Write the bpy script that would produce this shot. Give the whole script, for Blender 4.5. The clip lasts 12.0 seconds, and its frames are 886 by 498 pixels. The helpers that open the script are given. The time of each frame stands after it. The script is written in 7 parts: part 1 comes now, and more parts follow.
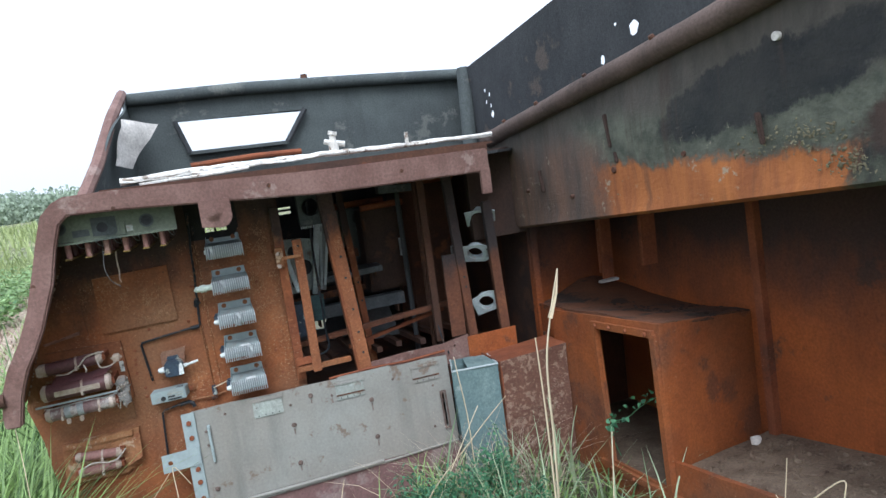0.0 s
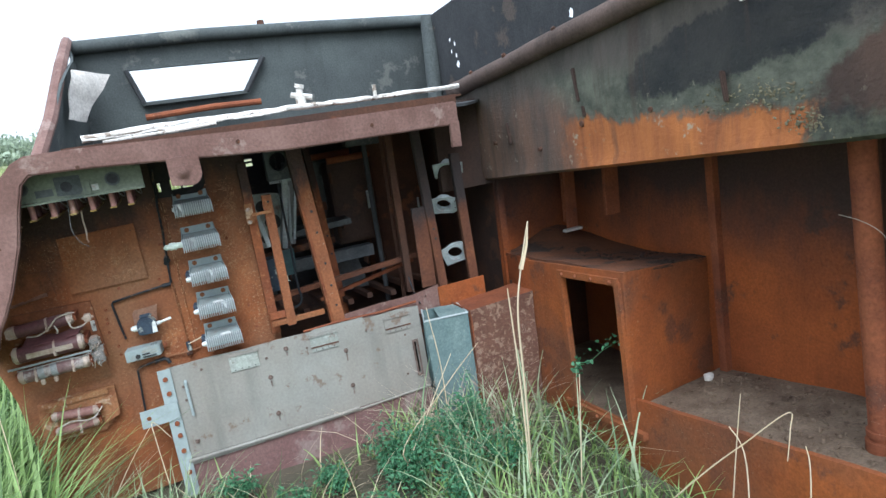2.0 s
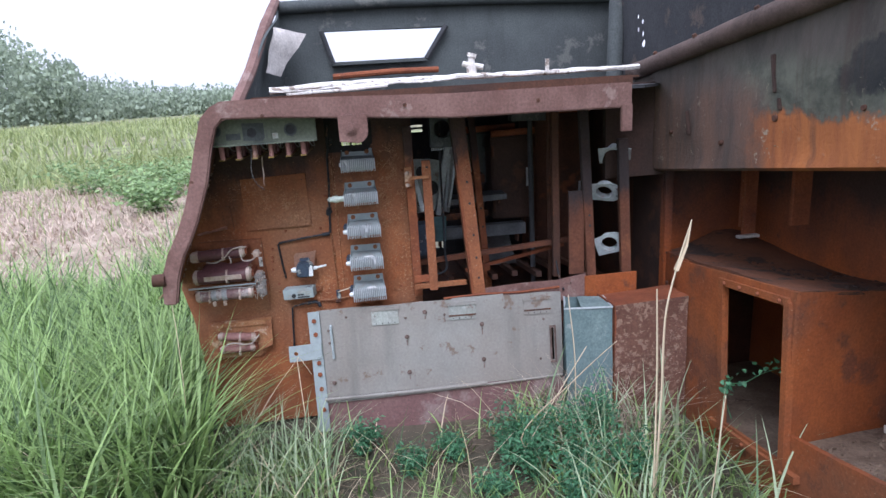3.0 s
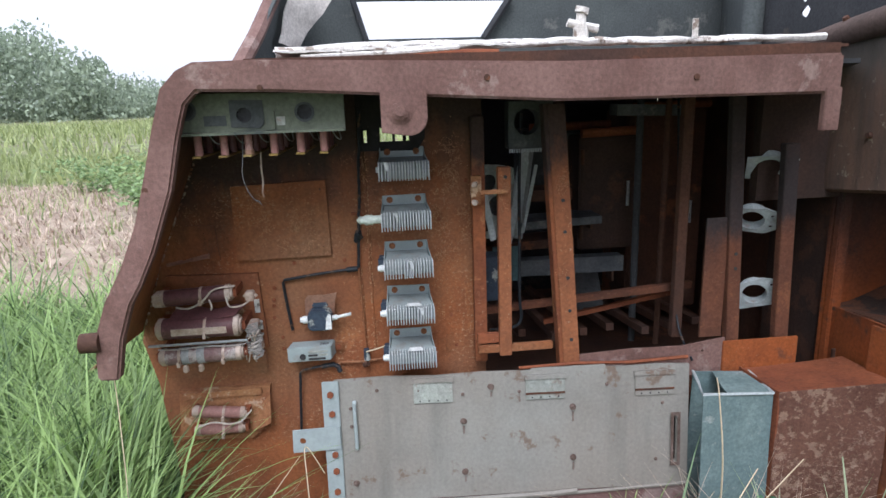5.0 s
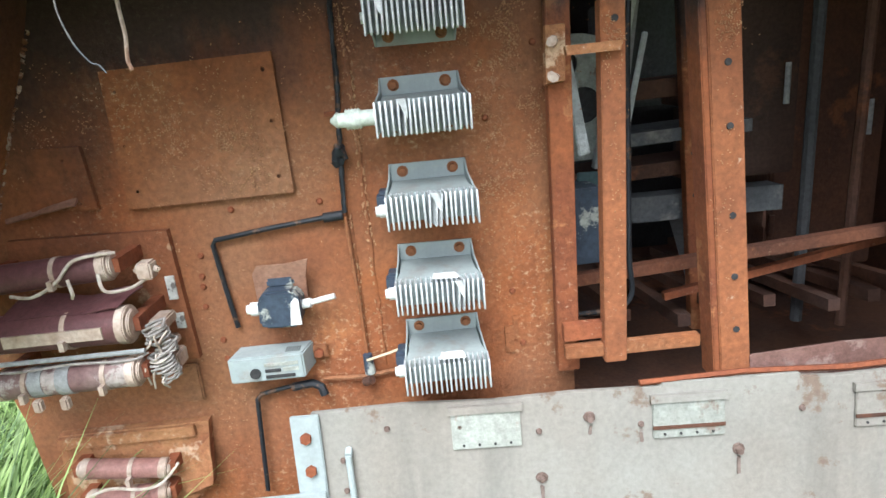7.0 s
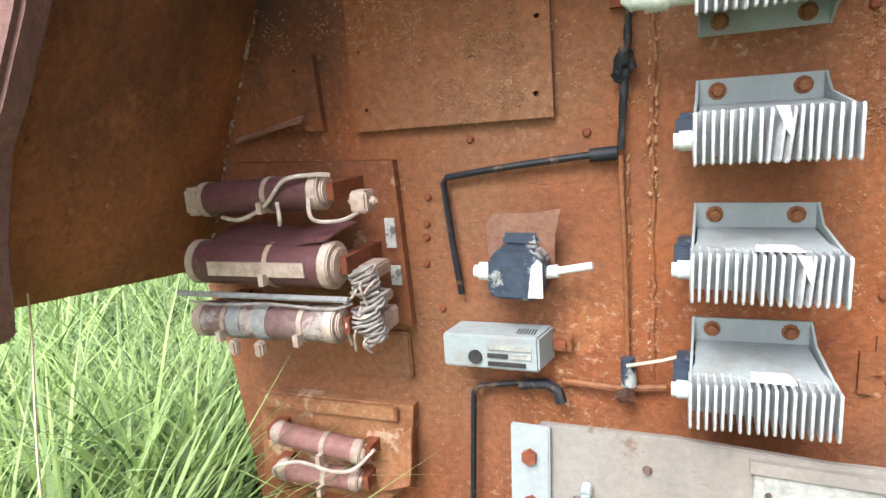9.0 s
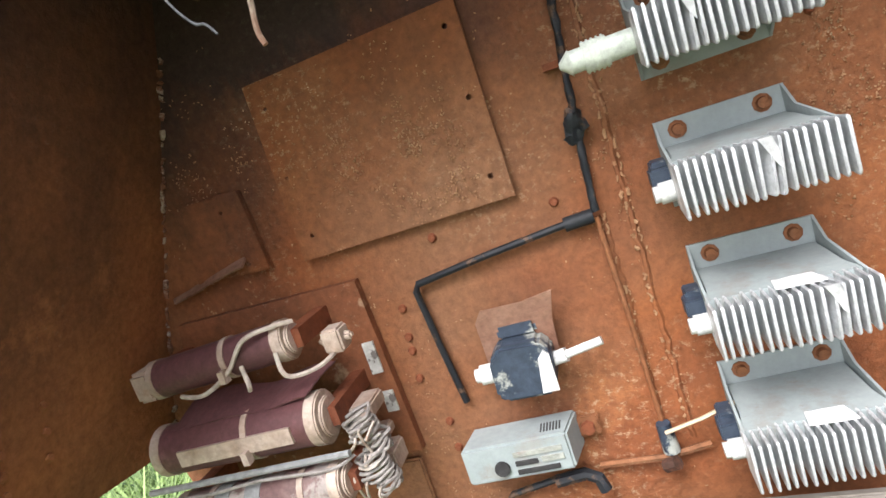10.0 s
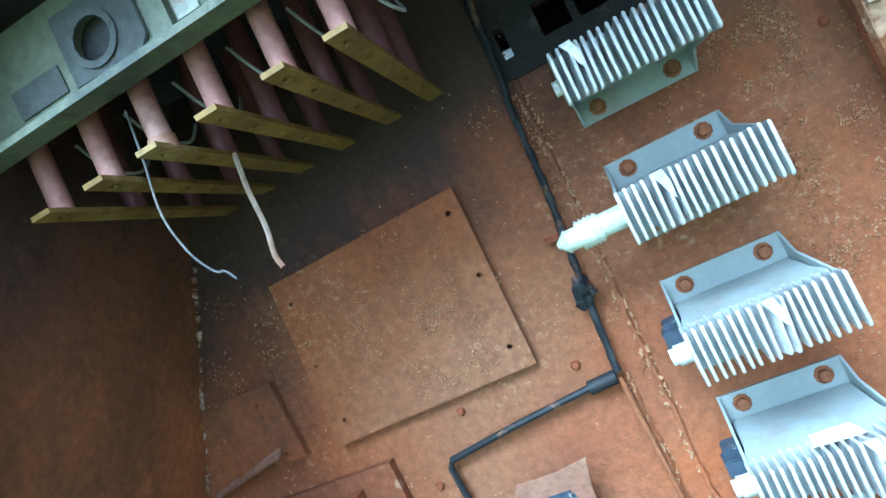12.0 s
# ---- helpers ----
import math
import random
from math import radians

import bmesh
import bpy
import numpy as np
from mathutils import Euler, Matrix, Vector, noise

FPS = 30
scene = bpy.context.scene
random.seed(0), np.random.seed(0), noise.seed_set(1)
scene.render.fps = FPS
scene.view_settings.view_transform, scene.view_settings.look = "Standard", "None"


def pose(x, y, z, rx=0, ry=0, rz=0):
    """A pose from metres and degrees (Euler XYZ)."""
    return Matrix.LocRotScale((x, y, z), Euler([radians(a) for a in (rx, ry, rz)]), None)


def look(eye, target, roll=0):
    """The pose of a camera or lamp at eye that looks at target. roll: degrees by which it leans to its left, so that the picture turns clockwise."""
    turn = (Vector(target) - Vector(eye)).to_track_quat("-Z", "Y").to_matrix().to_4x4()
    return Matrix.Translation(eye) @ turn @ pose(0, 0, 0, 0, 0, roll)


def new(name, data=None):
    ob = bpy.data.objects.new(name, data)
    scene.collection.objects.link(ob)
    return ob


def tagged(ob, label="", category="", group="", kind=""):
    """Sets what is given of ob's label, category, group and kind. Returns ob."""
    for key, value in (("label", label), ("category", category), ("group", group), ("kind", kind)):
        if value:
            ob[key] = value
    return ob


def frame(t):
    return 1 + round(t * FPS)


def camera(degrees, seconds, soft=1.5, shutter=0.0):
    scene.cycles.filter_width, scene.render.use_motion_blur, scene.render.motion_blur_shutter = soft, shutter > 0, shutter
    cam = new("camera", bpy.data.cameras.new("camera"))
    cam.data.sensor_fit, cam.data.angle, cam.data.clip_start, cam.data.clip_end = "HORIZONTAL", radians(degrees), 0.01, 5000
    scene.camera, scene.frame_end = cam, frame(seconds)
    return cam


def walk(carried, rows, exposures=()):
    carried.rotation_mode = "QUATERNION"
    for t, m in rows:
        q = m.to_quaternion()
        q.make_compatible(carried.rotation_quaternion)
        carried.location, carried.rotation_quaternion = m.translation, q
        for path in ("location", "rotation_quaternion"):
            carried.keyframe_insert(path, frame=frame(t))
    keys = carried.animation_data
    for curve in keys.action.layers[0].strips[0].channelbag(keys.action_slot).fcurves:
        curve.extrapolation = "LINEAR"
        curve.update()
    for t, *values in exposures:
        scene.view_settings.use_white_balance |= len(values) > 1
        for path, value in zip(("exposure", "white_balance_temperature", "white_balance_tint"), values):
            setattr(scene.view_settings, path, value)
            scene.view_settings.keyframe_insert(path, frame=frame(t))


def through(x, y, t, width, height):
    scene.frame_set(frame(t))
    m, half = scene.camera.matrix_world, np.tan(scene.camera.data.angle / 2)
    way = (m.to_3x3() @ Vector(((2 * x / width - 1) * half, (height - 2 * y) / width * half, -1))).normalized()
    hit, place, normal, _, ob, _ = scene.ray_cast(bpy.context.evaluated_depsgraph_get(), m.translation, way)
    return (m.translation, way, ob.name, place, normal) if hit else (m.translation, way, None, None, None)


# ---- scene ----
cam = camera(71.9, 12.0)
EXPOSURES = [(0.0, 0.42, 5350, 8), (1.5, 0.24, 5350, 4), (2.0, 0.66, 5350, 6), (2.5, 0.52, 5300, 20), (4.5, 0.32, 5500, 18), (5.5, 0.42, 5600, 10), (6.0, 0.95, 5550, 8), (6.5, 1.25, 5750, 10), (8.5, 1.45, 5550, 6), (9.0, 1.45, 6050, 16), (9.5, 1.30, 6350, 22), (10.3, 1.35, 6000, 12), (11.0, 1.9, 5500, 10), (11.5, 2.0, 4500, -3), (12.0, 1.97, 4400, -4)]
PATH = [
    (0, (0.025, -2.858, 1.541), (0.673, -0.989, 1.246), -7.6),
    (0.5, (0.033, -2.847, 1.542), (0.921, -1.099, 1.146), -9.8),
    (1, (0.021, -2.851, 1.555), (0.938, -1.125, 1.132), -9.8),
    (1.5, (0.009, -2.864, 1.564), (1.026, -1.189, 1.163), -10.1),
    (2, (-0.045, -2.874, 1.59), (0.699, -1.082, 1.104), -7.9),
    (2.5, (0.005, -2.875, 1.544), (0.308, -0.947, 1.104), -4.6),
    (2.7, (0.023, -2.877, 1.570), (0.281, -0.950, 1.100), -4.2),
    (4.3, (-0.080, -2.272, 1.518), (0.174, -0.373, 0.987), 0.5),
    (4.5, (-0.097, -2.16, 1.472), (0.245, -0.251, 0.981), 0.3),
    (5, (-0.06, -1.932, 1.476), (0.12, 0.001, 0.998), -2.0),
    (5.5, (-0.107, -1.66, 1.399), (0.148, 0.226, 0.785), -1.8),
    (6, (-0.141, -1.437, 1.37), (0.062, 0.439, 0.707), -2.4),
    (6.5, (-0.046, -1.302, 1.300), (0.044, 0.563, 0.581), -3.3),
    (6.7, (-0.009, -1.213, 1.256), (0.061, 0.671, 0.588), -4.5),
    (8.3, (-0.051, -0.839, 1.003), (-0.143, 1.133, 0.687), -4.5),
    (8.5, (-0.011, -0.814, 1.015), (-0.43, 1.107, 0.649), -3.5),
    (9, (-0.094, -0.827, 1.015), (-0.797, 0.996, 0.589), -4.2),
    (9.5, (-0.149, -0.778, 0.985), (-0.659, 1.047, 0.345), -6.8),
    (10, (-0.147, -0.746, 1.087), (-0.668, 1.158, 0.768), -18.7),
    (10.5, (-0.102, -0.736, 1.113), (-0.578, 1.197, 0.916), -22.7),
    (11, (-0.106, -0.752, 1.157), (-0.579, 1.191, 1.189), -24.2),
    (11.5, (-0.094, -0.756, 1.161), (-0.618, 1.173, 1.225), -23.5),
    (12, (-0.089, -0.752, 1.148), (-0.603, 1.179, 1.227), -25.3),
]
walk(cam, [(t, look(eye, target, roll)) for t, eye, target, roll in PATH], EXPOSURES)

# ---------------------------------------------------------------- world and light
SUN_ELEV, SUN_TURN = radians(52), radians(193)
world = bpy.data.worlds.new("overcast_sky")
scene.world = world
world.use_nodes = True
wn = world.node_tree
sky = wn.nodes.new("ShaderNodeTexSky")
sky.sky_type = "NISHITA"
sky.sun_disc = False
sky.sun_elevation, sky.sun_rotation = SUN_ELEV, SUN_TURN
sky.air_density, sky.dust_density, sky.ozone_density = 1.0, 6.0, 0.6
haze = wn.nodes.new("ShaderNodeMix")
haze.data_type = "RGBA"
haze.inputs[0].default_value = 0.9
haze.inputs[7].default_value = (7.3, 7.2, 7.1, 1)
wn.links.new(sky.outputs[0], haze.inputs[6])
back = wn.nodes["Background"]
back.inputs[1].default_value = 0.145
# an overcast sky is about three times as bright overhead as at the horizon
up = wn.nodes.new("ShaderNodeTexCoord")
split = wn.nodes.new("ShaderNodeSeparateXYZ")
wn.links.new(up.outputs["Generated"], split.inputs[0])
rise = wn.nodes.new("ShaderNodeMapRange")
rise.inputs[1].default_value, rise.inputs[2].default_value, rise.inputs[3].default_value, rise.inputs[4].default_value = 0.0, 1.0, 0.84, 1.62
wn.links.new(split.outputs[2], rise.inputs[0])
dome = wn.nodes.new("ShaderNodeVectorMath")
dome.operation = "SCALE"
wn.links.new(haze.outputs[2], dome.inputs[0])
wn.links.new(rise.outputs[0], dome.inputs["Scale"])
wn.links.new(dome.outputs[0], back.inputs[0])

sun = new("sun", bpy.data.lights.new("sun", "SUN"))
sun.data.energy, sun.data.angle, sun.data.color = 2.4, radians(34), (1.0, 0.96, 0.9)
sun.matrix_world = look((-1.3, -5.6, 7.4), (0, 0, 0))


# ---------------------------------------------------------------- materials
def node_mat(name):
    m = bpy.data.materials.new(name)
    m.use_nodes = True
    t = m.node_tree
    return m, t, t.nodes["Principled BSDF"], t.nodes.new, t.links.new


def noise_node(t, coord, scale, detail=6.0, rough=0.6, stretch=None):
    n = t.nodes.new("ShaderNodeTexNoise")
    n.inputs["Scale"].default_value, n.inputs["Detail"].default_value, n.inputs["Roughness"].default_value = scale, detail, rough
    if stretch:
        mp = t.nodes.new("ShaderNodeMapping")
        mp.inputs["Scale"].default_value = stretch
        t.links.new(coord, mp.inputs["Vector"])
        coord = mp.outputs[0]
    t.links.new(coord, n.inputs["Vector"])
    return n.outputs["Fac"]


def ramp_node(t, fac, stops):
    r = t.nodes.new("ShaderNodeValToRGB")
    t.links.new(fac, r.inputs[0])
    e = r.color_ramp.elements
    while len(e) < len(stops):
        e.new(0.5)
    for el, (p, c) in zip(e, stops):
        el.position = p
        el.color = (*c, 1) if len(c) == 3 else c
    return r.outputs[0]


def grey(v):
    return (v, v, v)


def blend(t, fac, a, b):
    m = t.nodes.new("ShaderNodeMix")
    m.data_type = "RGBA"
    for sock, v in ((m.inputs[0], fac), (m.inputs[6], a), (m.inputs[7], b)):
        if isinstance(v, (int, float)):
            sock.default_value = v
        elif isinstance(v, tuple):
            sock.default_value = (*v, 1)
        else:
            t.links.new(v, sock)
    return m.outputs[2]


def bump_node(t, bsdf, height, strength, distance):
    b = t.nodes.new("ShaderNodeBump")
    b.inputs["Strength"].default_value, b.inputs["Distance"].default_value = strength, distance
    t.links.new(height, b.inputs["Height"])
    t.links.new(b.outputs[0], bsdf.inputs["Normal"])


def weathered(name, base, alt, patch=None, speck=None, scale=4.0, patch_at=0.58, speck_at=0.66, rough=0.85, metal=0.0, bump=0.5, streak=True, patch_scale=3.0, grit=1.0, soot_shade_line=None, soot_shade_soft=0.09, soot_shade_slope=0.0, drift=None, sparse=0.0, speck_mix=0.75):
    """Worn paint or rust: two broad tones, patches, fine specks and runs down the surface."""
    m, t, b, _, link = node_mat(name)
    c = t.nodes.new("ShaderNodeTexCoord").outputs["Object"]
    broad = noise_node(t, c, scale)
    col = blend(t, ramp_node(t, broad, [(0.35, grey(0)), (0.65, grey(1))]), base, alt)
    if drift:
        far = noise_node(t, c, 2.1, 4, 0.55)
        col = blend(t, ramp_node(t, far, [(0.42, grey(0)), (0.62, grey(0.7))]), col, drift)
    if streak:
        runs = noise_node(t, c, 9.0, 5, 0.65, (1.0, 1.0, 0.12))
        col = blend(t, ramp_node(t, runs, [(0.52, grey(0)), (0.75, grey(0.45))]), col, tuple(v * 0.45 for v in base))
    if patch:
        pm = noise_node(t, c, patch_scale, 8, 0.68)
        col = blend(t, ramp_node(t, pm, [(patch_at, grey(0)), (patch_at + 0.05, grey(0.9))]), col, patch)
    fine = noise_node(t, c, 90.0, 4, 0.7)
    if speck:
        sm = noise_node(t, c, 75.0, 6, 0.78, (1.0, 1.0, 1.3))
        where = noise_node(t, c, 3.1, 3, 0.5)
        mul = t.nodes.new("ShaderNodeMath")
        mul.operation = "MULTIPLY"
        link(ramp_node(t, sm, [(speck_at - 0.06, grey(0)), (speck_at + 0.02, grey(speck_mix))]), mul.inputs[0])
        link(ramp_node(t, where, [(0.47 + sparse, grey(0)), (0.62 + sparse, grey(1))]), mul.inputs[1])
        col = blend(t, mul.outputs[0], col, speck)
    if soot_shade_line is not None:
        # black above a ragged line: soot, and shade painted in on the walls
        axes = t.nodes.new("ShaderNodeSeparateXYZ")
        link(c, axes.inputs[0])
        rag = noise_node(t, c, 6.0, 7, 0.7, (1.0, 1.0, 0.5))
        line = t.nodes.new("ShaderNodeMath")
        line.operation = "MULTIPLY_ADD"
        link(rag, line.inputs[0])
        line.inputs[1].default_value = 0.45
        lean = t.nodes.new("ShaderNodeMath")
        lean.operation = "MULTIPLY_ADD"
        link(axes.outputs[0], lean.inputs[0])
        lean.inputs[1].default_value = -soot_shade_slope
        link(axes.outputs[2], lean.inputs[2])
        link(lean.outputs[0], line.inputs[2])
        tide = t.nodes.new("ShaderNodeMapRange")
        tide.inputs[1].default_value, tide.inputs[2].default_value, tide.inputs[4].default_value = soot_shade_line + 0.235 - soot_shade_soft / 2, soot_shade_line + 0.235 + soot_shade_soft / 2, 0.88
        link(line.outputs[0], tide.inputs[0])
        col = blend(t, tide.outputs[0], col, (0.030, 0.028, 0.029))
    grain = ramp_node(t, fine, [(0.3, grey(1 - 0.28 * grit)), (0.7, grey(1 + 0.18 * grit))])
    mx = t.nodes.new("ShaderNodeMix")
    mx.data_type, mx.blend_type = "RGBA", "MULTIPLY"
    mx.inputs[0].default_value = 1.0
    link(col, mx.inputs[6])
    link(grain, mx.inputs[7])
    link(mx.outputs[2], b.inputs["Base Color"])
    b.inputs["Roughness"].default_value, b.inputs["Metallic"].default_value = rough, metal
    b.inputs["Specular IOR Level"].default_value = 0.3
    add = t.nodes.new("ShaderNodeMath")
    link(fine, add.inputs[0])
    link(noise_node(t, c, 22.0, 5, 0.6), add.inputs[1])
    bump_node(t, b, add.outputs[0], bump, 0.004)
    return m


RUST = weathered("rust", (0.275, 0.102, 0.037), (0.19, 0.070, 0.029), patch=(0.30, 0.125, 0.052), speck=(0.52, 0.38, 0.24), scale=5, bump=0.8, speck_at=0.61, sparse=0.03, speck_mix=0.55, drift=(0.24, 0.132, 0.072))
# upper bulkhead darkened: soot with the shade under the deck painted in
RUST_WALL = weathered("rust_soot_and_shade", (0.295, 0.103, 0.035), (0.19, 0.064, 0.026), patch=(0.33, 0.13, 0.05), speck=(0.52, 0.38, 0.24), scale=5, bump=0.8, speck_at=0.60, sparse=0.0, speck_mix=0.6, drift=(0.24, 0.128, 0.068), soot_shade_line=1.265, soot_shade_slope=0.22, soot_shade_soft=0.22)
POST_RUST = weathered("fire_marked_post", (0.25, 0.085, 0.032), (0.16, 0.052, 0.024), patch=(0.32, 0.14, 0.06), speck=(0.45, 0.3, 0.2), scale=7, patch_scale=12, soot_shade_line=1.24)
# flank black above: fire soot plus shade put into the colour
FLANK = weathered("flank_soot_and_shade", (0.38, 0.150, 0.060), (0.20, 0.088, 0.044), patch=(0.38, 0.16, 0.066), speck=(0.4, 0.32, 0.23), scale=6, soot_shade_soft=0.34, soot_shade_line=1.22, sparse=0.06)
RUST_RED = weathered("rust_red", (0.26, 0.085, 0.035), (0.16, 0.05, 0.024), patch=(0.12, 0.05, 0.03), speck=(0.45, 0.3, 0.2), scale=6)
RUST_BRIGHT = weathered("rust_bright", (0.33, 0.096, 0.022), (0.215, 0.060, 0.018), patch=(0.15, 0.055, 0.027), speck=(0.45, 0.3, 0.18), scale=3, speck_at=0.66, patch_at=0.56, patch_scale=4.5, drift=(0.15, 0.068, 0.036))
# recess walls darken upwards: soot and painted shade under the beam
RUST_INNER = weathered("rust_inner", (0.32, 0.086, 0.019), (0.195, 0.053, 0.016), patch=(0.11, 0.045, 0.025), speck=(0.3, 0.2, 0.13), scale=2.6, speck_at=0.7, soot_shade_line=0.87, soot_shade_soft=0.40)
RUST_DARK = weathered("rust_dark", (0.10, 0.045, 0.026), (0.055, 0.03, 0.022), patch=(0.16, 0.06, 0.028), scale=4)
FLECKED = weathered("flecked_rust", (0.29, 0.11, 0.045), (0.2, 0.075, 0.034), patch=(0.46, 0.34, 0.24), speck=(0.55, 0.45, 0.34), scale=6, patch_scale=20, patch_at=0.66, soot_shade_line=1.27)
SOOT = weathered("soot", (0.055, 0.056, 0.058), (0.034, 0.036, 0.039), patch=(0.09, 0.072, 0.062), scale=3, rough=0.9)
SOOT_GREEN = weathered("soot_green", (0.085, 0.096, 0.092), (0.06, 0.066, 0.066), patch=(0.13, 0.135, 0.122), scale=3, rough=0.9)
PRIMER = weathered("rim_primer", (0.20, 0.118, 0.098), (0.135, 0.072, 0.058), patch=(0.25, 0.175, 0.15), speck=(0.10, 0.045, 0.03), scale=5, patch_scale=6, rough=0.78, bump=0.5)
GREYPAINT = weathered("grey_paint", (0.27, 0.265, 0.236), (0.215, 0.202, 0.177), drift=(0.245, 0.218, 0.184), patch=(0.165, 0.118, 0.088), speck=(0.13, 0.07, 0.045), scale=3.5, patch_at=0.59, patch_scale=9, rough=0.6, bump=0.16, grit=0.5, speck_at=0.66)
PINKPAINT = weathered("pink_primer", (0.20, 0.118, 0.105), (0.155, 0.085, 0.078), patch=(0.235, 0.17, 0.155), scale=4, rough=0.8, bump=0.3)
BLUEGREY = weathered("blue_grey_paint", (0.335, 0.385, 0.38), (0.265, 0.31, 0.305), patch=(0.27, 0.28, 0.26), speck=(0.22, 0.13, 0.09), scale=8, patch_scale=4, grit=0.3, sparse=0.08, rough=0.55, bump=0.15, streak=False)
LIGHTSTRAP = weathered("strap_paint", (0.34, 0.385, 0.38), (0.265, 0.305, 0.30), patch=(0.29, 0.25, 0.215), speck=(0.3, 0.2, 0.14), scale=8, rough=0.6, bump=0.12, speck_at=0.68, grit=0.35)
ALU = weathered("bare_aluminium", (0.60, 0.625, 0.63), (0.42, 0.445, 0.45), patch=(0.80, 0.82, 0.82), scale=30, rough=0.42, metal=0.35, bump=0.3, streak=False)
TEAL = weathered("teal_paint", (0.185, 0.25, 0.24), (0.125, 0.18, 0.182), patch=(0.31, 0.345, 0.32), speck=(0.16, 0.09, 0.06), scale=9, patch_scale=12, patch_at=0.6, rough=0.65, bump=0.25)
MAROON = weathered("glazed_maroon", (0.14, 0.062, 0.062), (0.11, 0.05, 0.052), patch=(0.2, 0.11, 0.105), scale=10, rough=0.42, bump=0.15, streak=False)
MAROON_PALE = weathered("faded_maroon", (0.33, 0.175, 0.15), (0.26, 0.13, 0.11), patch=(0.42, 0.27, 0.23), scale=14, rough=0.6, bump=0.2, streak=False)
CERAMIC = weathered("dirty_ceramic", (0.52, 0.43, 0.36), (0.34, 0.25, 0.19), patch=(0.3, 0.17, 0.11), scale=25, rough=0.5, bump=0.2, streak=False)
WIRE_PALE = weathered("pale_wire", (0.55, 0.5, 0.43), (0.4, 0.33, 0.27), patch=(0.28, 0.17, 0.11), scale=40, rough=0.7, streak=False)
WIRE_GREY = weathered("grey_wire", (0.34, 0.32, 0.295), (0.22, 0.20, 0.18), patch=(0.5, 0.47, 0.43), scale=40, rough=0.6, streak=False)
WHITEPLASTIC = weathered("white_plastic", (0.72, 0.74, 0.72), (0.6, 0.62, 0.6), patch=(0.45, 0.36, 0.28), scale=30, patch_at=0.66, rough=0.5, bump=0.1, streak=False)
MINT = weathered("pale_mint_plastic", (0.66, 0.72, 0.64), (0.55, 0.62, 0.54), scale=30, rough=0.5, bump=0.2, streak=False)
NAVY = weathered("navy_casting", (0.045, 0.062, 0.088), (0.03, 0.043, 0.064), patch=(0.36, 0.38, 0.34), scale=18, patch_at=0.54, patch_scale=17, rough=0.5, bump=0.2, streak=False)
BLACK = weathered("black_cable", (0.012, 0.014, 0.018), (0.022, 0.026, 0.03), patch=(0.12, 0.070, 0.043), scale=20, patch_scale=26, patch_at=0.55, rough=0.55, bump=0.3, streak=False)
YELLOW = weathered("old_yellow_bar", (0.22, 0.145, 0.035), (0.14, 0.09, 0.026), patch=(0.27, 0.2, 0.075), scale=20, rough=0.6, bump=0.2, streak=False)
GREENPAINT = weathered("pale_green_paint", (0.145, 0.164, 0.115), (0.095, 0.108, 0.078), patch=(0.045, 0.055, 0.05), scale=6, patch_at=0.54, rough=0.65, bump=0.2, streak=False)
PEELWHITE = weathered("peeling_white", (0.78, 0.76, 0.72), (0.6, 0.56, 0.5), patch=(0.20, 0.15, 0.11), scale=14, patch_at=0.56, patch_scale=18, rough=0.8, bump=1.0, streak=False)
FLAKES = weathered("flaking_paint", (0.5, 0.42, 0.34), (0.3, 0.16, 0.1), patch=(0.2, 0.08, 0.04), scale=30, patch_scale=30, patch_at=0.45, streak=False)
DEBRIS = weathered("dirt_debris", (0.21, 0.156, 0.11), (0.125, 0.088, 0.06), patch=(0.08, 0.054, 0.038), speck=(0.34, 0.29, 0.23), scale=7, patch_scale=6, rough=1.0, bump=0.6, streak=False)
STONE = weathered("pale_stone", (0.62, 0.58, 0.53), (0.48, 0.44, 0.4), scale=20, rough=0.95, streak=False)
FLANGE = weathered("flange_paint", (0.50, 0.55, 0.55), (0.38, 0.42, 0.42), patch=(0.25, 0.2, 0.17), scale=10, rough=0.6, streak=False)
BOARD = weathered("grey_board", (0.34, 0.35, 0.34), (0.25, 0.26, 0.26), patch=(0.45, 0.45, 0.43), scale=8, rough=0.7, streak=False)
INK = weathered("black_ink", (0.03, 0.03, 0.03), (0.05, 0.05, 0.05), scale=30, streak=False)
FADED_LABEL = weathered("faded_label", (0.36, 0.385, 0.34), (0.28, 0.29, 0.255), patch=(0.25, 0.18, 0.15), scale=14, patch_scale=12, rough=0.6, streak=False)


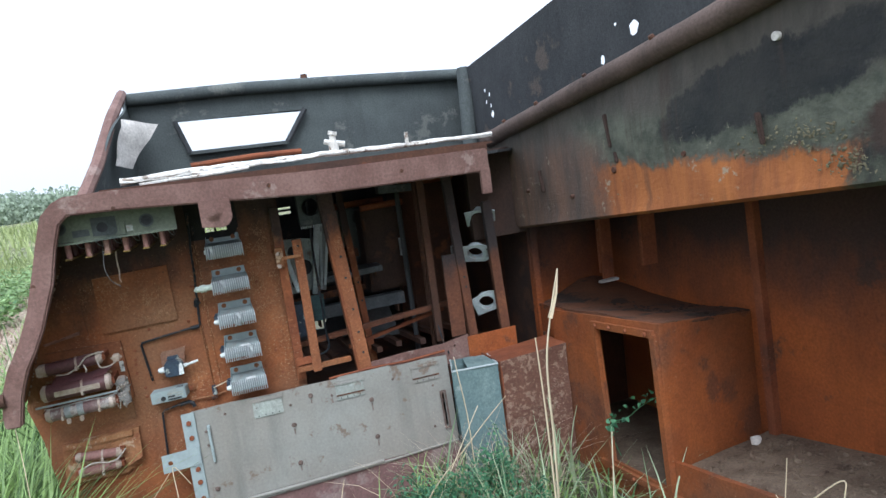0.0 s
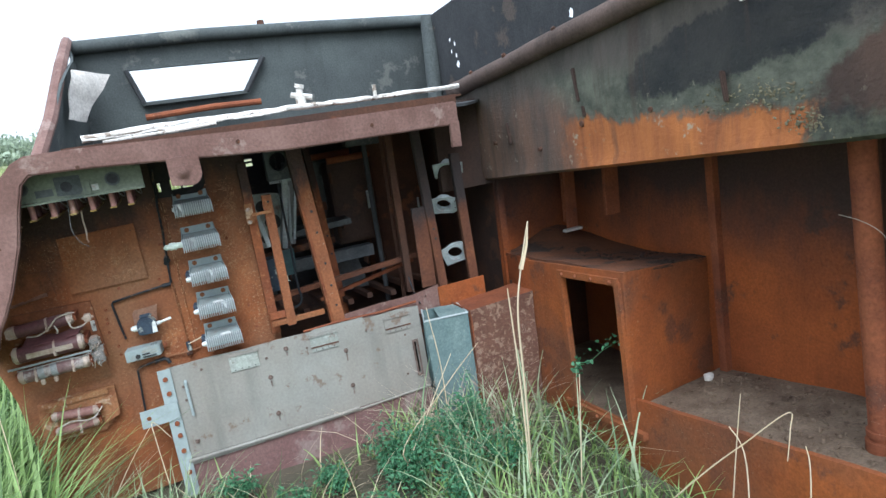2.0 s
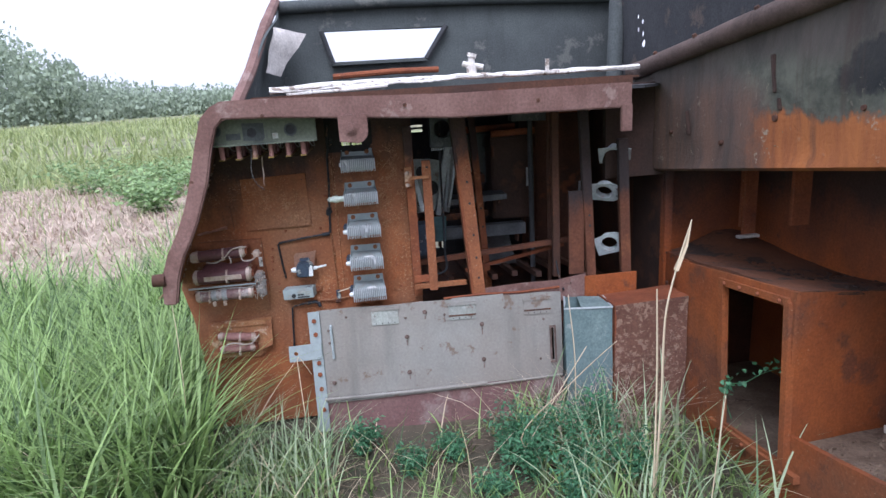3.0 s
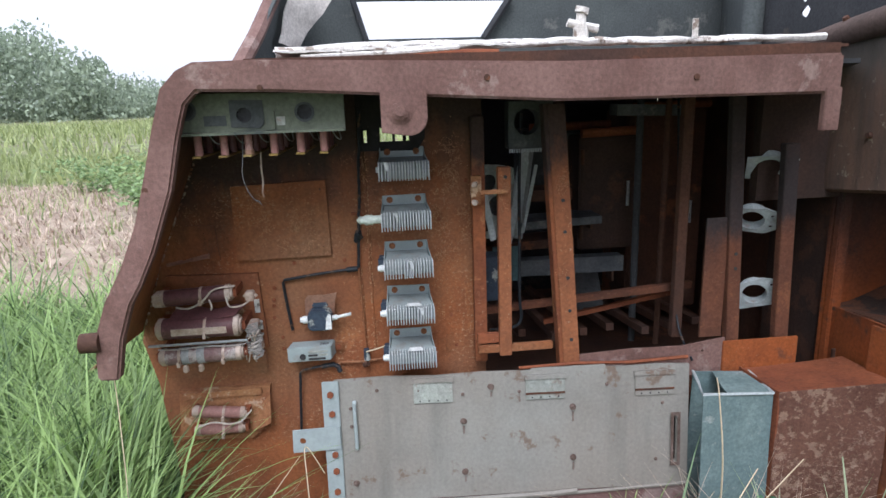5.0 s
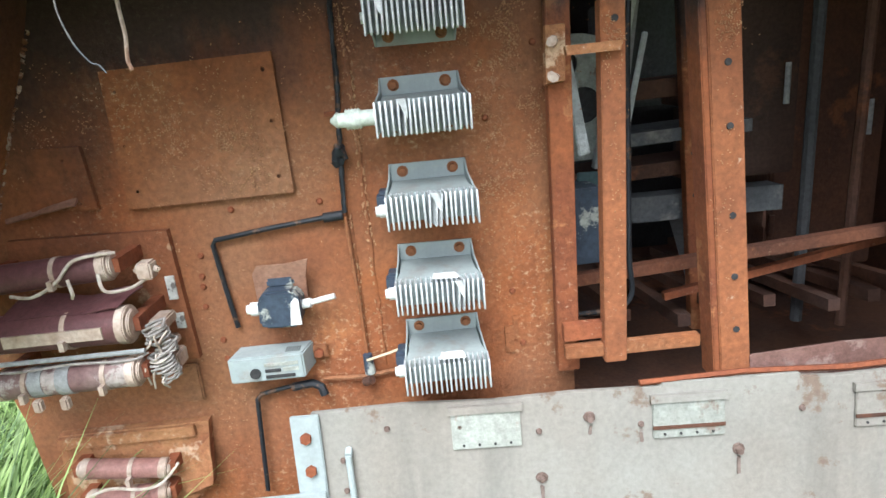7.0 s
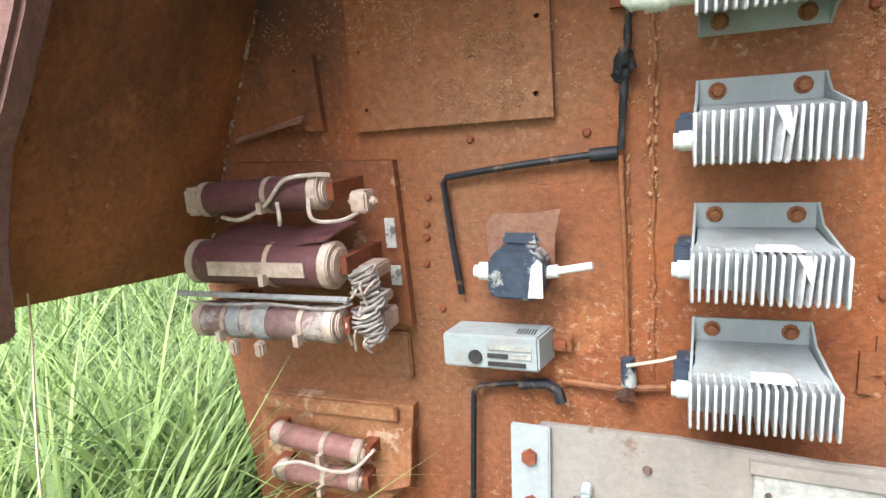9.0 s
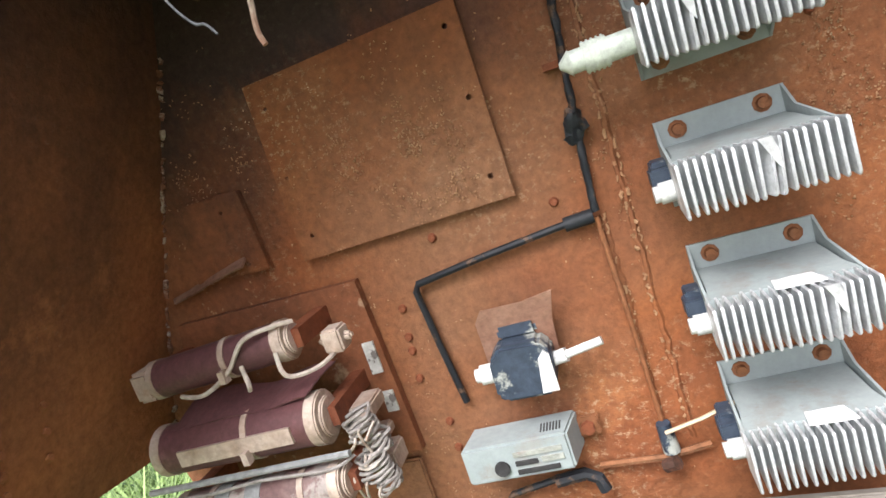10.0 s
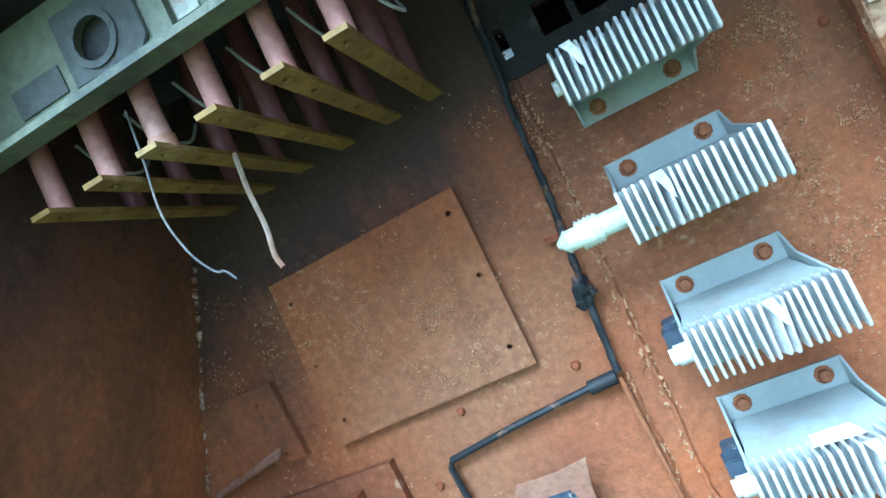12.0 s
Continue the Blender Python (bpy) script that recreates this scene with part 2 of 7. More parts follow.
def beam_material():
    """Rust below, grey-green lichen and soot above, with a ragged border between them."""
    m, t, b, _, link = node_mat("sooted_beam")
    c = t.nodes.new("ShaderNodeTexCoord").outputs["Object"]
    sep = t.nodes.new("ShaderNodeSeparateXYZ")
    link(c, sep.inputs[0])

    def math(op, a, bb):
        n = t.nodes.new("ShaderNodeMath")
        n.operation = op
        for s, v in zip(n.inputs, (a, bb)):
            if isinstance(v, (int, float)):
                s.default_value = v
            else:
                link(v, s)
        return n.outputs[0]

    def rise(v, lo, hi):
        n = t.nodes.new("ShaderNodeMapRange")
        n.interpolation_type = "SMOOTHSTEP"
        n.inputs[1].default_value, n.inputs[2].default_value = lo, hi
        link(v, n.inputs[0])
        return n.outputs[0]

    def fall(v, lo, hi):
        return math("SUBTRACT", 1.0, rise(v, lo, hi))

    def both(*v):
        out = v[0]
        for w in v[1:]:
            out = math("MULTIPLY", out, w)
        return out

    def tones(scale, stretch, a, bb):
        return blend(t, ramp_node(t, noise_node(t, c, scale, 7, 0.68, stretch), [(0.38, grey(0)), (0.62, grey(1))]), a, bb)

    def wobble(scale, size, stretch=None):
        return math("MULTIPLY", math("SUBTRACT", noise_node(t, c, scale, 7, 0.7, stretch), 0.5), size)

    # along the beam from the bulkhead, and up, both with ragged borders
    along = math("ADD", math("SUBTRACT", 0.25, sep.outputs[1]), math("ADD", wobble(4.0, 0.30), wobble(14.0, 0.14)))
    up = math("ADD", sep.outputs[2], math("ADD", wobble(5.0, 0.14, (1, 1, 0.7)), wobble(18.0, 0.10)))
    col = tones(6, (1, 1, 0.35), (0.095, 0.083, 0.071), (0.058, 0.052, 0.045))
    green = tones(9, None, (0.062, 0.066, 0.052), (0.125, 0.128, 0.098))
    col = blend(t, both(rise(up, 1.40, 1.46), fall(up, 1.56, 1.66), rise(along, 0.75, 1.0)), col, green)
    left = tones(8, (1, 1, 0.2), (0.150, 0.092, 0.066), (0.085, 0.066, 0.056))
    col = blend(t, math("MULTIPLY", fall(up, 1.44, 1.58), fall(along, 0.98, 1.12)), col, left)
    rust = tones(8, (1, 1, 0.16), (0.40, 0.145, 0.045), (0.25, 0.088, 0.034))
    col = blend(t, math("MULTIPLY", fall(up, 1.405, 1.445), rise(along, 0.92, 1.12)), col, rust)
    # the scorched blot
    dx = math("DIVIDE", math("SUBTRACT", along, 1.78), 0.40)
    dz = math("DIVIDE", math("SUBTRACT", math("SUBTRACT", up, math("MULTIPLY", along, 0.20)), 1.262), 0.105)
    blot = fall(math("ADD", math("MULTIPLY", dx, dx), math("MULTIPLY", dz, dz)), 0.75, 1.15)
    col = blend(t, math("MULTIPLY", blot, 0.92), col, tones(7, None, (0.020, 0.021, 0.023), (0.036, 0.035, 0.034)))
    # the brown sheet towards the open end
    diag = math("SUBTRACT", along, math("MULTIPLY", math("MAXIMUM", math("SUBTRACT", sep.outputs[2], 1.5), 0.0), 1.3))
    sheet = rise(diag, 2.02, 2.09)
    col = blend(t, sheet, col, tones(5, (1, 1, 0.5), (0.078, 0.049, 0.037), (0.048, 0.033, 0.027)))
    low = math("MULTIPLY", fall(up, 1.405, 1.45), rise(along, 2.04, 2.10))
    col = blend(t, low, col, tones(11, None, (0.030, 0.030, 0.028), (0.105, 0.110, 0.078)))
    col = blend(t, math("MULTIPLY", low, rise(along, 2.36, 2.46)), col, tones(7, None, (0.40, 0.20, 0.055), (0.27, 0.10, 0.038)))
    runs = noise_node(t, c, 13, 6, 0.65, (1, 1, 0.07))
    col = blend(t, ramp_node(t, runs, [(0.56, grey(0)), (0.70, grey(0.55))]), col, (0.06, 0.042, 0.034))
    crust = noise_node(t, c, 24, 6, 0.7)
    where = noise_node(t, c, 2.6, 3)
    pale = math("MULTIPLY", ramp_node(t, crust, [(0.60, grey(0)), (0.66, grey(0.8))]), ramp_node(t, where, [(0.5, grey(0)), (0.62, grey(1))]))
    col = blend(t, math("MULTIPLY", pale, fall(up, 1.50, 1.60)), col, (0.34, 0.30, 0.22))
    link(col, b.inputs["Base Color"])
    b.inputs["Roughness"].default_value = 0.9
    b.inputs["Specular IOR Level"].default_value = 0.25
    bump_node(t, b, math("ADD", crust, noise_node(t, c, 70, 4)), 0.7, 0.005)
    return m


BEAM = beam_material()
PEELORANGE = weathered("peeling_orange", (0.38, 0.19, 0.085), (0.25, 0.10, 0.045), patch=(0.5, 0.35, 0.23), speck=(0.5, 0.42, 0.32), scale=9, patch_scale=11, patch_at=0.55, bump=0.9)
SILVERED = weathered("silvered_glaze", (0.24, 0.17, 0.155), (0.17, 0.10, 0.095), patch=(0.38, 0.34, 0.31), scale=12, patch_scale=16, patch_at=0.56, rough=0.5, bump=0.3, streak=False)
CHIP = weathered("curled_flake", (0.43, 0.26, 0.14), (0.30, 0.15, 0.075), patch=(0.54, 0.40, 0.27), scale=40, streak=False)
PEELBROWN = weathered("peeling_brown", (0.25, 0.095, 0.04), (0.18, 0.066, 0.03), patch=(0.36, 0.23, 0.14), speck=(0.45, 0.34, 0.24), scale=6, patch_scale=9, patch_at=0.62, bump=0.8)
BOARD_SOOT = weathered("sooty_board", (0.115, 0.122, 0.125), (0.07, 0.075, 0.08), patch=(0.17, 0.165, 0.155), scale=8, rough=0.75, streak=False)
CRUST = weathered("lichen_crust", (0.20, 0.175, 0.105), (0.10, 0.082, 0.052), patch=(0.05, 0.042, 0.034), scale=12, patch_scale=14, patch_at=0.6, streak=False)
RAILMAT = weathered("dusty_rail", (0.115, 0.080, 0.066), (0.066, 0.046, 0.038), patch=(0.17, 0.135, 0.112), scale=4)
TANBRACKET = weathered("tan_bracket", (0.33, 0.19, 0.13), (0.25, 0.125, 0.08), patch=(0.4, 0.27, 0.2), scale=20, streak=False)
CHAR = weathered("charred_crust", (0.020, 0.019, 0.019), (0.012, 0.012, 0.013), patch=(0.05, 0.042, 0.038), scale=16, patch_scale=22, patch_at=0.6, rough=0.7, bump=1.0, streak=False)
BOXTOP = weathered("dirty_box_top", (0.17, 0.068, 0.032), (0.085, 0.043, 0.027), patch=(0.04, 0.030, 0.025), speck=(0.2, 0.14, 0.1), scale=4, patch_scale=5, patch_at=0.52, rough=0.95, streak=False)
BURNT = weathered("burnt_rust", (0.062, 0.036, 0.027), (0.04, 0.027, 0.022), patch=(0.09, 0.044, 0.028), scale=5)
POST_DARK = weathered("fire_marked_frame", (0.145, 0.056, 0.029), (0.085, 0.037, 0.023), patch=(0.18, 0.072, 0.034), speck=(0.3, 0.2, 0.14), scale=6, patch_scale=9, soot_shade_line=1.02)


def leaf_material(name, a, b2, through=0.35):
    m, t, b, _, link = node_mat(name)
    info = t.nodes.new("ShaderNodeNewGeometry")
    col = ramp_node(t, info.outputs["Random Per Island"], [(0.0, a), (0.55, b2), (1.0, tuple(min(1, v * 1.35) for v in b2))])
    link(col, b.inputs["Base Color"])
    b.inputs["Roughness"].default_value = 0.55
    tr = t.nodes.new("ShaderNodeBsdfTranslucent")
    link(col, tr.inputs[0])
    mix = t.nodes.new("ShaderNodeMixShader")
    mix.inputs[0].default_value = through
    link(b.outputs[0], mix.inputs[1])
    link(tr.outputs[0], mix.inputs[2])
    link(mix.outputs[0], t.nodes["Material Output"].inputs[0])
    return m


GRASS = leaf_material("green_grass", (0.048, 0.098, 0.030), (0.265, 0.375, 0.125))
BUSH = leaf_material("bush_leaf", (0.10, 0.17, 0.06), (0.24, 0.34, 0.14))
GRASS_FAR = leaf_material("field_grass", (0.15, 0.20, 0.07), (0.30, 0.34, 0.14))
STRAW = leaf_material("dry_straw", (0.42, 0.33, 0.20), (0.62, 0.52, 0.36), 0.2)
PINKSTRAW = leaf_material("dead_brush", (0.20, 0.135, 0.10), (0.46, 0.37, 0.285), 0.2)
LITTER = leaf_material("rotting_litter", (0.075, 0.058, 0.038), (0.21, 0.165, 0.11), 0.2)
REED = leaf_material("pale_reed", (0.15, 0.24, 0.11), (0.38, 0.46, 0.28))
WEED = leaf_material("weed_leaf", (0.028, 0.095, 0.044), (0.095, 0.235, 0.115))
# far leaves paler and greyer, with distance haze put into the colour
TREELEAF = leaf_material("far_leaf_hazed", (0.19, 0.235, 0.17), (0.31, 0.365, 0.265))


def ground_material():
    m, t, b, _, link = node_mat("field_ground")
    c = t.nodes.new("ShaderNodeTexCoord").outputs["Object"]
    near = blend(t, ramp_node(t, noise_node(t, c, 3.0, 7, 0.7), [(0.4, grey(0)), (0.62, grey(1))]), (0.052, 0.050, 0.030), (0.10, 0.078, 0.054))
    field = blend(t, ramp_node(t, noise_node(t, c, 0.22, 6, 0.6), [(0.42, grey(0)), (0.58, grey(1))]), (0.22, 0.27, 0.10), (0.33, 0.31, 0.17))
    col = blend(t, ramp_node(t, noise_node(t, c, 0.9, 5, 0.6), [(0.4, grey(0.15)), (0.6, grey(0.85))]), near, field)
    sep = t.nodes.new("ShaderNodeSeparateXYZ")
    link(c, sep.inputs[0])

    def calc(op, *vals):
        n = t.nodes.new("ShaderNodeMath")
        n.operation = op
        for sock, v in zip(n.inputs, vals):
            if isinstance(v, (int, float)):
                sock.default_value = v
            else:
                link(v, sock)
        return n.outputs[0]

    # a dry wedge of cut brush across the field
    wedge = calc("DIVIDE", sep.outputs[0], calc("ADD", calc("MAXIMUM", sep.outputs[1], 0.0), 2.9))
    wob = calc("MULTIPLY", calc("SUBTRACT", noise_node(t, c, 0.5, 6, 0.7), 0.5), 0.5)
    inside = calc("MULTIPLY", calc("LESS_THAN", calc("ADD", wedge, wob), -0.24), calc("MULTIPLY", calc("GREATER_THAN", calc("ADD", sep.outputs[1], calc("MULTIPLY", wob, 8.0)), 3.0), calc("LESS_THAN", calc("ADD", sep.outputs[1], calc("MULTIPLY", wob, 6.0)), 12.5)))
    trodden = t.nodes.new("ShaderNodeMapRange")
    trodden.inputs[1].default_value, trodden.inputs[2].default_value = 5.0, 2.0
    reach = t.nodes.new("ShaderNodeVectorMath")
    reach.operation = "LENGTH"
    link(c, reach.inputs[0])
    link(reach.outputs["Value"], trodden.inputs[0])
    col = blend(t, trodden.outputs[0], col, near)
    dry = ramp_node(t, noise_node(t, c, 2.5, 6, 0.7), [(0.35, (0.40, 0.32, 0.24)), (0.5, (0.30, 0.235, 0.17)), (0.65, (0.22, 0.155, 0.12))])
    col = blend(t, inside, col, dry)
    link(col, b.inputs["Base Color"])
    b.inputs["Roughness"].default_value = 1.0
    bump_node(t, b, noise_node(t, c, 12, 6), 0.8, 0.03)
    return m


GROUND = ground_material()


# ---------------------------------------------------------------- mesh helpers
def thing(name, at=(0, 0, 0), label="", category="", group="", m=None):
    ob = new(name)
    ob.empty_display_size = 0.05
    ob.matrix_basis = m if m is not None else Matrix.Translation(at)
    return tagged(ob, label, category, group)


def root_matrix(ob):
    while ob.parent:
        ob = ob.parent
    return ob.matrix_basis


def part(name, bm, material, parent=None, label="", bevel=0.0, local=False, smooth=True, kind=""):
    """Links a bmesh as one mesh object under a thing or a part; the bmesh is in world places unless local."""
    if bevel:
        bmesh.ops.bevel(bm, geom=[e for e in bm.edges if e.is_manifold and e.calc_face_angle(0) > 0.5], offset=bevel, segments=2, affect="EDGES", clamp_overlap=True)
    if parent is not None and not local:
        bmesh.ops.transform(bm, matrix=root_matrix(parent).inverted(), verts=bm.verts)
    me = bpy.data.meshes.new(name)
    bm.normal_update()
    bm.to_mesh(me)
    bm.free()
    me.materials.append(material)
    if smooth:
        me.polygons.foreach_set("use_smooth", [True] * len(me.polygons))
        me.set_sharp_from_angle(angle=radians(38))
    ob = new(name, me)
    ob.parent = parent
    return tagged(ob, label, kind=kind)


def again(name, mesh, parent, m):
    """One more object on a shared mesh, placed within its thing."""
    ob = new(name, mesh)
    ob.parent = parent
    ob.matrix_basis = m
    return ob


def box(bm, x0, x1, y0, y1, z0, z1, m=None):
    vs = bmesh.ops.create_cube(bm, size=1.0)["verts"]
    bmesh.ops.transform(bm, verts=vs, matrix=Matrix.LocRotScale(((x0 + x1) / 2, (y0 + y1) / 2, (z0 + z1) / 2), None, (abs(x1 - x0), abs(y1 - y0), abs(z1 - z0))))
    if m is not None:
        bmesh.ops.transform(bm, verts=vs, matrix=m)
    return vs


def boxes(*specs, m=None):
    bm = bmesh.new()
    for s in specs:
        box(bm, *s, m=m)
    return bm


def cyl(bm, p, q, r, r2=None, n=14):
    p, q = Vector(p), Vector(q)
    d = q - p
    vs = bmesh.ops.create_cone(bm, cap_ends=True, segments=n, radius1=r, radius2=r if r2 is None else r2, depth=d.length)["verts"]
    bmesh.ops.transform(bm, verts=vs, matrix=Matrix.Translation((p + q) / 2) @ d.to_track_quat("Z", "Y").to_matrix().to_4x4())
    return vs


def cyls(*specs, n=14):
    bm = bmesh.new()
    for s in specs:
        cyl(bm, *s, n=n)
    return bm


def sweep(bm, pts, r, n=7, taper=1.0):
    """A round bar bent along points."""
    pts = [Vector(p) for p in pts]
    rings = []
    for i, p in enumerate(pts):
        d = (pts[min(i + 1, len(pts) - 1)] - pts[max(i - 1, 0)]).normalized()
        a = d.orthogonal().normalized() if not rings else (side - d * side.dot(d)).normalized()
        side = a
        b = d.cross(a)
        rr = r * (1 + (taper - 1) * i / max(1, len(pts) - 1))
        rings.append([bm.verts.new(p + rr * (math.cos(k * math.tau / n) * a + math.sin(k * math.tau / n) * b)) for k in range(n)])
    for u, v in zip(rings, rings[1:]):
        for k in range(n):
            bm.faces.new((u[k], u[(k + 1) % n], v[(k + 1) % n], v[k]))
    bm.faces.new(rings[0][::-1])
    bm.faces.new(rings[-1])
    return bm


def curve_pts(pts, steps=6):
    """A smooth way through points."""
    p = [Vector(v) for v in pts]
    out = []
    for i in range(len(p) - 1):
        a, b, c, d = p[max(i - 1, 0)], p[i], p[i + 1], p[min(i + 2, len(p) - 1)]
        for k in range(steps):
            s = k / steps
            out.append(0.5 * ((2 * b) + (c - a) * s + (2 * a - 5 * b + 4 * c - d) * s * s + (3 * b - a - 3 * c + d) * s**3))
    return out + [p[-1]]


def circle(cx, cy, r, n=10, rag=0.0):
    return [(cx + r * (1 + rag * random.uniform(-1, 1)) * math.cos(math.tau * k / n), cy + r * (1 + rag * random.uniform(-1, 1)) * math.sin(math.tau * k / n)) for k in range(n)]


def rect(a, b, c, d):
    return [(a, c), (b, c), (b, d), (a, d)]


def plate(bm, outer, holes, origin, u, v, thick):
    """A flat plate with an outline and holes, given in the plane of u and v; thick goes along u x v."""
    origin, u, v = Vector(origin), Vector(u).normalized(), Vector(v).normalized()
    w = u.cross(v).normalized() * thick
    tmp = bmesh.new()
    edges = []
    for loop in (outer, *holes):
        vs = [tmp.verts.new((a, b, 0)) for a, b in loop]
        edges += [tmp.edges.new((vs[i], vs[(i + 1) % len(vs)])) for i in range(len(vs))]
    bmesh.ops.triangle_fill(tmp, use_beauty=True, use_dissolve=False, edges=edges)
    tmp.verts.index_update()
    lo = [bm.verts.new(origin + u * q.co.x + v * q.co.y) for q in tmp.verts]
    hi = [bm.verts.new(q.co + w) for q in lo]
    for f in tmp.faces:
        i = [q.index for q in f.verts]
        if f.normal.z < 0 or f.calc_area() == 0:
            i = i[::-1]
        bm.faces.new([hi[k] for k in i])
        bm.faces.new([lo[k] for k in i[::-1]])
    for e in tmp.edges:
        if len(e.link_faces) == 1:
            a, b = (q.index for q in e.verts)
            bm.faces.new((lo[a], lo[b], hi[b], hi[a]))
    tmp.free()
    bmesh.ops.recalc_face_normals(bm, faces=bm.faces)
    return bm


def dented(bm, size, scale):
    """Makes flat sheet uneven."""
    for q in bm.verts:
        q.co += size * noise.noise_vector(q.co * scale)
    return bm


def fine_sheet(bm, p00, p10, p01, p11, nu, nv, thick, bulge=0.0, scale=3.0):
    """A beaten sheet between four corners, with an uneven face and a thickness."""
    p00, p10, p01, p11 = map(Vector, (p00, p10, p01, p11))
    nrm = (p10 - p00).cross(p01 - p00).normalized()
    g = [[None] * (nv + 1) for _ in range(nu + 1)]
    h = [[None] * (nv + 1) for _ in range(nu + 1)]
    for i in range(nu + 1):
        for j in range(nv + 1):
            a, b = i / nu, j / nv
            p = p00 * (1 - a) * (1 - b) + p10 * a * (1 - b) + p01 * (1 - a) * b + p11 * a * b
            p = p + nrm * bulge * noise.noise(p * scale)
            g[i][j], h[i][j] = bm.verts.new(p), bm.verts.new(p - nrm * thick)
    for i in range(nu):
        for j in range(nv):
            bm.faces.new((g[i][j], g[i + 1][j], g[i + 1][j + 1], g[i][j + 1]))
            bm.faces.new((h[i][j + 1], h[i + 1][j + 1], h[i + 1][j], h[i][j]))
    for i in range(nu):
        bm.faces.new((g[i][0], h[i][0], h[i + 1][0], g[i + 1][0]))
        bm.faces.new((g[i + 1][nv], h[i + 1][nv], h[i][nv], g[i][nv]))
    for j in range(nv):
        bm.faces.new((g[0][j + 1], h[0][j + 1], h[0][j], g[0][j]))
        bm.faces.new((g[nu][j], h[nu][j], h[nu][j + 1], g[nu][j + 1]))
    return bm


# ---------------------------------------------------------------- ground and distance
def lie(x, y):
    """Height of the ground."""
    r = math.hypot(x, y)
    return (0.05 * noise.noise(Vector((x * 0.8, y * 0.8, 0))) if r > 0 else 0) * min(1, r / 2.5) + 0.25 * noise.noise(Vector((x * 0.08, y * 0.08, 3))) * min(1, max(0, r - 4) / 12)


def build_ground():
    bm = bmesh.new()
    rings, n = [], 96
    r = 0.25
    radii = [0.0]
    while r < 3200:
        radii.append(r)
        r *= 1.16
    centre = bm.verts.new((0, 0, lie(0.01, 0)))
    for r in radii[1:]:
        rings.append([bm.verts.new((r * math.cos(math.tau * k / n), r * math.sin(math.tau * k / n), lie(r * math.cos(math.tau * k / n), r * math.sin(math.tau * k / n)) if r < 200 else 0)) for k in range(n)])
    for k in range(n):
        bm.faces.new((centre, rings[0][k], rings[0][(k + 1) % n]))
    for a, b in zip(rings, rings[1:]):
        for k in range(n):
            bm.faces.new((a[k], b[k], b[(k + 1) % n], a[(k + 1) % n]))
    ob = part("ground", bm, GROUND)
    tagged(ob, "overgrown field of green and yellowed grass", "ground", kind="structure")


build_ground()


# ---------------------------------------------------------------- the wrecked locomotive
WRECK = thing("locomotive_wreck", (0, 0, 0), "burnt-out rusty locomotive body with torn sheets and bullet holes", "locomotive")


def left_edge(z):
    """The slanted flank of the cabinet."""
    return float(np.interp(z, (0.0, 0.37, 0.56, 0.78, 1.0, 1.305, 1.46, 1.53), (-0.79, -0.80, -0.81, -0.856, -0.773, -0.637, -0.585, -0.56)))


# bulkhead with the slots near its top
zs = [1.535, 1.46, 1.35, 1.2, 1.05, 0.9, 0.75, 0.6, 0.3, 0.02]
outline = [(left_edge(z) - 0.012, z) for z in zs] + [(0.255, 0.02), (0.255, 1.535)]
slots = [rect(-0.117, -0.105, 1.350, 1.388), rect(-0.064, -0.026, 1.352, 1.394), rect(-0.018, 0.026, 1.352, 1.394)]
rivet_holes = [circle(0.235, z, 0.0065, 8) for z in (0.911, 0.851, 0.769, 0.705, 1.02, 1.13)]
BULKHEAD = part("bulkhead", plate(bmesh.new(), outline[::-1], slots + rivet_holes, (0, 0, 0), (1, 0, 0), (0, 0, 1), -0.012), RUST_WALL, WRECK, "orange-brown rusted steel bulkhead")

# thin dark plate added to make the bulkhead black round the slots
part("slot_dark_plate", plate(bmesh.new(), [(-0.135, 1.325), (0.05, 1.322), (0.075, 1.36), (0.075, 1.50), (-0.135, 1.50)], slots, (0, -0.0005, 0), (1, 0, 0), (0, 0, 1), 0.005), CHAR, BULKHEAD, "thin dark plate added round the slots")
# unseen baffle added behind the slots to block light from above
bm = plate(bmesh.new(), [(-0.108, 1.477), (0.20, 1.474), (0.20, 1.53), (-0.20, 1.53), (-0.20, 1.490), (-0.108, 1.490)], [], (0, 0.45, 0), (1, 0, 0), (0, 0, 1), 0.004)
for edge in ((-0.20, 0.20, 0.002, 0.45, 1.526, 1.530), (-0.20, -0.196, 0.002, 0.45, 1.42, 1.526), (0.196, 0.20, 0.002, 0.45, 1.32, 1.526)):
    box(bm, *edge)
part("slot_baffle", bm, CHAR, WRECK, "dark baffle added behind the slots to block light")
bm = plate(bmesh.new(), [(-0.533, 1.0), (-0.24, 1.003), (-0.242, 1.243), (-0.53, 1.235)], [circle(-0.262, 1.034, 0.0038, 8), circle(-0.26, 1.215, 0.0038, 8), circle(-0.258, 1.13, 0.0036, 8), circle(-0.51, 1.03, 0.0028, 8), circle(-0.51, 1.2, 0.0028, 8), circle(-0.515, 1.11, 0.0028, 8)], (0, -0.006, 0), (1, 0, 0), (0, 0, 1), 0.008)
part("cover_plate", bm, RUST, BULKHEAD, "square screwed cover plate")
bm = plate(bmesh.new(), [(-0.70, 1.012), (-0.585, 1.004), (-0.592, 1.117), (-0.68, 1.120)], [circle(-0.612, 1.018, 0.0025, 8), circle(-0.625, 1.095, 0.003, 8)], (0, -0.001, 0), (1, 0, 0), (0, 0, 1), 0.013)
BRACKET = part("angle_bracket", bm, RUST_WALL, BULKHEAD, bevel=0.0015)
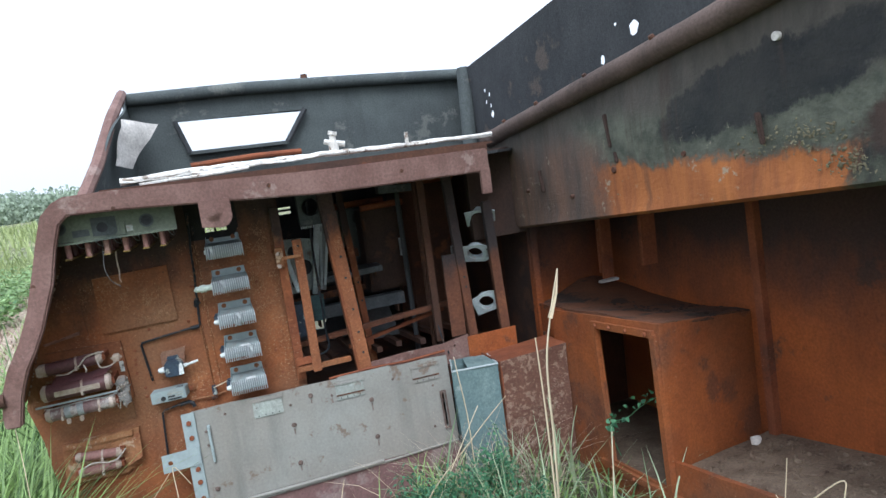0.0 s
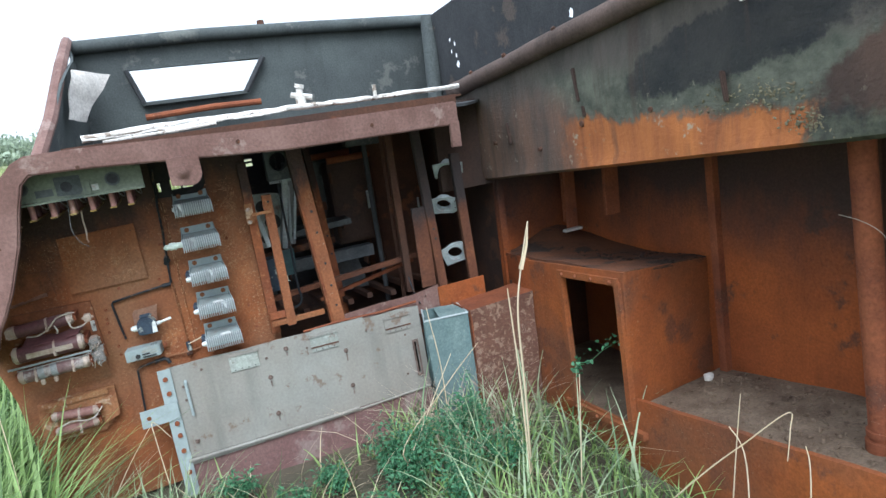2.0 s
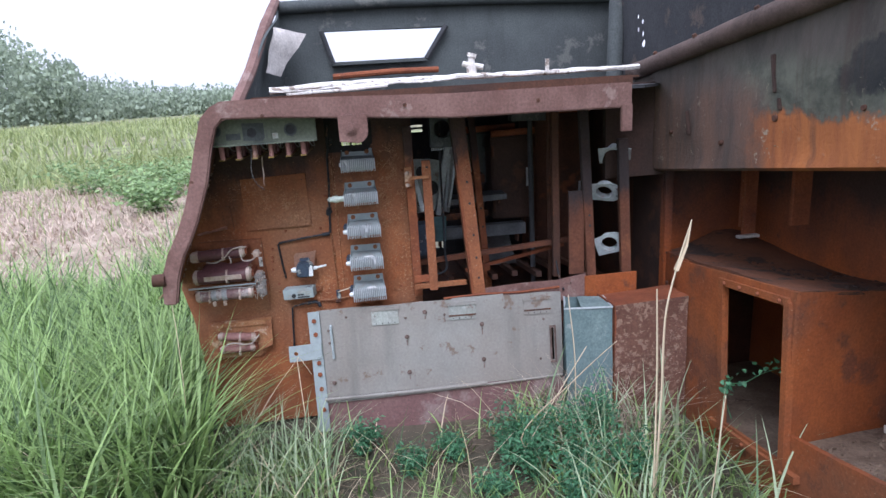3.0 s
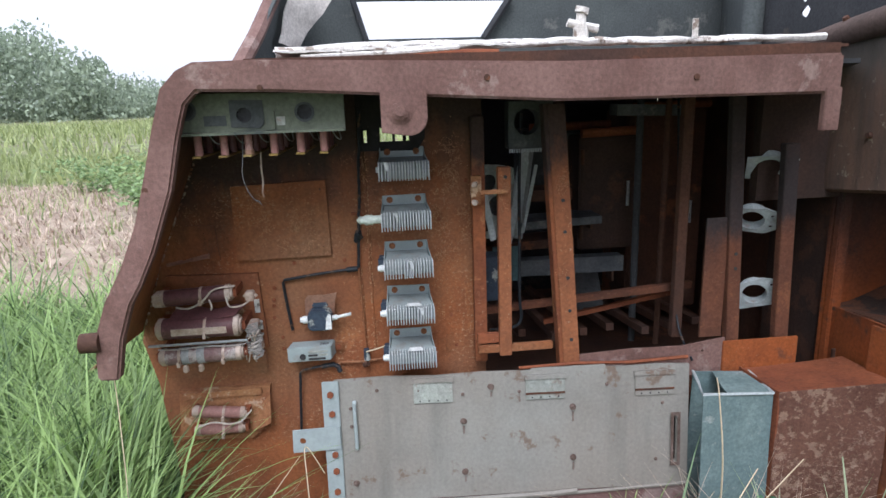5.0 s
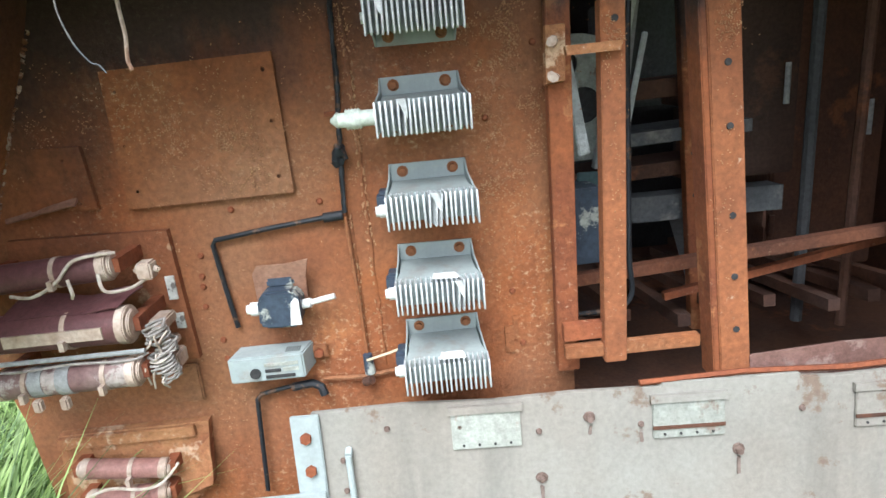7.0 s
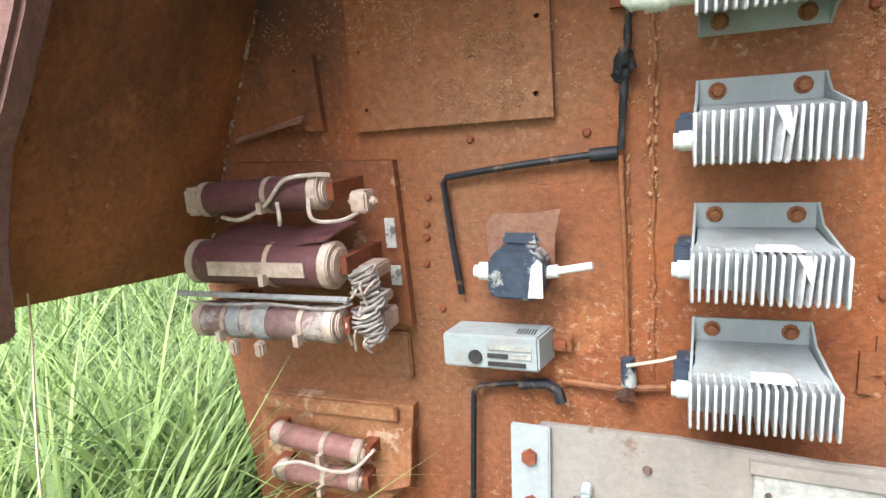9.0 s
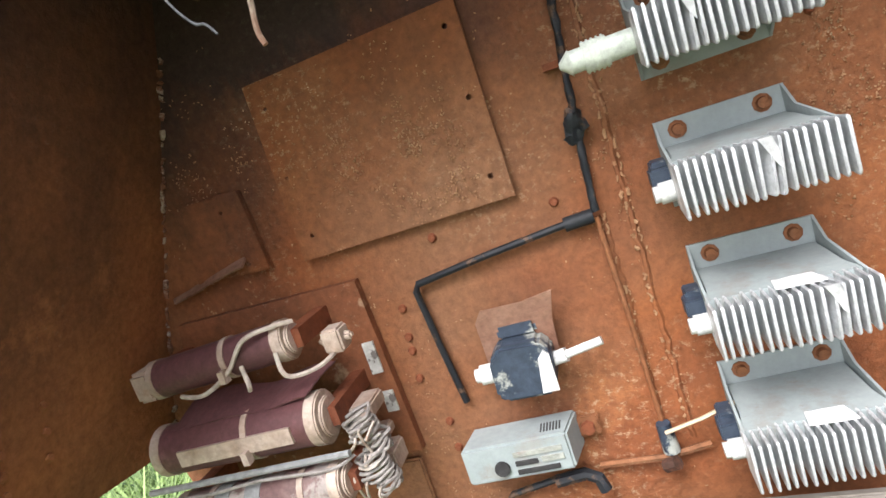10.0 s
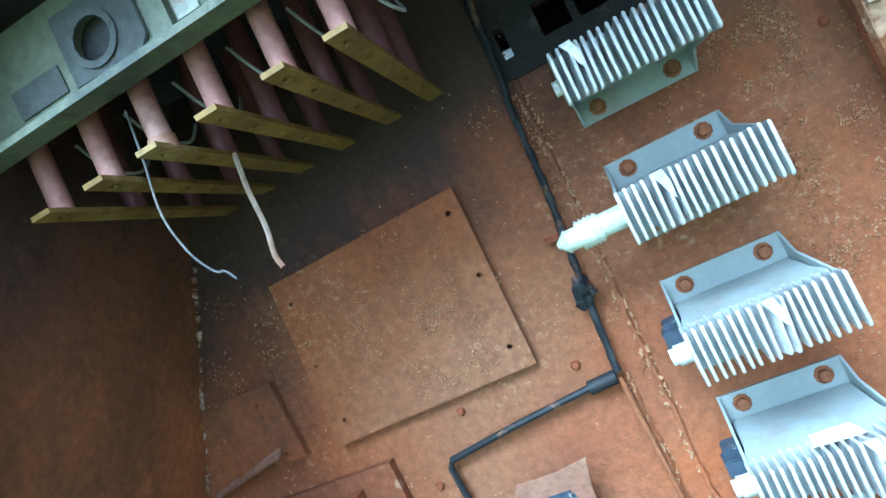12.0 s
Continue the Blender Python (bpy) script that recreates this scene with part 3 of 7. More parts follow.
# lip in a paler tan than the rest of the bracket
part("bent_lip", dented(fine_sheet(bmesh.new(), (-0.752, -0.004, 1.000), (-0.616, -0.011, 1.030), (-0.748, -0.012, 0.994), (-0.612, -0.034, 1.020), 10, 4, 0.003, 0.003, 20), 0.002, 40), TANBRACKET, BRACKET, "bent tan lip, paler than its bracket")
bm = plate(bmesh.new(), [(-0.80, 0.705), (-0.465, 0.704), (-0.475, 0.957), (-0.755, 0.964)], [], (0, -0.001, 0), (1, 0, 0), (0, 0, 1), 0.016)
part("resistor_backplate", bm, PEELBROWN, BULKHEAD)
bm = plate(bmesh.new(), [(-0.78, 0.40), (-0.55, 0.385), (-0.49, 0.43), (-0.474, 0.572), (-0.765, 0.572)], [], (0, -0.001, 0), (1, 0, 0), (0, 0, 1), 0.02)
BP = part("resistor_backplate", bm, PEELORANGE, BULKHEAD, "plate with peeling orange paint")
part("flange", dented(boxes((-0.765, -0.50, -0.034, -0.02, 0.548, 0.570)), 0.004, 30), PEELORANGE, BP, bevel=0.002)
part("bent_corner", fine_sheet(bmesh.new(), (-0.575, -0.024, 0.40), (-0.478, -0.05, 0.45), (-0.55, -0.028, 0.47), (-0.474, -0.035, 0.545), 6, 6, 0.003, 0.012, 14), PEELORANGE, BP, "bent corner of the plate")
part("ledge", boxes((-0.74, -0.475, -0.012, -0.001, 0.612, 0.69)), RUST, BULKHEAD, bevel=0.003)
# welded seams: rough beads
for xa, xb, za, zb in ((-0.118, -0.118, 0.64, 1.33), (-0.149, -0.149, 0.64, 0.95)):
    bm = bmesh.new()
    k = 46
    sweep(bm, [(xa + random.uniform(-0.0015, 0.0015), 0.0005, za + (zb - za) * i / k) for i in range(k + 1)], 0.0042, 6)
    dented(bm, 0.002, 90)
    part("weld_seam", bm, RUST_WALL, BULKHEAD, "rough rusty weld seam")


def flaking_bead(at, z0, z1, thin, gaps, seed):
    """Short broken crumbs of paint along a weld; at gives its place across for a height."""
    bm, rnd, z = bmesh.new(), random.Random(seed), z0
    while z > z1:
        l = rnd.uniform(0.003, 0.012)
        sweep(bm, [(at(z - l * f) + rnd.uniform(-0.002, 0.002), -0.003, z - l * f) for f in (0, 0.5, 1)], thin * rnd.uniform(0.6, 1.2), 6)
        z -= l + rnd.choice(gaps)
    return bm


for xs, z0, z1, seed in ((-0.122, 1.30, 0.66, 31), (-0.114, 1.24, 0.90, 32), (-0.149, 0.95, 0.66, 33)):
    part("flaking_paint", dented(flaking_bead(lambda z: xs, z0, z1, 0.0019, (0.002, 0.006, 0.012, 0.03), seed), 0.002, 160), CHIP, BULKHEAD, "crumbs of pale paint along the weld", kind="stuff")
bm = flaking_bead(lambda z: left_edge(z) + 0.004, 1.31, 0.80, 0.003, (0.001, 0.003, 0.006, 0.014), 29)
part("weld_seam", dented(dented(bm, 0.003, 70), 0.002, 160), FLAKES, BULKHEAD, "pale flaking weld in the corner")
part("strip", boxes((0.12, 0.137, -0.007, 0, 0.645, 0.70), (0.137, 0.147, -0.005, 0, 0.67, 0.72)), RUST, BULKHEAD)
rivet = cyls(((0, 0, 0), (0, -0.004, 0), 0.0065, 0.0045), n=8)
RIVET = part("rivet", rivet, RUST_RED, BULKHEAD, local=True)
RIVET.matrix_basis = Matrix.Translation((-0.43, -0.001, 0.9))
for x, z in ((-0.435, 0.86), (-0.44, 0.80), (-0.437, 0.84), (-0.42, 0.73), (0.14, 0.77), (0.155, 0.66), (-0.42, 0.69), (-0.36, 0.98), (-0.2, 0.98), (0.11, 1.1), (0.2, 1.22)):
    again("rivet", RIVET.data, BULKHEAD, Matrix.Translation((x, -0.001, z)))

# curled flakes of old paint left in drifts on the rust
def flakes(name, n, spots, seed, y=-0.0015, big=1.0):
    """Tiny curled chips on an upright face; a spot is x, z, spread in x and z, share."""
    rnd = random.Random(seed)
    verts, faces = [], []
    total = sum(s[4] for s in spots)
    for x0, z0, sx, sz, share in spots:
        for _ in range(int(n * share / total)):
            x, z = rnd.gauss(x0, sx), rnd.gauss(z0, sz)
            if noise.noise(Vector((x * 22, 3.0, z * 22))) + 0.5 * noise.noise(Vector((x * 90, 5.0, z * 90))) < 0.12 * rnd.random():
                continue
            l, w = big * rnd.uniform(0.0006, 0.0018), big * rnd.uniform(0.0004, 0.0009)
            q = Matrix.Translation((x, y, z)) @ Euler((rnd.uniform(-0.5, 0.5), rnd.uniform(0, 3.14), rnd.uniform(-0.5, 0.5))).to_matrix().to_4x4()
            i = len(verts)
            verts.extend(tuple(q @ Vector(p)) for p in ((-l, -0.0004, -w), (l, 0, -w), (l, -0.0004, w), (-l, 0, w), (0, -0.0014, -w), (0, -0.0014, w)))
            faces += [(i, i + 4, i + 5, i + 3), (i + 4, i + 1, i + 2, i + 5), (i, i + 3, i + 2, i + 1)]
    me = bpy.data.meshes.new(name)
    me.from_pydata(verts, [], faces)
    me.materials.append(CHIP)
    ob = new(name, me)
    ob.parent = WRECK
    return tagged(ob, "pale curled flakes of old paint", kind="stuff")


flakes("flaking_paint", 4200, ((0.15, 1.21, 0.06, 0.06, 7), (0.16, 1.08, 0.04, 0.07, 4), (0.13, 1.30, 0.04, 0.03, 4), (-0.122, 1.15, 0.008, 0.12, 2.5), (-0.15, 0.98, 0.02, 0.03, 1), (-0.60, 1.16, 0.03, 0.05, 1.2), (-0.66, 1.10, 0.02, 0.06, 1), (-0.16, 1.30, 0.05, 0.03, 0.8), (0.12, 0.85, 0.03, 0.1, 1), (-0.44, 0.82, 0.02, 0.08, 1.2), (-0.42, 0.6, 0.03, 0.06, 0.8), (-0.2, 0.75, 0.1, 0.1, 0.8)), 61)
flakes("flaking_paint", 1100, ((-0.385, 1.11, 0.06, 0.05, 4), (-0.33, 1.06, 0.05, 0.03, 1.5), (-0.45, 1.16, 0.04, 0.03, 1)), 62, -0.0155)
flakes("flaking_paint", 700, ((0.303, 1.21, 0.008, 0.03, 2), (0.485, 1.22, 0.013, 0.03, 2), (0.485, 1.0, 0.013, 0.1, 1), (0.303, 1.0, 0.01, 0.1, 1)), 63, -0.122)

flakes("flaking_paint", 2300, ((0.15, 1.20, 0.06, 0.08, 5), (0.13, 1.27, 0.05, 0.04, 3), (0.17, 1.07, 0.035, 0.08, 4), (0.10, 0.98, 0.012, 0.01, 0.6), (-0.118, 1.16, 0.005, 0.10, 3), (-0.149, 0.80, 0.004, 0.08, 1.5), (-0.118, 0.80, 0.004, 0.09, 1.5), (0.11, 0.88, 0.02, 0.12, 1), (-0.64, 1.08, 0.05, 0.06, 1.6), (-0.67, 0.98, 0.02, 0.05, 0.8)), 64, -0.0015, 1.3)
flakes("flaking_paint", 700, ((-0.36, 1.12, 0.06, 0.05, 4), (-0.31, 1.07, 0.04, 0.03, 1.5)), 65, -0.0155, 1.15)

# flank between bulkhead and rim
bm = bmesh.new()
levels = [1.545, 1.46, 1.38, 1.28, 1.16, 1.04, 0.92, 0.85, 0.785]
cols = []
for z in levels:
    deep = 0.375 + 0.045 * max(0.0, min(1.0, (1.3 - z) / 0.3))
    cols.append([(left_edge(z) + 0.03 * k / 6, -deep * k / 6, z + (0.05 * k / 6 if z < 0.8 else 0)) for k in range(7)])
for off in (0, 0.008):
    grid = [[bm.verts.new((x - off, y, z)) for x, y, z in row] for row in cols]
    for a, b in zip(grid, grid[1:]):
        for k in range(6):
            bm.faces.new((a[k], a[k + 1], b[k + 1], b[k]) if off else (a[k], b[k], b[k + 1], a[k + 1]))
part("flank_sheet", bm, FLANK, WRECK, "sooty rusted side sheet with shade painted in above")

for y, z0, z1, k in ((-0.30, 0.87, 1.0, 7), (-0.24, 0.90, 0.96, 3), (-0.36, 1.02, 1.06, 2)):
    for j in range(k):
        z = z0 + (z1 - z0) * j / max(1, k - 1)
        x = left_edge(z) - 0.03 * y / 0.43
        part("flank_rivet", cyls(((x - 0.002, y, z), (x + 0.005, y, z), 0.007, 0.004), n=8), FLANK, WRECK)

# rim that frames the cabinet
outer = [(1.14, 1.556), (0.4, 1.556), (-0.35, 1.58), (-0.49, 1.578), (-0.53, 1.56), (-0.570, 1.52), (-0.600, 1.433), (-0.634, 1.32), (-0.669, 1.20), (-0.711, 1.10), (-0.757, 1.019), (-0.790, 0.935), (-0.800, 0.87), (-0.803, 0.815)]
inner = [(1.14, 1.455), (0.4, 1.46), (-0.3, 1.505), (-0.487, 1.511), (-0.517, 1.482), (-0.543, 1.406), (-0.575, 1.28), (-0.63, 1.13), (-0.668, 1.052), (-0.694, 1.01), (-0.728, 0.92), (-0.752, 0.812)]
loop = outer + inner[::-1]
bm = plate(bmesh.new(), loop, [], (0, -0.40, 0), (1, 0, 0), (0, 0, 1), -0.035)
for q in bm.verts:
    q.co.y -= 0.04 * max(0.0, min(1.0, (1.3 - q.co.z) / 0.3))
RIM = part("rim", bm, PRIMER, WRECK, "thick brown-primed frame rim", bevel=0.006)
bm = cyls(((-0.826, -0.435, 0.918), (-0.78, -0.435, 0.918), 0.024))
part("hinge_peg", dented(bm, 0.003, 20), RUST_DARK, RIM, "worn round hinge peg")
bm = plate(bmesh.new(), [(-0.058, 1.50), (-0.058, 1.40)] + [(0.01 + 0.045 * math.sin(math.radians(a)), 1.435 - 0.045 * math.cos(math.radians(a))) for a in range(0, 95, 15)] + [(0.055, 1.5)], [], (0, -0.405, 0), (1, 0, 0), (0, 0, 1), 0.014)
LUG = part("lug", bm, PRIMER, RIM, "rounded lifting lug", bevel=0.003)
part("bolt", cyls(((-0.012, -0.41, 1.45), (-0.012, -0.43, 1.45), 0.021), ((-0.012, -0.43, 1.45), (-0.012, -0.438, 1.45), 0.012), ((-0.012, -0.41, 1.45), (-0.012, -0.422, 1.45), 0.03), n=18), PRIMER, LUG, "ringed bolt")
part("tab", boxes((1.095, 1.14, -0.405, -0.385, 1.36, 1.47)), PRIMER, RIM, bevel=0.002)
part("rim_bolt", cyls(((-0.339, -0.40, 1.516), (-0.339, -0.404, 1.516), 0.007), n=8), RUST_DARK, RIM)
for x, z in ((0.205, 1.523), (0.742, 1.508), (-0.634, 1.284)):
    part("rim_bolt", cyls(((x, -0.40, z), (x, -0.404, z), 0.008), n=8), RUST_DARK, RIM)

# sheet over the cabinet, torn open above the slots
bm = plate(bmesh.new(), [(-0.555, -0.36), (1.2, -0.38), (1.45, -0.02), (1.53, 0.62), (1.9, 1.6), (-0.60, 1.6)], [[(-0.25, 0.05), (0.12, 0.05), (0.08, 0.85), (-0.12, 0.9), (-0.22, 0.5)]], (0, 0, 1.53), (1, 0, 0), (0, 1, 0), 0.012)
part("deck_sheet", bm, SOOT, WRECK, "sooty torn deck sheet over the cabinet")
part("edge_angle", boxes((-0.38, 1.16, -0.355, -0.33, 1.545, 1.585), (-0.38, 1.2, -0.33, -0.12, 1.575, 1.583)), RUST_DARK, WRECK)

# peeling white pipe along the deck edge
bm = sweep(bmesh.new(), [(-0.325 + 1.64 * i / 40, -0.21 + 0.13 * i / 40 + random.uniform(-0.0015, 0.0015), 1.606 + 0.014 * min(1, i / 6) + random.uniform(-0.0015, 0.0015)) for i in range(41)], 0.013, 9, 0.85)
PIPE = thing("white_pipe", (-0.36, -0.08, 1.6), "pipe with thick peeling white paint on the deck edge", "pipe")
part("tube", dented(dented(bm, 0.003, 30), 0.004, 90), PEELWHITE, PIPE)
bm = cyls(((0.53, -0.12, 1.62), (0.53, -0.12, 1.67), 0.022), ((0.53, -0.12, 1.665), (0.53, -0.12, 1.70), 0.014), ((0.49, -0.12, 1.675), (0.58, -0.12, 1.655), 0.012), ((0.53, -0.12, 1.70), (0.535, -0.12, 1.715), 0.02), n=10)
flat = fine_sheet(bmesh.new(), (-0.315, -0.315, 1.600), (0.44, -0.26, 1.612), (-0.30, -0.235, 1.606), (0.44, -0.20, 1.618), 40, 4, 0.005, 0.012, 9)
part("crusted_strip", dented(flat, 0.004, 45), PEELWHITE, PIPE, "flat strip thick with peeling white paint")
part("valve", dented(bm, 0.004, 40), PEELWHITE, PIPE, "small corroded valve")
part("stub", cyls(((0.86, -0.15, 1.62), (0.86, -0.15, 1.675), 0.009), n=8), PEELWHITE, PIPE)
bm = sweep(bmesh.new(), [(-0.25, -0.3, 1.59), (0.02, -0.3, 1.595), (0.15, -0.31, 1.602)], 0.006, 6)
part("thin_tube", bm, PEELWHITE, PIPE)

# upper body behind: far wall with its window, and the flank with bullet holes
bm = plate(bmesh.new(), [(-0.55, 1.46), (1.93, 1.46), (1.92, 2.12), (0.7, 2.15), (-0.44, 2.13)], [[(-0.10, 1.797), (0.52, 1.794), (0.67, 1.99), (-0.16, 2.0)]], (0, 1.6, 0), (1, 0, 0), (0, 0, 1), -0.02)
UPPER = part("upper_wall", bm, SOOT_GREEN, WRECK, "sooty upper wall with an empty window")
part("top_rail", sweep(bmesh.new(), [(-0.46, 1.58, 2.16), (0.3, 1.57, 2.175), (1.0, 1.57, 2.165), (1.93, 1.55, 2.14)], 0.042, 10), SOOT_GREEN, UPPER)
part("knob", cyls(((0.71, 1.58, 2.17), (0.71, 1.58, 2.235), 0.03, 0.022)), RUST_DARK, UPPER)
part("window_frame", boxes((-0.12, 0.52, 1.555, 1.6, 1.775, 1.797), (-0.16, 0.66, 1.56, 1.6, 1.995, 2.02), ), SOOT_GREEN, UPPER)
part("window_jamb", sweep(bmesh.new(), [(0.53, 1.56, 1.79), (0.68, 1.56, 2.0)], 0.02, 6), SOOT, UPPER)
part("window_jamb", sweep(bmesh.new(), [(-0.11, 1.56, 1.79), (-0.17, 1.56, 2.0)], 0.016, 6), SOOT, UPPER)
part("window_ledge", sweep(bmesh.new(), [(-0.12, 1.5, 1.70), (0.3, 1.5, 1.715), (0.6, 1.5, 1.71)], 0.02, 8), RUST_RED, UPPER)
# end sheet of the upper body, leaning outwards
bm = fine_sheet(bmesh.new(), (-0.545, 0.3, 1.555), (-0.455, 1.6, 1.57), (-0.41, 0.75, 1.93), (-0.42, 1.6, 2.17), 10, 8, 0.012, 0.02, 4)
part("end_sheet", bm, SOOT_GREEN, WRECK, "bent end sheet of the upper body")
part("end_rail", sweep(bmesh.new(), [(-0.56, 0.28, 1.55), (-0.50, 0.5, 1.72), (-0.45, 0.9, 1.98), (-0.45, 1.58, 2.20)], 0.03, 8), PRIMER, WRECK)
bm = fine_sheet(bmesh.new(), (-0.455, 0.75, 1.72), (-0.40, 0.9, 1.70), (-0.40, 0.9, 1.97), (-0.24, 1.05, 1.94), 6, 6, 0.004, 0.03, 8)
part("torn_lining", bm, STONE, WRECK, "pale torn scrap of lining")
UPX = 1.52
def nearer(a, z):
    """Along the side sheet and up it."""
    return (-2.858 + 0.92 * (a + 3.108), 1.541 + 0.92 * (z - 1.541))


wall_outline = [nearer(a, z) for a, z in ((0.70, 1.45), (0.70, 2.085), (0.126, 2.14), (-0.479, 2.205), (-1.8, 2.36), (-3.2, 2.52), (-3.2, 1.8), (-1.0, 1.55))]
holes = [circle(*nearer(-s, z), 0.92 * r, 9, 0.25) for s, z, r in ((-0.34, 1.759, 0.024), (-0.35, 1.81, 0.016), (-0.408, 1.841, 0.013), (-0.413, 1.91, 0.013), (-0.355, 1.879, 0.015), (0.817, 1.859, 0.022), (1.036, 1.942, 0.033), (0.92, 1.983, 0.010), (1.249, 1.888, 0.010))]
part("upper_flank", plate(bmesh.new(), wall_outline, holes, (UPX, 0.0, 0), (0, 1, 0), (0, 0, 1), 0.006), SOOT, WRECK, "blackened upper side sheet with bullet holes")
part("corner_sheet", fine_sheet(bmesh.new(), (UPX, 0.64, 1.48), (1.925, 1.6, 1.5), (UPX, 0.64, 2.041), (1.925, 1.6, 2.14), 6, 4, 0.01), SOOT_GREEN, WRECK)
part("corner_post", sweep(bmesh.new(), [(1.475, 0.585, 1.50), (1.495, 0.60, 1.825), (1.52, 0.64, 2.045)], 0.045, 10), SOOT_GREEN, WRECK)


# the long beam along the open side
def side(s, z, inward=0.0):
    """A place on the open side: s metres from the bulkhead's plane towards the open end."""
    return Vector((1.45 + inward, 0.25 - s, z))


def beam_low(s):
    return 1.09 + 0.119 * s


def beam_top(s):
    return 1.612 + 0.138 * s


def floor_at(s):
    return 0.005 + 0.186 * s


def sill_at(s):
    return 0.036 + 0.195 * s


def tilted(bm, s, z, inward, size, turn=11.0):
    """A small box on the side, set square to its slope."""
    box(bm, -size[0] / 2, size[0] / 2, -size[1] / 2, size[1] / 2, -size[2] / 2, size[2] / 2, Matrix.Translation(side(s, z, inward)) @ Matrix.Rotation(radians(-turn), 4, "X"))
    return bm


bm = bmesh.new()
cells = 48
face_rows = []
for i in range(cells + 1):
    s = -0.02 + 3.5 * i / cells
    lo, hi = beam_low(s), beam_top(s)
    row = [side(s, lo + 0.012, 0.30), side(s, lo, 0.02), side(s, lo + 0.012, 0.0)]
    for k in range(1, 10):
        z = lo + (hi - lo) * k / 10
        row.append(side(s, z, 0.016 * noise.noise(Vector((s * 2.4, z * 3.5, 1))) + 0.006 * noise.noise(Vector((s * 9, z * 9, 4)))))
    row += [side(s, hi, 0.0), side(s, hi + 0.01, 0.03), side(s, hi - 0.01, 0.3)]
    face_rows.append([bm.verts.new(p) for p in row])
for a, b in zip(face_rows, face_rows[1:]):
    for k in range(len(a) - 1):
        bm.faces.new((a[k], b[k], b[k + 1], a[k + 1]))
bm.faces.new(face_rows[0])
bmesh.ops.recalc_face_normals(bm, faces=bm.faces)
SIDEBEAM = part("side_beam", bm, BEAM, WRECK, "deep side beam, orange rust below and sooty lichen above")
bm = sweep(bmesh.new(), [side(0.0 + 3.4 * i / 24, beam_top(3.4 * i / 24) - 0.012, -0.012) for i in range(25)], 0.041, 12)
RAIL = part("top_rail", dented(bm, 0.006, 9), RAILMAT, SIDEBEAM, "rounded dusty brown rail")
for s in (0.28, 0.62, 1.02, 1.42, 1.85, 2.3):
    c = side(s, beam_top(s) + 0.015, -0.025)
    part("rail_bolt", cyls((c, c + Vector((-0.012, 0, 0.018)), 0.014, 0.009), n=8), RUST_DARK, RAIL)
for s, zf, wd, ht in ((0.55, 0.40, 0.012, 0.10), (1.10, 0.62, 0.016, 0.13), (1.14, 0.42, 0.02, 0.04), (1.80, 0.36, 0.014, 0.09), (2.27, 0.30, 0.010, 0.06), (2.30, 0.72, 0.012, 0.04)):
    z = beam_low(s) + (beam_top(s) - beam_low(s)) * zf
    part("cleat", dented(tilted(bmesh.new(), s, z, -0.006, (0.016, wd, ht)), 0.006, 40), BURNT, SIDEBEAM, bevel=0.003)
part("batten", tilted(bmesh.new(), 2.44, 1.615, 0.003, (0.010, 0.15, 0.007)), BURNT, SIDEBEAM)
part("batten", tilted(bmesh.new(), 2.52, 1.455, -0.002, (0.014, 0.42, 0.010)), BURNT, SIDEBEAM)
for s, z, r in ((1.12, 1.408, 0.016), (0.40, 1.32, 0.012), (0.8, 1.30, 0.012), (1.5, 1.45, 0.012)):
    c = side(s, z, 0.006)
    part("beam_bolt", cyls((c, c + Vector((-0.018, 0, 0)), r, r * 0.7), n=10), RUST_DARK, SIDEBEAM)
c = side(2.405, 1.503, 0.02)
part("port", cyls((c, c + Vector((-0.026, 0, 0)), 0.024), n=20), CHAR, SIDEBEAM, "round dark port")
# pale disc stands in for daylight through a shot hole
c = side(1.867, 1.737, 0.0)
part("shot_hole_light", cyls((c, c + Vector((-0.012, 0, 0)), 0.012), n=10), STONE, SIDEBEAM)

# crusts of scale and lichen along the border of the bare rust
rc = random.Random(17)
bm = bmesh.new()
for sc, zc, ss, sz, k in ((2.07, 1.40, 0.045, 0.022, 240), (1.93, 1.48, 0.08, 0.015, 90), (1.78, 1.45, 0.12, 0.015, 60), (1.10, 1.47, 0.02, 0.07, 60), (1.16, 1.56, 0.02, 0.03, 30)):
    for _ in range(k):
        s, z = rc.gauss(sc, ss), rc.gauss(zc, sz)
        if z < beam_low(s) + 0.01:
            continue
        bmesh.ops.create_icosphere(bm, subdivisions=1, radius=rc.uniform(0.0015, 0.005), matrix=Matrix.Translation(side(s, z, 0.002)) @ Matrix.Diagonal((0.5, rc.uniform(0.6, 1.5), rc.uniform(0.5, 1.3), 1)))
tagged(part("scale_crust", dented(bm, 0.003, 120), CRUST, SIDEBEAM, "pale flaking crust"), kind="stuff")

# recess below the beam: box with an opening, floor and inner wall


def box_top(s):
    return 0.675 + 0.122 * s


bm = plate(bmesh.new(), [(0.52, -0.05), (1.31, -0.05), (1.31, box_top(1.31)), (0.52, box_top(0.52))], [[(0.945, 0.135), (1.30, 0.175), (1.262, 0.768), (0.905, 0.727)]], (1.45, 0.25, 0), (0, -1, 0), (0, 0, 1), 0.012)
BIN = part("equipment_box", bm, RUST_BRIGHT, WRECK, "orange rusted box with a dark opening")
bm = bmesh.new()
for a, b in (((0.872, 0.744), (1.285, 0.792)), ((0.93, 0.12), (0.888, 0.742)), ((1.318, 0.16), (1.28, 0.79)), ((0.86, 0.098), (1.39, 0.158))):
    sweep(bm, [side(a[0], a[1], -0.012), side(b[0], b[1], -0.012)], 0.02, 4)
part("opening_frame", bm, RUST_BRIGHT, BIN, bevel=0.002)
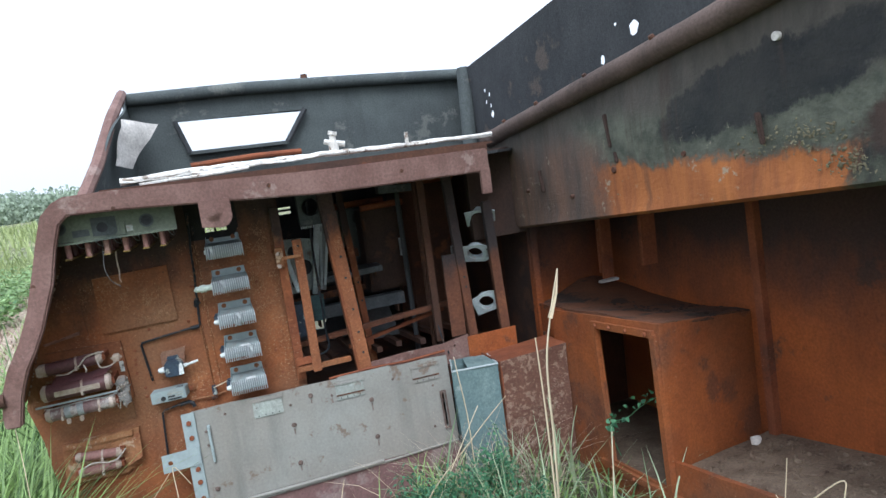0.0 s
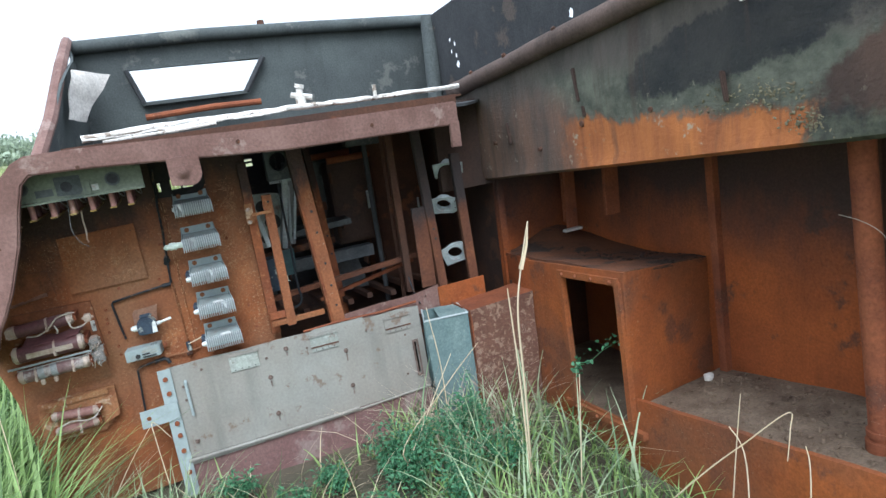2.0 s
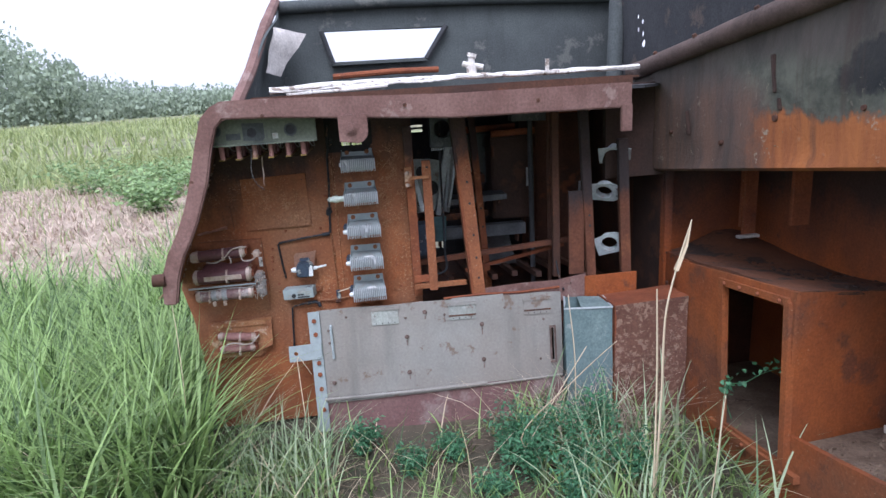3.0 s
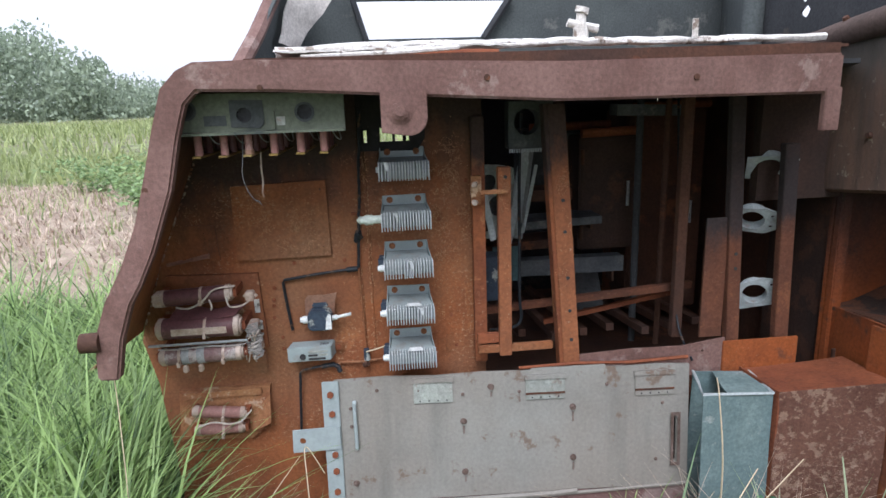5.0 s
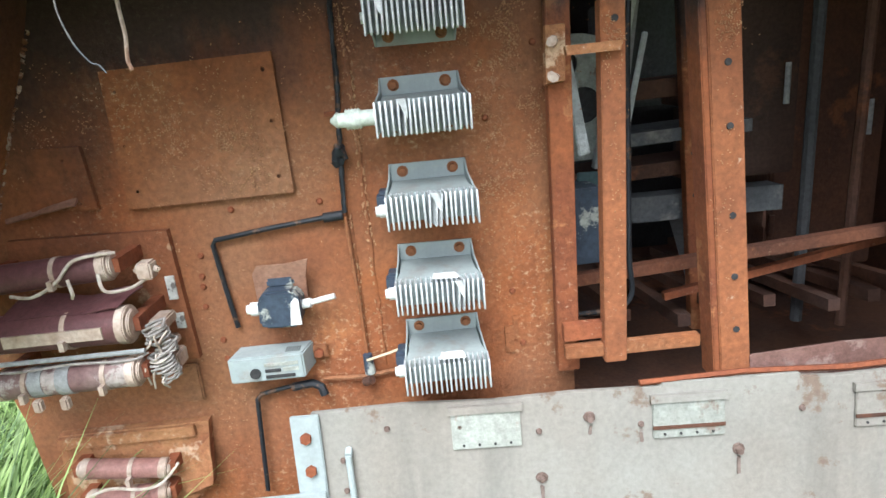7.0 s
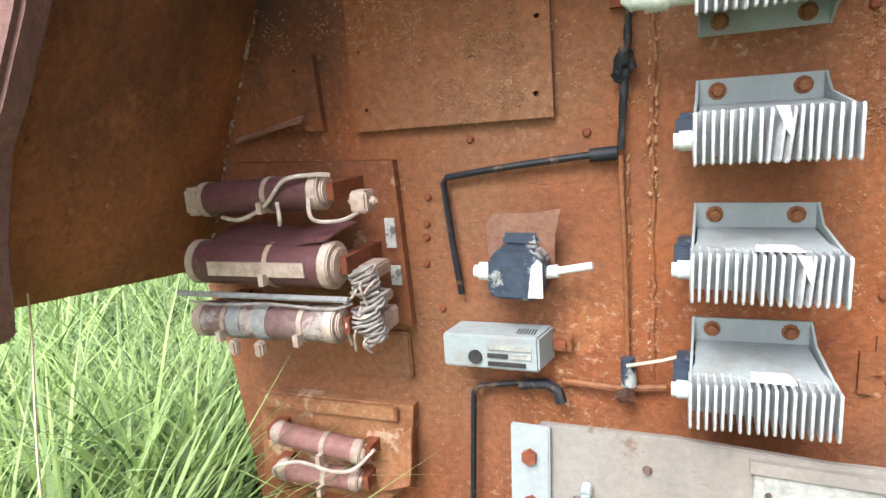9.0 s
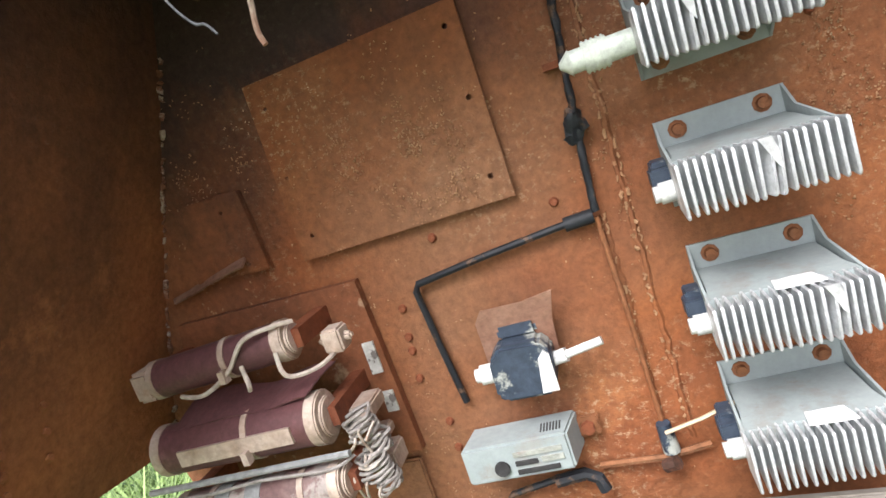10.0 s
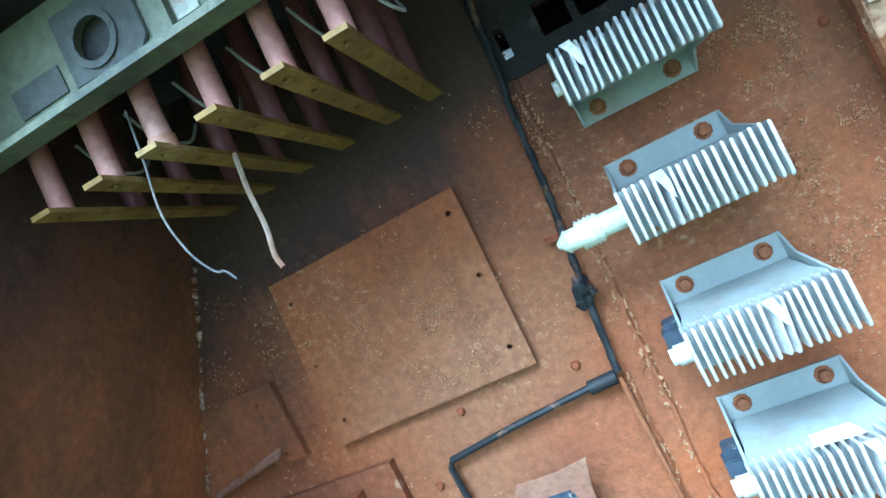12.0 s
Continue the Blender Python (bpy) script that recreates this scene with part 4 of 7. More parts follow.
for s, z in ((0.92, 0.750), (1.02, 0.762), (1.13, 0.774), (1.25, 0.788), (0.95, 0.109), (1.1, 0.126), (1.2, 0.137), (1.33, 0.152)):
    c = side(s, z, -0.03)
    part("box_bolt", cyls((c, c + Vector((-0.009, 0, 0)), 0.009, 0.006), n=8), RUST_RED, BIN)
part("box_side", fine_sheet(bmesh.new(), side(1.31, 0.12), side(1.22, 0.12, 0.55), side(1.31, box_top(1.31)), side(1.19, box_top(1.19) - 0.075, 0.55), 8, 8, 0.012, 0.008, 4), RUST_BRIGHT, BIN)
part("box_top", fine_sheet(bmesh.new(), side(0.20, box_top(0.20), 0.07), side(1.31, box_top(1.31)), side(0.20, box_top(0.20) - 0.04, 0.55), side(1.19, box_top(1.19) - 0.075, 0.55), 14, 8, 0.012, 0.012, 4), BOXTOP, BIN)
# rounded shoulder that runs up from the box into the corner of the recess
bm = bmesh.new()
grid = []
for i in range(13):
    a = i / 12
    s = 0.18 + 0.62 * a
    grid.append([bm.verts.new(side(s, box_top(s) - 0.004 + 0.125 * (1 - a) ** 1.4 * f - 0.055 * (inn / 0.55) + 0.012 * noise.noise(Vector((s * 5, inn * 6, 2))), inn)) for inn, f in ((0.08, 0.0), (0.16, 0.2), (0.26, 0.62), (0.36, 0.95), (0.46, 1.0), (0.56, 0.9))])
for a, b in zip(grid, grid[1:]):
    for k in range(5):
        bm.faces.new((a[k], b[k], b[k + 1], a[k + 1]))
bmesh.ops.recalc_face_normals(bm, faces=bm.faces)
part("box_shoulder", bm, BOXTOP, BIN, "rounded rusty shoulder sheet")
part("box_return", fine_sheet(bmesh.new(), side(0.215, 0.0, 0.075), side(0.56, 0.0, 0.012), side(0.215, box_top(0.215), 0.075), side(0.56, box_top(0.56), 0.012), 6, 8, 0.01, 0.006, 5), RUST_INNER, BIN)
part("box_floor", fine_sheet(bmesh.new(), side(0.24, 0.05, 0.02), side(1.30, 0.15, 0.02), side(0.24, 0.05, 0.56), side(1.26, 0.15, 0.56), 6, 6, 0.01, 0.01, 6), DEBRIS, BIN)
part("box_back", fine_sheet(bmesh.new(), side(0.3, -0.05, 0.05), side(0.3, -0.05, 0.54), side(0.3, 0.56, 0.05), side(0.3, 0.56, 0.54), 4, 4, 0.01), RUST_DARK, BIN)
part("inner_wall", fine_sheet(bmesh.new(), side(0.1, 0.0, 0.55), side(2.02, 0.2, 0.55), side(0.1, 1.7, 0.55), side(2.02, 1.75, 0.55), 18, 12, 0.015, 0.008, 3), RUST_INNER, WRECK, "orange-brown rusted inner wall, soot and painted shade above")
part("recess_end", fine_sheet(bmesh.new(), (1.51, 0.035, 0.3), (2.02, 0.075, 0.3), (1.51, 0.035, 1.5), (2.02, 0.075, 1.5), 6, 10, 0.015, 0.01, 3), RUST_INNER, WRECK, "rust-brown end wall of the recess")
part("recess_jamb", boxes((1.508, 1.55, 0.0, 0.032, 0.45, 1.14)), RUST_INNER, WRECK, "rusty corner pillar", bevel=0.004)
# dark panel added in place of the shaded gap in the side wall
part("dark_gap_panel", boxes((1.522, 1.538, 0.05, 0.40, 0.3, 1.09)), BURNT, WRECK, "dark panel added in the shaded gap of the side wall")
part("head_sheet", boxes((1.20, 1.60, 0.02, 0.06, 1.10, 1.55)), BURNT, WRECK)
part("floor_plate", fine_sheet(bmesh.new(), side(1.32, floor_at(1.32), 0.02), side(3.5, floor_at(3.5), 0.02), side(1.25, floor_at(1.25), 0.58), side(3.5, floor_at(3.5), 0.58), 26, 10, 0.02, 0.010, 5), DEBRIS, WRECK, "floor plate under dirt and debris")
part("sill", fine_sheet(bmesh.new(), side(1.31, -0.1), side(3.5, 0.1), side(1.31, sill_at(1.31)), side(3.5, sill_at(3.5)), 18, 6, 0.02, 0.012, 4), RUST_BRIGHT, WRECK)
for s in (1.30,):
    a = side(s, 0.24, 0.535)
    part("channel", sweep(bmesh.new(), [a, a + Vector((0.0, 0.06, 1.0))], 0.026, 4), RUST_RED, WRECK, bevel=0.003)
a = side(1.98, 0.30, 0.50)
part("channel", sweep(bmesh.new(), [a, a + Vector((0.0, 0.06, 1.1))], 0.028, 4), RUST_DARK, WRECK, bevel=0.003)
a = side(2.135, floor_at(2.135) - 0.01, 0.235)
SP = part("standpipe", cyls((a, a + Vector((0.0, 0.1, 0.98)), 0.035), (a, a + Vector((0, 0.004, 0.04)), 0.045), (a + Vector((0, 0.005, 0.055)), a + Vector((0, 0.007, 0.072)), 0.042), n=20), RUST_RED, WRECK, "rusty standpipe with a collared foot")
bm = sweep(bmesh.new(), curve_pts([a + Vector((-0.05, 0.12, 0.72)), a + Vector((-0.065, 0.05, 0.715)), a + Vector((-0.06, 0.0, 0.69)), a + Vector((-0.045, -0.03, 0.64))]), 0.0009, 5)
part("loose_wire", bm, WIRE_PALE, SP)
# frame with the rounded opening towards the field
for s, inn, w in ((2.155, 0.40, 0.05), (2.405, 0.40, 0.048)):
    b = side(s, floor_at(s), inn)
    bm = bmesh.new()
    box(bm, -0.02, 0.02, -w / 2, w / 2, -0.02, 1.02, Matrix.Translation(b) @ Matrix.Rotation(radians(-5), 4, "X"))
    part("door_post", bm, RUST_RED, WRECK, bevel=0.004)
ov = []
for k in range(24):
    q = math.tau * k / 24
    ov.append((-(2.165 + 0.118 * math.copysign(abs(math.cos(q)) ** 0.55, math.cos(q))) , 0.885 + 0.165 * math.copysign(abs(math.sin(q)) ** 0.55, math.sin(q))))
part("pierced_sheet", plate(bmesh.new(), [(-3.5, 0.2), (-1.95, 0.2), (-1.95, 1.9), (-3.5, 1.9)], [ov], (1.98, 0.25, 0), (0, 1, 0), (0, 0, 1), 0.012), SOOT, WRECK, "sooty sheet with a rounded opening")
bm = bmesh.new()
box(bm, -0.008, 0.008, -0.05, 0.05, 0.5, 1.4, Matrix.Translation(side(2.165, 0, 0.60)) @ Matrix.Rotation(radians(-4), 4, "X"))
STRUT = part("drilled_strut", bm, PRIMER, WRECK)
for z in (0.76, 0.85, 0.94, 1.02):
    c = side(2.165 - 0.07 * z, z, 0.592)
    part("strut_bolt", cyls((c, c + Vector((-0.008, 0, 0)), 0.010), n=8), RUST_DARK, STRUT)
bm = fine_sheet(bmesh.new(), side(2.44, 0.40, 0.47), side(2.02, 0.34, 0.47), side(2.44, 0.752, 0.545), side(2.02, 0.722, 0.545), 46, 36, 0.012, 0.025, 9)
for q in bm.verts:
    q.co.x += 0.022 * noise.noise(q.co * 34) + 0.010 * noise.noise(q.co * 80)
    q.co.z -= 0.03 * max(0.0, 1 - abs((0.25 - q.co.y) - 2.2) / 0.16) * max(0.0, (q.co.z - 0.5) / 0.25)
part("charred_lagging", bm, CHAR, WRECK, "charred crumbling lagging below the opening")
part("sill_bar", sweep(bmesh.new(), [side(2.17, floor_at(2.17) + 0.03, 0.40), side(2.6, floor_at(2.6) + 0.03, 0.40)], 0.022, 4), RUST_RED, WRECK, bevel=0.003)
# straps that hang in the recess
for s, inn, z0, z1, w in ((0.42, 0.40, 0.80, 1.14, 0.03), (0.76, 0.40, 0.92, 1.2, 0.04), (0.34, 0.42, 0.82, 1.14, 0.014)):
    a = side(s, 0, inn)
    part("hanging_strap", boxes((a.x - w, a.x + w, a.y - 0.01, a.y + 0.01, z0, z1)), RUST_RED, WRECK)
a = side(0.44, 0.80, 0.38)
part("strap_end", boxes((a.x - 0.05, a.x + 0.055, a.y - 0.02, a.y + 0.01, a.z - 0.006, a.z + 0.006)), STONE, WRECK)
# unseen sheet added over the recess to keep sky light out
part("recess_shade_sheet", fine_sheet(bmesh.new(), side(0.02, beam_low(0.02) + 0.05, 0.27), side(3.5, beam_low(3.5) + 0.05, 0.27), side(0.02, beam_low(0.02) + 0.05, 0.60), side(3.5, beam_low(3.5) + 0.05, 0.60), 12, 3, 0.01), SOOT, WRECK)

# posts and bars of the open equipment room
def post(x0, x1, y, z0, z1, mat=RUST, holes=(), depth=0.03, lean=0.0):
    """An upright flat bar; lean: how far it goes over to the left for each metre of height."""
    bm = boxes((x0, x1, y, y + depth, z0, z1))
    for q in bm.verts:
        q.co.x += lean * (0.95 - q.co.z)
    ob = part("post", bm, mat, WRECK, bevel=0.002)
    for z in holes:
        x = x0 + (x1 - x0) * 0.55 + lean * (0.95 - z)
        part("bolt_hole", cyls(((x, y + 0.001, z), (x, y - 0.002, z), 0.006), n=8), INK, ob)


post(0.212, 0.252, -0.06, 0.62, 1.42, POST_RUST, ())
post(0.283, 0.322, -0.12, 0.66, 1.27, FLECKED, (1.24,))
post(0.470, 0.524, -0.12, 0.60, 1.45, FLECKED, (1.16, 1.06, 0.91, 0.80, 0.70), lean=0.075)
post(0.458, 0.470, -0.117, 0.60, 1.45, POST_RUST, (), 0.05, 0.075)
post(0.605, 0.64, 0.30, 0.50, 1.5, POST_RUST, (0.95, 0.85), lean=0.06)
post(0.93, 0.965, 0.02, 0.62, 1.5, RUST_DARK)
post(1.048, 1.092, -0.10, 0.60, 1.5, POST_DARK, (0.95, 0.9), lean=0.05)
post(1.232, 1.280, -0.09, 0.55, 1.30, POST_DARK, lean=0.04)
part("cross_bar", boxes((0.215, 0.46, -0.11, -0.09, 0.668, 0.692)), RUST, WRECK, bevel=0.002)
part("cross_bar", boxes((0.215, 0.32, -0.10, -0.08, 0.70, 0.73)), RUST_RED, WRECK)
part("kick_strip", plate(bmesh.new(), [(0.50, 0.54), (1.06, 0.54), (1.046, 0.668), (0.90, 0.648), (0.72, 0.651), (0.54, 0.643)], [circle(0.97, 0.625, 0.005, 8)], (0, -0.112, 0), (1, 0, 0), (0, 0, 1), 0.006), PRIMER, WRECK, "brown strip along the sill of the room")
part("gusset", boxes((1.04, 1.305, -0.125, -0.115, 0.545, 0.655)), RUST_BRIGHT, WRECK, bevel=0.002)
part("side_sheet", boxes((0.975, 1.05, -0.085, -0.075, 0.66, 1.07)), POST_DARK, WRECK)
part("long_bar", sweep(bmesh.new(), [(0.25, 0.10, 0.74), (1.03, 0.1, 0.79)], 0.017, 4), POST_DARK, WRECK)
part("long_bar", sweep(bmesh.new(), [(0.5, 0.16, 0.66), (1.03, 0.16, 0.75)], 0.012, 4), RUST_RED, WRECK)
part("upright", cyls(((0.98, 0.25, 0.5), (0.985, 0.25, 1.5), 0.012), n=8), RUST_DARK, WRECK)
part("upright", cyls(((0.90, 0.3, 0.5), (0.90, 0.3, 1.5), 0.014), n=8), SOOT, WRECK)
bm = bmesh.new()
for i in range(9):
    x = 0.2 + 0.115 * i
    sweep(bm, [(x, 0.15 + 0.03 * (i % 3), 0.60), (x - 0.02 + 0.05 * (i % 2), 1.0, 0.52 - 0.03 * (i % 2))], 0.02, 4)
part("floor_grille", bm, RUST_DARK, WRECK, "collapsed rusty floor bars")

# enclosure of the equipment room
part("room_floor", boxes((-0.64, 1.55, 0.02, 1.58, 0.30, 0.32)), RUST_DARK, WRECK)
bm = plate(bmesh.new(), [(-0.64, 0.0), (1.55, 0.0), (1.55, 1.5), (-0.64, 1.5)], [rect(-0.16, 0.06, 1.22, 1.485), rect(0.08, 0.18, 1.22, 1.42), [(0.40, 0.43), (0.57, 0.42), (0.60, 0.50), (0.55, 0.56), (0.42, 0.54)], rect(0.36, 0.47, 1.29, 1.31), rect(0.36, 0.47, 1.325, 1.34)], (0, 1.585, 0), (1, 0, 0), (0, 0, 1), -0.01)
part("room_back", bm, SOOT, WRECK)
part("room_side", boxes((-0.66, -0.64, 0.02, 1.6, 0.3, 1.5)), SOOT, WRECK)
part("room_side", boxes((1.55, 1.57, 0.13, 1.58, 0, 1.5)), RUST_DARK, WRECK)


# ---------------------------------------------------------------- equipment on the bulkhead
def finned_unit(m, connector=True, plug=False, folds=(), worn=False, label="grey finned heat sink bolted to the rusty bulkhead"):
    """A finned rectifier block between two bolted flanges; the origin lies between the two upper bolts on the wall."""
    t = thing("heat_sink", label=label, category="heat sink", group="column of heat sinks", m=m)
    bm = plate(bmesh.new(), rect(-0.069, 0.069, -0.086, 0.014), [], (0, -0.0005, 0), (1, 0, 0), (0, 0, 1), 0.004)
    for s in (-1, 1):
        q = [(0.069 * s, -0.004, 0.014), (0.0705 * s, -0.03, -0.008), (0.0745 * s, -0.112, -0.021), (0.0745 * s, -0.112, -0.070), (0.0705 * s, -0.03, -0.066), (0.069 * s, -0.004, -0.086)]
        a = [bm.verts.new(p) for p in q]
        b = [bm.verts.new((p[0] - 0.003 * s, p[1], p[2])) for p in q]
        bm.faces.new(a)
        bm.faces.new(b[::-1])
        for i in range(len(q)):
            bm.faces.new((a[i], b[i], b[(i + 1) % len(q)], a[(i + 1) % len(q)]))
    bmesh.ops.recalc_face_normals(bm, faces=bm.faces)
    br = part("bracket", bm, BLUEGREY, t, local=True)
    for x in (-0.045, 0.045):
        for z in (0, -0.071):
            part("bolt", cyls(((x, -0.004, z), (x, -0.006, z), 0.0105), ((x, -0.006, z), (x, -0.012, z), 0.007, 0.006), n=9), RUST, br, "rusty bolt", local=True)
    # body that widens towards the fins with a hollow curve
    bm = bmesh.new()
    prof = [(-0.004, 0.065, -0.016, -0.058), (-0.04, 0.0655, -0.017, -0.060), (-0.07, 0.067, -0.020, -0.064), (-0.09, 0.071, -0.021, -0.067), (-0.106, 0.075, -0.021, -0.069)]
    rows = [[bm.verts.new(p) for p in ((-w, y, zt), (w, y, zt), (w, y, zb), (-w, y, zb))] for y, w, zt, zb in prof]
    for a, b in zip(rows, rows[1:]):
        for k in range(4):
            bm.faces.new((a[k], a[(k + 1) % 4], b[(k + 1) % 4], b[k]))
    bm.faces.new(rows[0])
    bm.faces.new(rows[-1][::-1])
    bmesh.ops.recalc_face_normals(bm, faces=bm.faces)
    part("body", bm, BLUEGREY, t, local=True, bevel=0.0012)
    bm = plate(bmesh.new(), [(-0.100, -0.0205), (-0.138, -0.0195), (-0.140, -0.0225), (-0.140, -0.0725), (-0.137, -0.0755), (-0.100, -0.0700)], [], (-0.0016, 0, 0), (0, 1, 0), (0, 0, 1), 0.0032)
    fin = part("fin", bm, ALU, t, "bare aluminium fin", local=True, bevel=0.0009)
    n = 18
    for i in range(n):
        x = -0.0735 + 0.147 * i / (n - 1)
        lean = sum(w * math.exp(-((i - c) / 1.4) ** 2) for c, w in folds)
        q = Matrix.Translation((x, -0.118 + random.uniform(-0.0006, 0.0006), random.uniform(-0.0008, 0.0008))) @ Matrix.Rotation(radians(random.uniform(-1.0, 1.0) + 22 * lean), 4, "Z") @ Matrix.Rotation(radians(random.uniform(-0.8, 0.8) + 6 * lean), 4, "Y") @ Matrix.Translation((0, 0.118, 0))
        if i == 0:
            fin.matrix_basis = q
        else:
            again("fin", fin.data, t, q)
    # fins hammered flat against their neighbours
    for c, w in folds:
        x = -0.0735 + 0.147 * c / (n - 1)
        bm = bmesh.new()
        top = [(x - 0.009, -0.1400, -0.019), (x + 0.003, -0.1404, -0.019), (x + 0.006, -0.1406, -0.032), (x + 0.006, -0.1404, -0.050), (x + 0.002, -0.1400, -0.044), (x - 0.004, -0.1402, -0.030)]
        f = [bm.verts.new(p) for p in top]
        g = [bm.verts.new((p[0], p[1] + 0.004, p[2])) for p in top]
        bm.faces.new(f[::-1])
        bm.faces.new(g)
        for i in range(6):
            bm.faces.new((f[i], f[(i + 1) % 6], g[(i + 1) % 6], g[i]))
        bmesh.ops.recalc_face_normals(bm, faces=bm.faces)
        part("folded_fin", dented(bm, 0.0015, 60), ALU, t, "fin bent flat", local=True)
    if worn:
        part("worn_label", dented(fine_sheet(bmesh.new(), (-0.012, -0.119, -0.0188), (0.036, -0.121, -0.0188), (-0.008, -0.094, -0.0182), (0.030, -0.094, -0.0182), 8, 4, 0.0015), 0.0012, 80), WHITEPLASTIC, t, "remains of a pale label", local=True)
    if plug:
        bm = cyls(((-0.072, -0.085, -0.045), (-0.10, -0.085, -0.045), 0.013), ((-0.10, -0.085, -0.045), (-0.125, -0.085, -0.045), 0.0155), ((-0.125, -0.085, -0.045), (-0.138, -0.085, -0.045), 0.012), ((-0.138, -0.085, -0.045), (-0.15, -0.085, -0.045), 0.014, 0.003), n=12)
        cp = part("cable_plug", bm, MINT, t, "ribbed pale plug", local=True)
        for k in range(5):
            part("rib", cyls(((-0.102 - 0.005 * k, -0.085, -0.045), (-0.104 - 0.005 * k, -0.085, -0.045), 0.017), n=12), MINT, cp, local=True)
    elif connector:
        part("connector", boxes((-0.092, -0.068, -0.075, -0.045, -0.048, -0.028), (-0.088, -0.068, -0.06, -0.03, -0.034, -0.022)), NAVY, t, "dark blue connector", bevel=0.002, local=True)
        part("nub", cyls(((-0.070, -0.085, -0.052), (-0.088, -0.085, -0.052), 0.0115), ((-0.088, -0.085, -0.052), (-0.094, -0.085, -0.052), 0.009), n=10), WHITEPLASTIC, t, local=True)
    else:
        part("nub", cyls(((-0.070, -0.085, -0.045), (-0.082, -0.085, -0.045), 0.0085), n=10), WHITEPLASTIC, t, local=True)
    return t


finned_unit(Matrix.Translation((0, 0, 0.72)), worn=True)
finned_unit(Matrix.Translation((0, 0, 0.87)) @ Matrix.Rotation(radians(0.8), 4, "Y"), folds=((12.5, 0.6),), worn=True, label="grey finned heat sink with dented fins on the rusty bulkhead")
finned_unit(Matrix.Translation((0, 0, 1.02)), folds=((9.5, 1.0),), label="grey finned heat sink with dented fins on the rusty bulkhead")
finned_unit(Matrix.Translation((0, 0, 1.17)) @ Matrix.Rotation(radians(-0.6), 4, "Y"), plug=True, folds=((5, 0.5),), label="grey finned heat sink with a long white cable plug")
finned_unit(Matrix.Translation((0, 0, 1.32)), connector=False, folds=((2.5, 0.5),), label="sooty finned heat sink high on the bulkhead")

# tubular resistors
def resistor(a, b, r, mat, label, strip=False, rings=2):
    a, b = Vector(a), Vector(b)
    t = thing("resistor", a, label, "resistor", "bank of resistors")
    d = (b - a).normalized()
    part("tube", cyls((a, b, r), n=20), mat, t)
    for e, s in ((a, -1), (b, 1)):
        part("end_cap", cyls((e - d * 0.003 * s, e + d * 0.014 * s, r * 1.04), (e + d * 0.014 * s, e + d * 0.02 * s, r * 0.8), n=20), CERAMIC, t, "dirty white ceramic cap", bevel=0.002)
    for k in range(rings):
        c = a + (b - a) * (0.2 + 0.62 * k / max(1, rings - 1) if rings > 1 else 0.6)
        bm = cyls((c - d * 0.004, c + d * 0.004, r * 1.06), n=20)
        box(bm, c.x - 0.004, c.x + 0.004, c.y - r - 0.012, c.y - r, c.z - 0.022, c.z - 0.006)
        part("clamp", bm, CERAMIC, t, "pale terminal clamp")
    if strip:
        part("strip", boxes((a.x + 0.03, b.x - 0.02, a.y - r - 0.003, a.y - r + 0.004, a.z - 0.012, a.z + 0.008)), CERAMIC, t, "bared strip of winding")
    part("holder", boxes((a.x - 0.03, a.x - 0.008, a.y - 0.006, -0.002, a.z - 0.012, a.z + 0.012)), RUST_RED, t)
    part("holder", boxes((b.x + 0.01, b.x + 0.03, b.y - 0.006, -0.002, b.z - 0.012, b.z + 0.012)), RUST_RED, t)
    return t


def wires(t, spots, r=0.003, mat=WIRE_PALE, name="lead"):
    for pts in spots:
        part(name, sweep(bmesh.new(), curve_pts(pts), r, 6), mat, t)


R1 = resistor((-0.735, -0.10, 0.918), (-0.555, -0.10, 0.925), 0.025, MAROON, "dark glazed tubular resistor with loose pale leads", rings=1)
wires(R1, [[(-0.70, -0.125, 0.895), (-0.66, -0.135, 0.893), (-0.62, -0.13, 0.912), (-0.585, -0.13, 0.945), (-0.545, -0.12, 0.95), (-0.525, -0.11, 0.948)],
           [(-0.55, -0.13, 0.92), (-0.54, -0.14, 0.893), (-0.51, -0.12, 0.888), (-0.485, -0.10, 0.90), (-0.475, -0.09, 0.915)],
           [(-0.60, -0.13, 0.915), (-0.592, -0.14, 0.895), (-0.597, -0.135, 0.885)]])
part("terminal", boxes((-0.50, -0.475, -0.11, -0.08, 0.895, 0.925), (-0.51, -0.465, -0.10, -0.09, 0.905, 0.915)), CERAMIC, R1, bevel=0.003)
R2 = resistor((-0.745, -0.12, 0.828), (-0.535, -0.12, 0.826), 0.032, MAROON, "large dark glazed tubular resistor with a bared strip", strip=True, rings=1)
R3 = resistor((-0.745, -0.13, 0.742), (-0.535, -0.13, 0.744), 0.026, SILVERED, "silvered grey-brown tubular resistor below a steel rod", rings=2)
part("rod", cyls(((-0.79, -0.14, 0.783), (-0.50, -0.14, 0.783), 0.0045), n=8), BOARD, R3)
random.seed(5)
def coil(x, y, z, wide, turns, tall, rnd):
    """A flattened hank of stiff wire."""
    pts = []
    for k in range(turns * 10):
        q = math.tau * k / 10
        pts.append((x + wide * math.cos(q) * rnd.uniform(0.8, 1.15), y + 0.014 * math.sin(q) + rnd.uniform(-0.003, 0.003), z + tall * (k / (turns * 10) - 0.5) + 0.006 * math.sin(q + 1.0) + rnd.uniform(-0.002, 0.002)))
    return pts


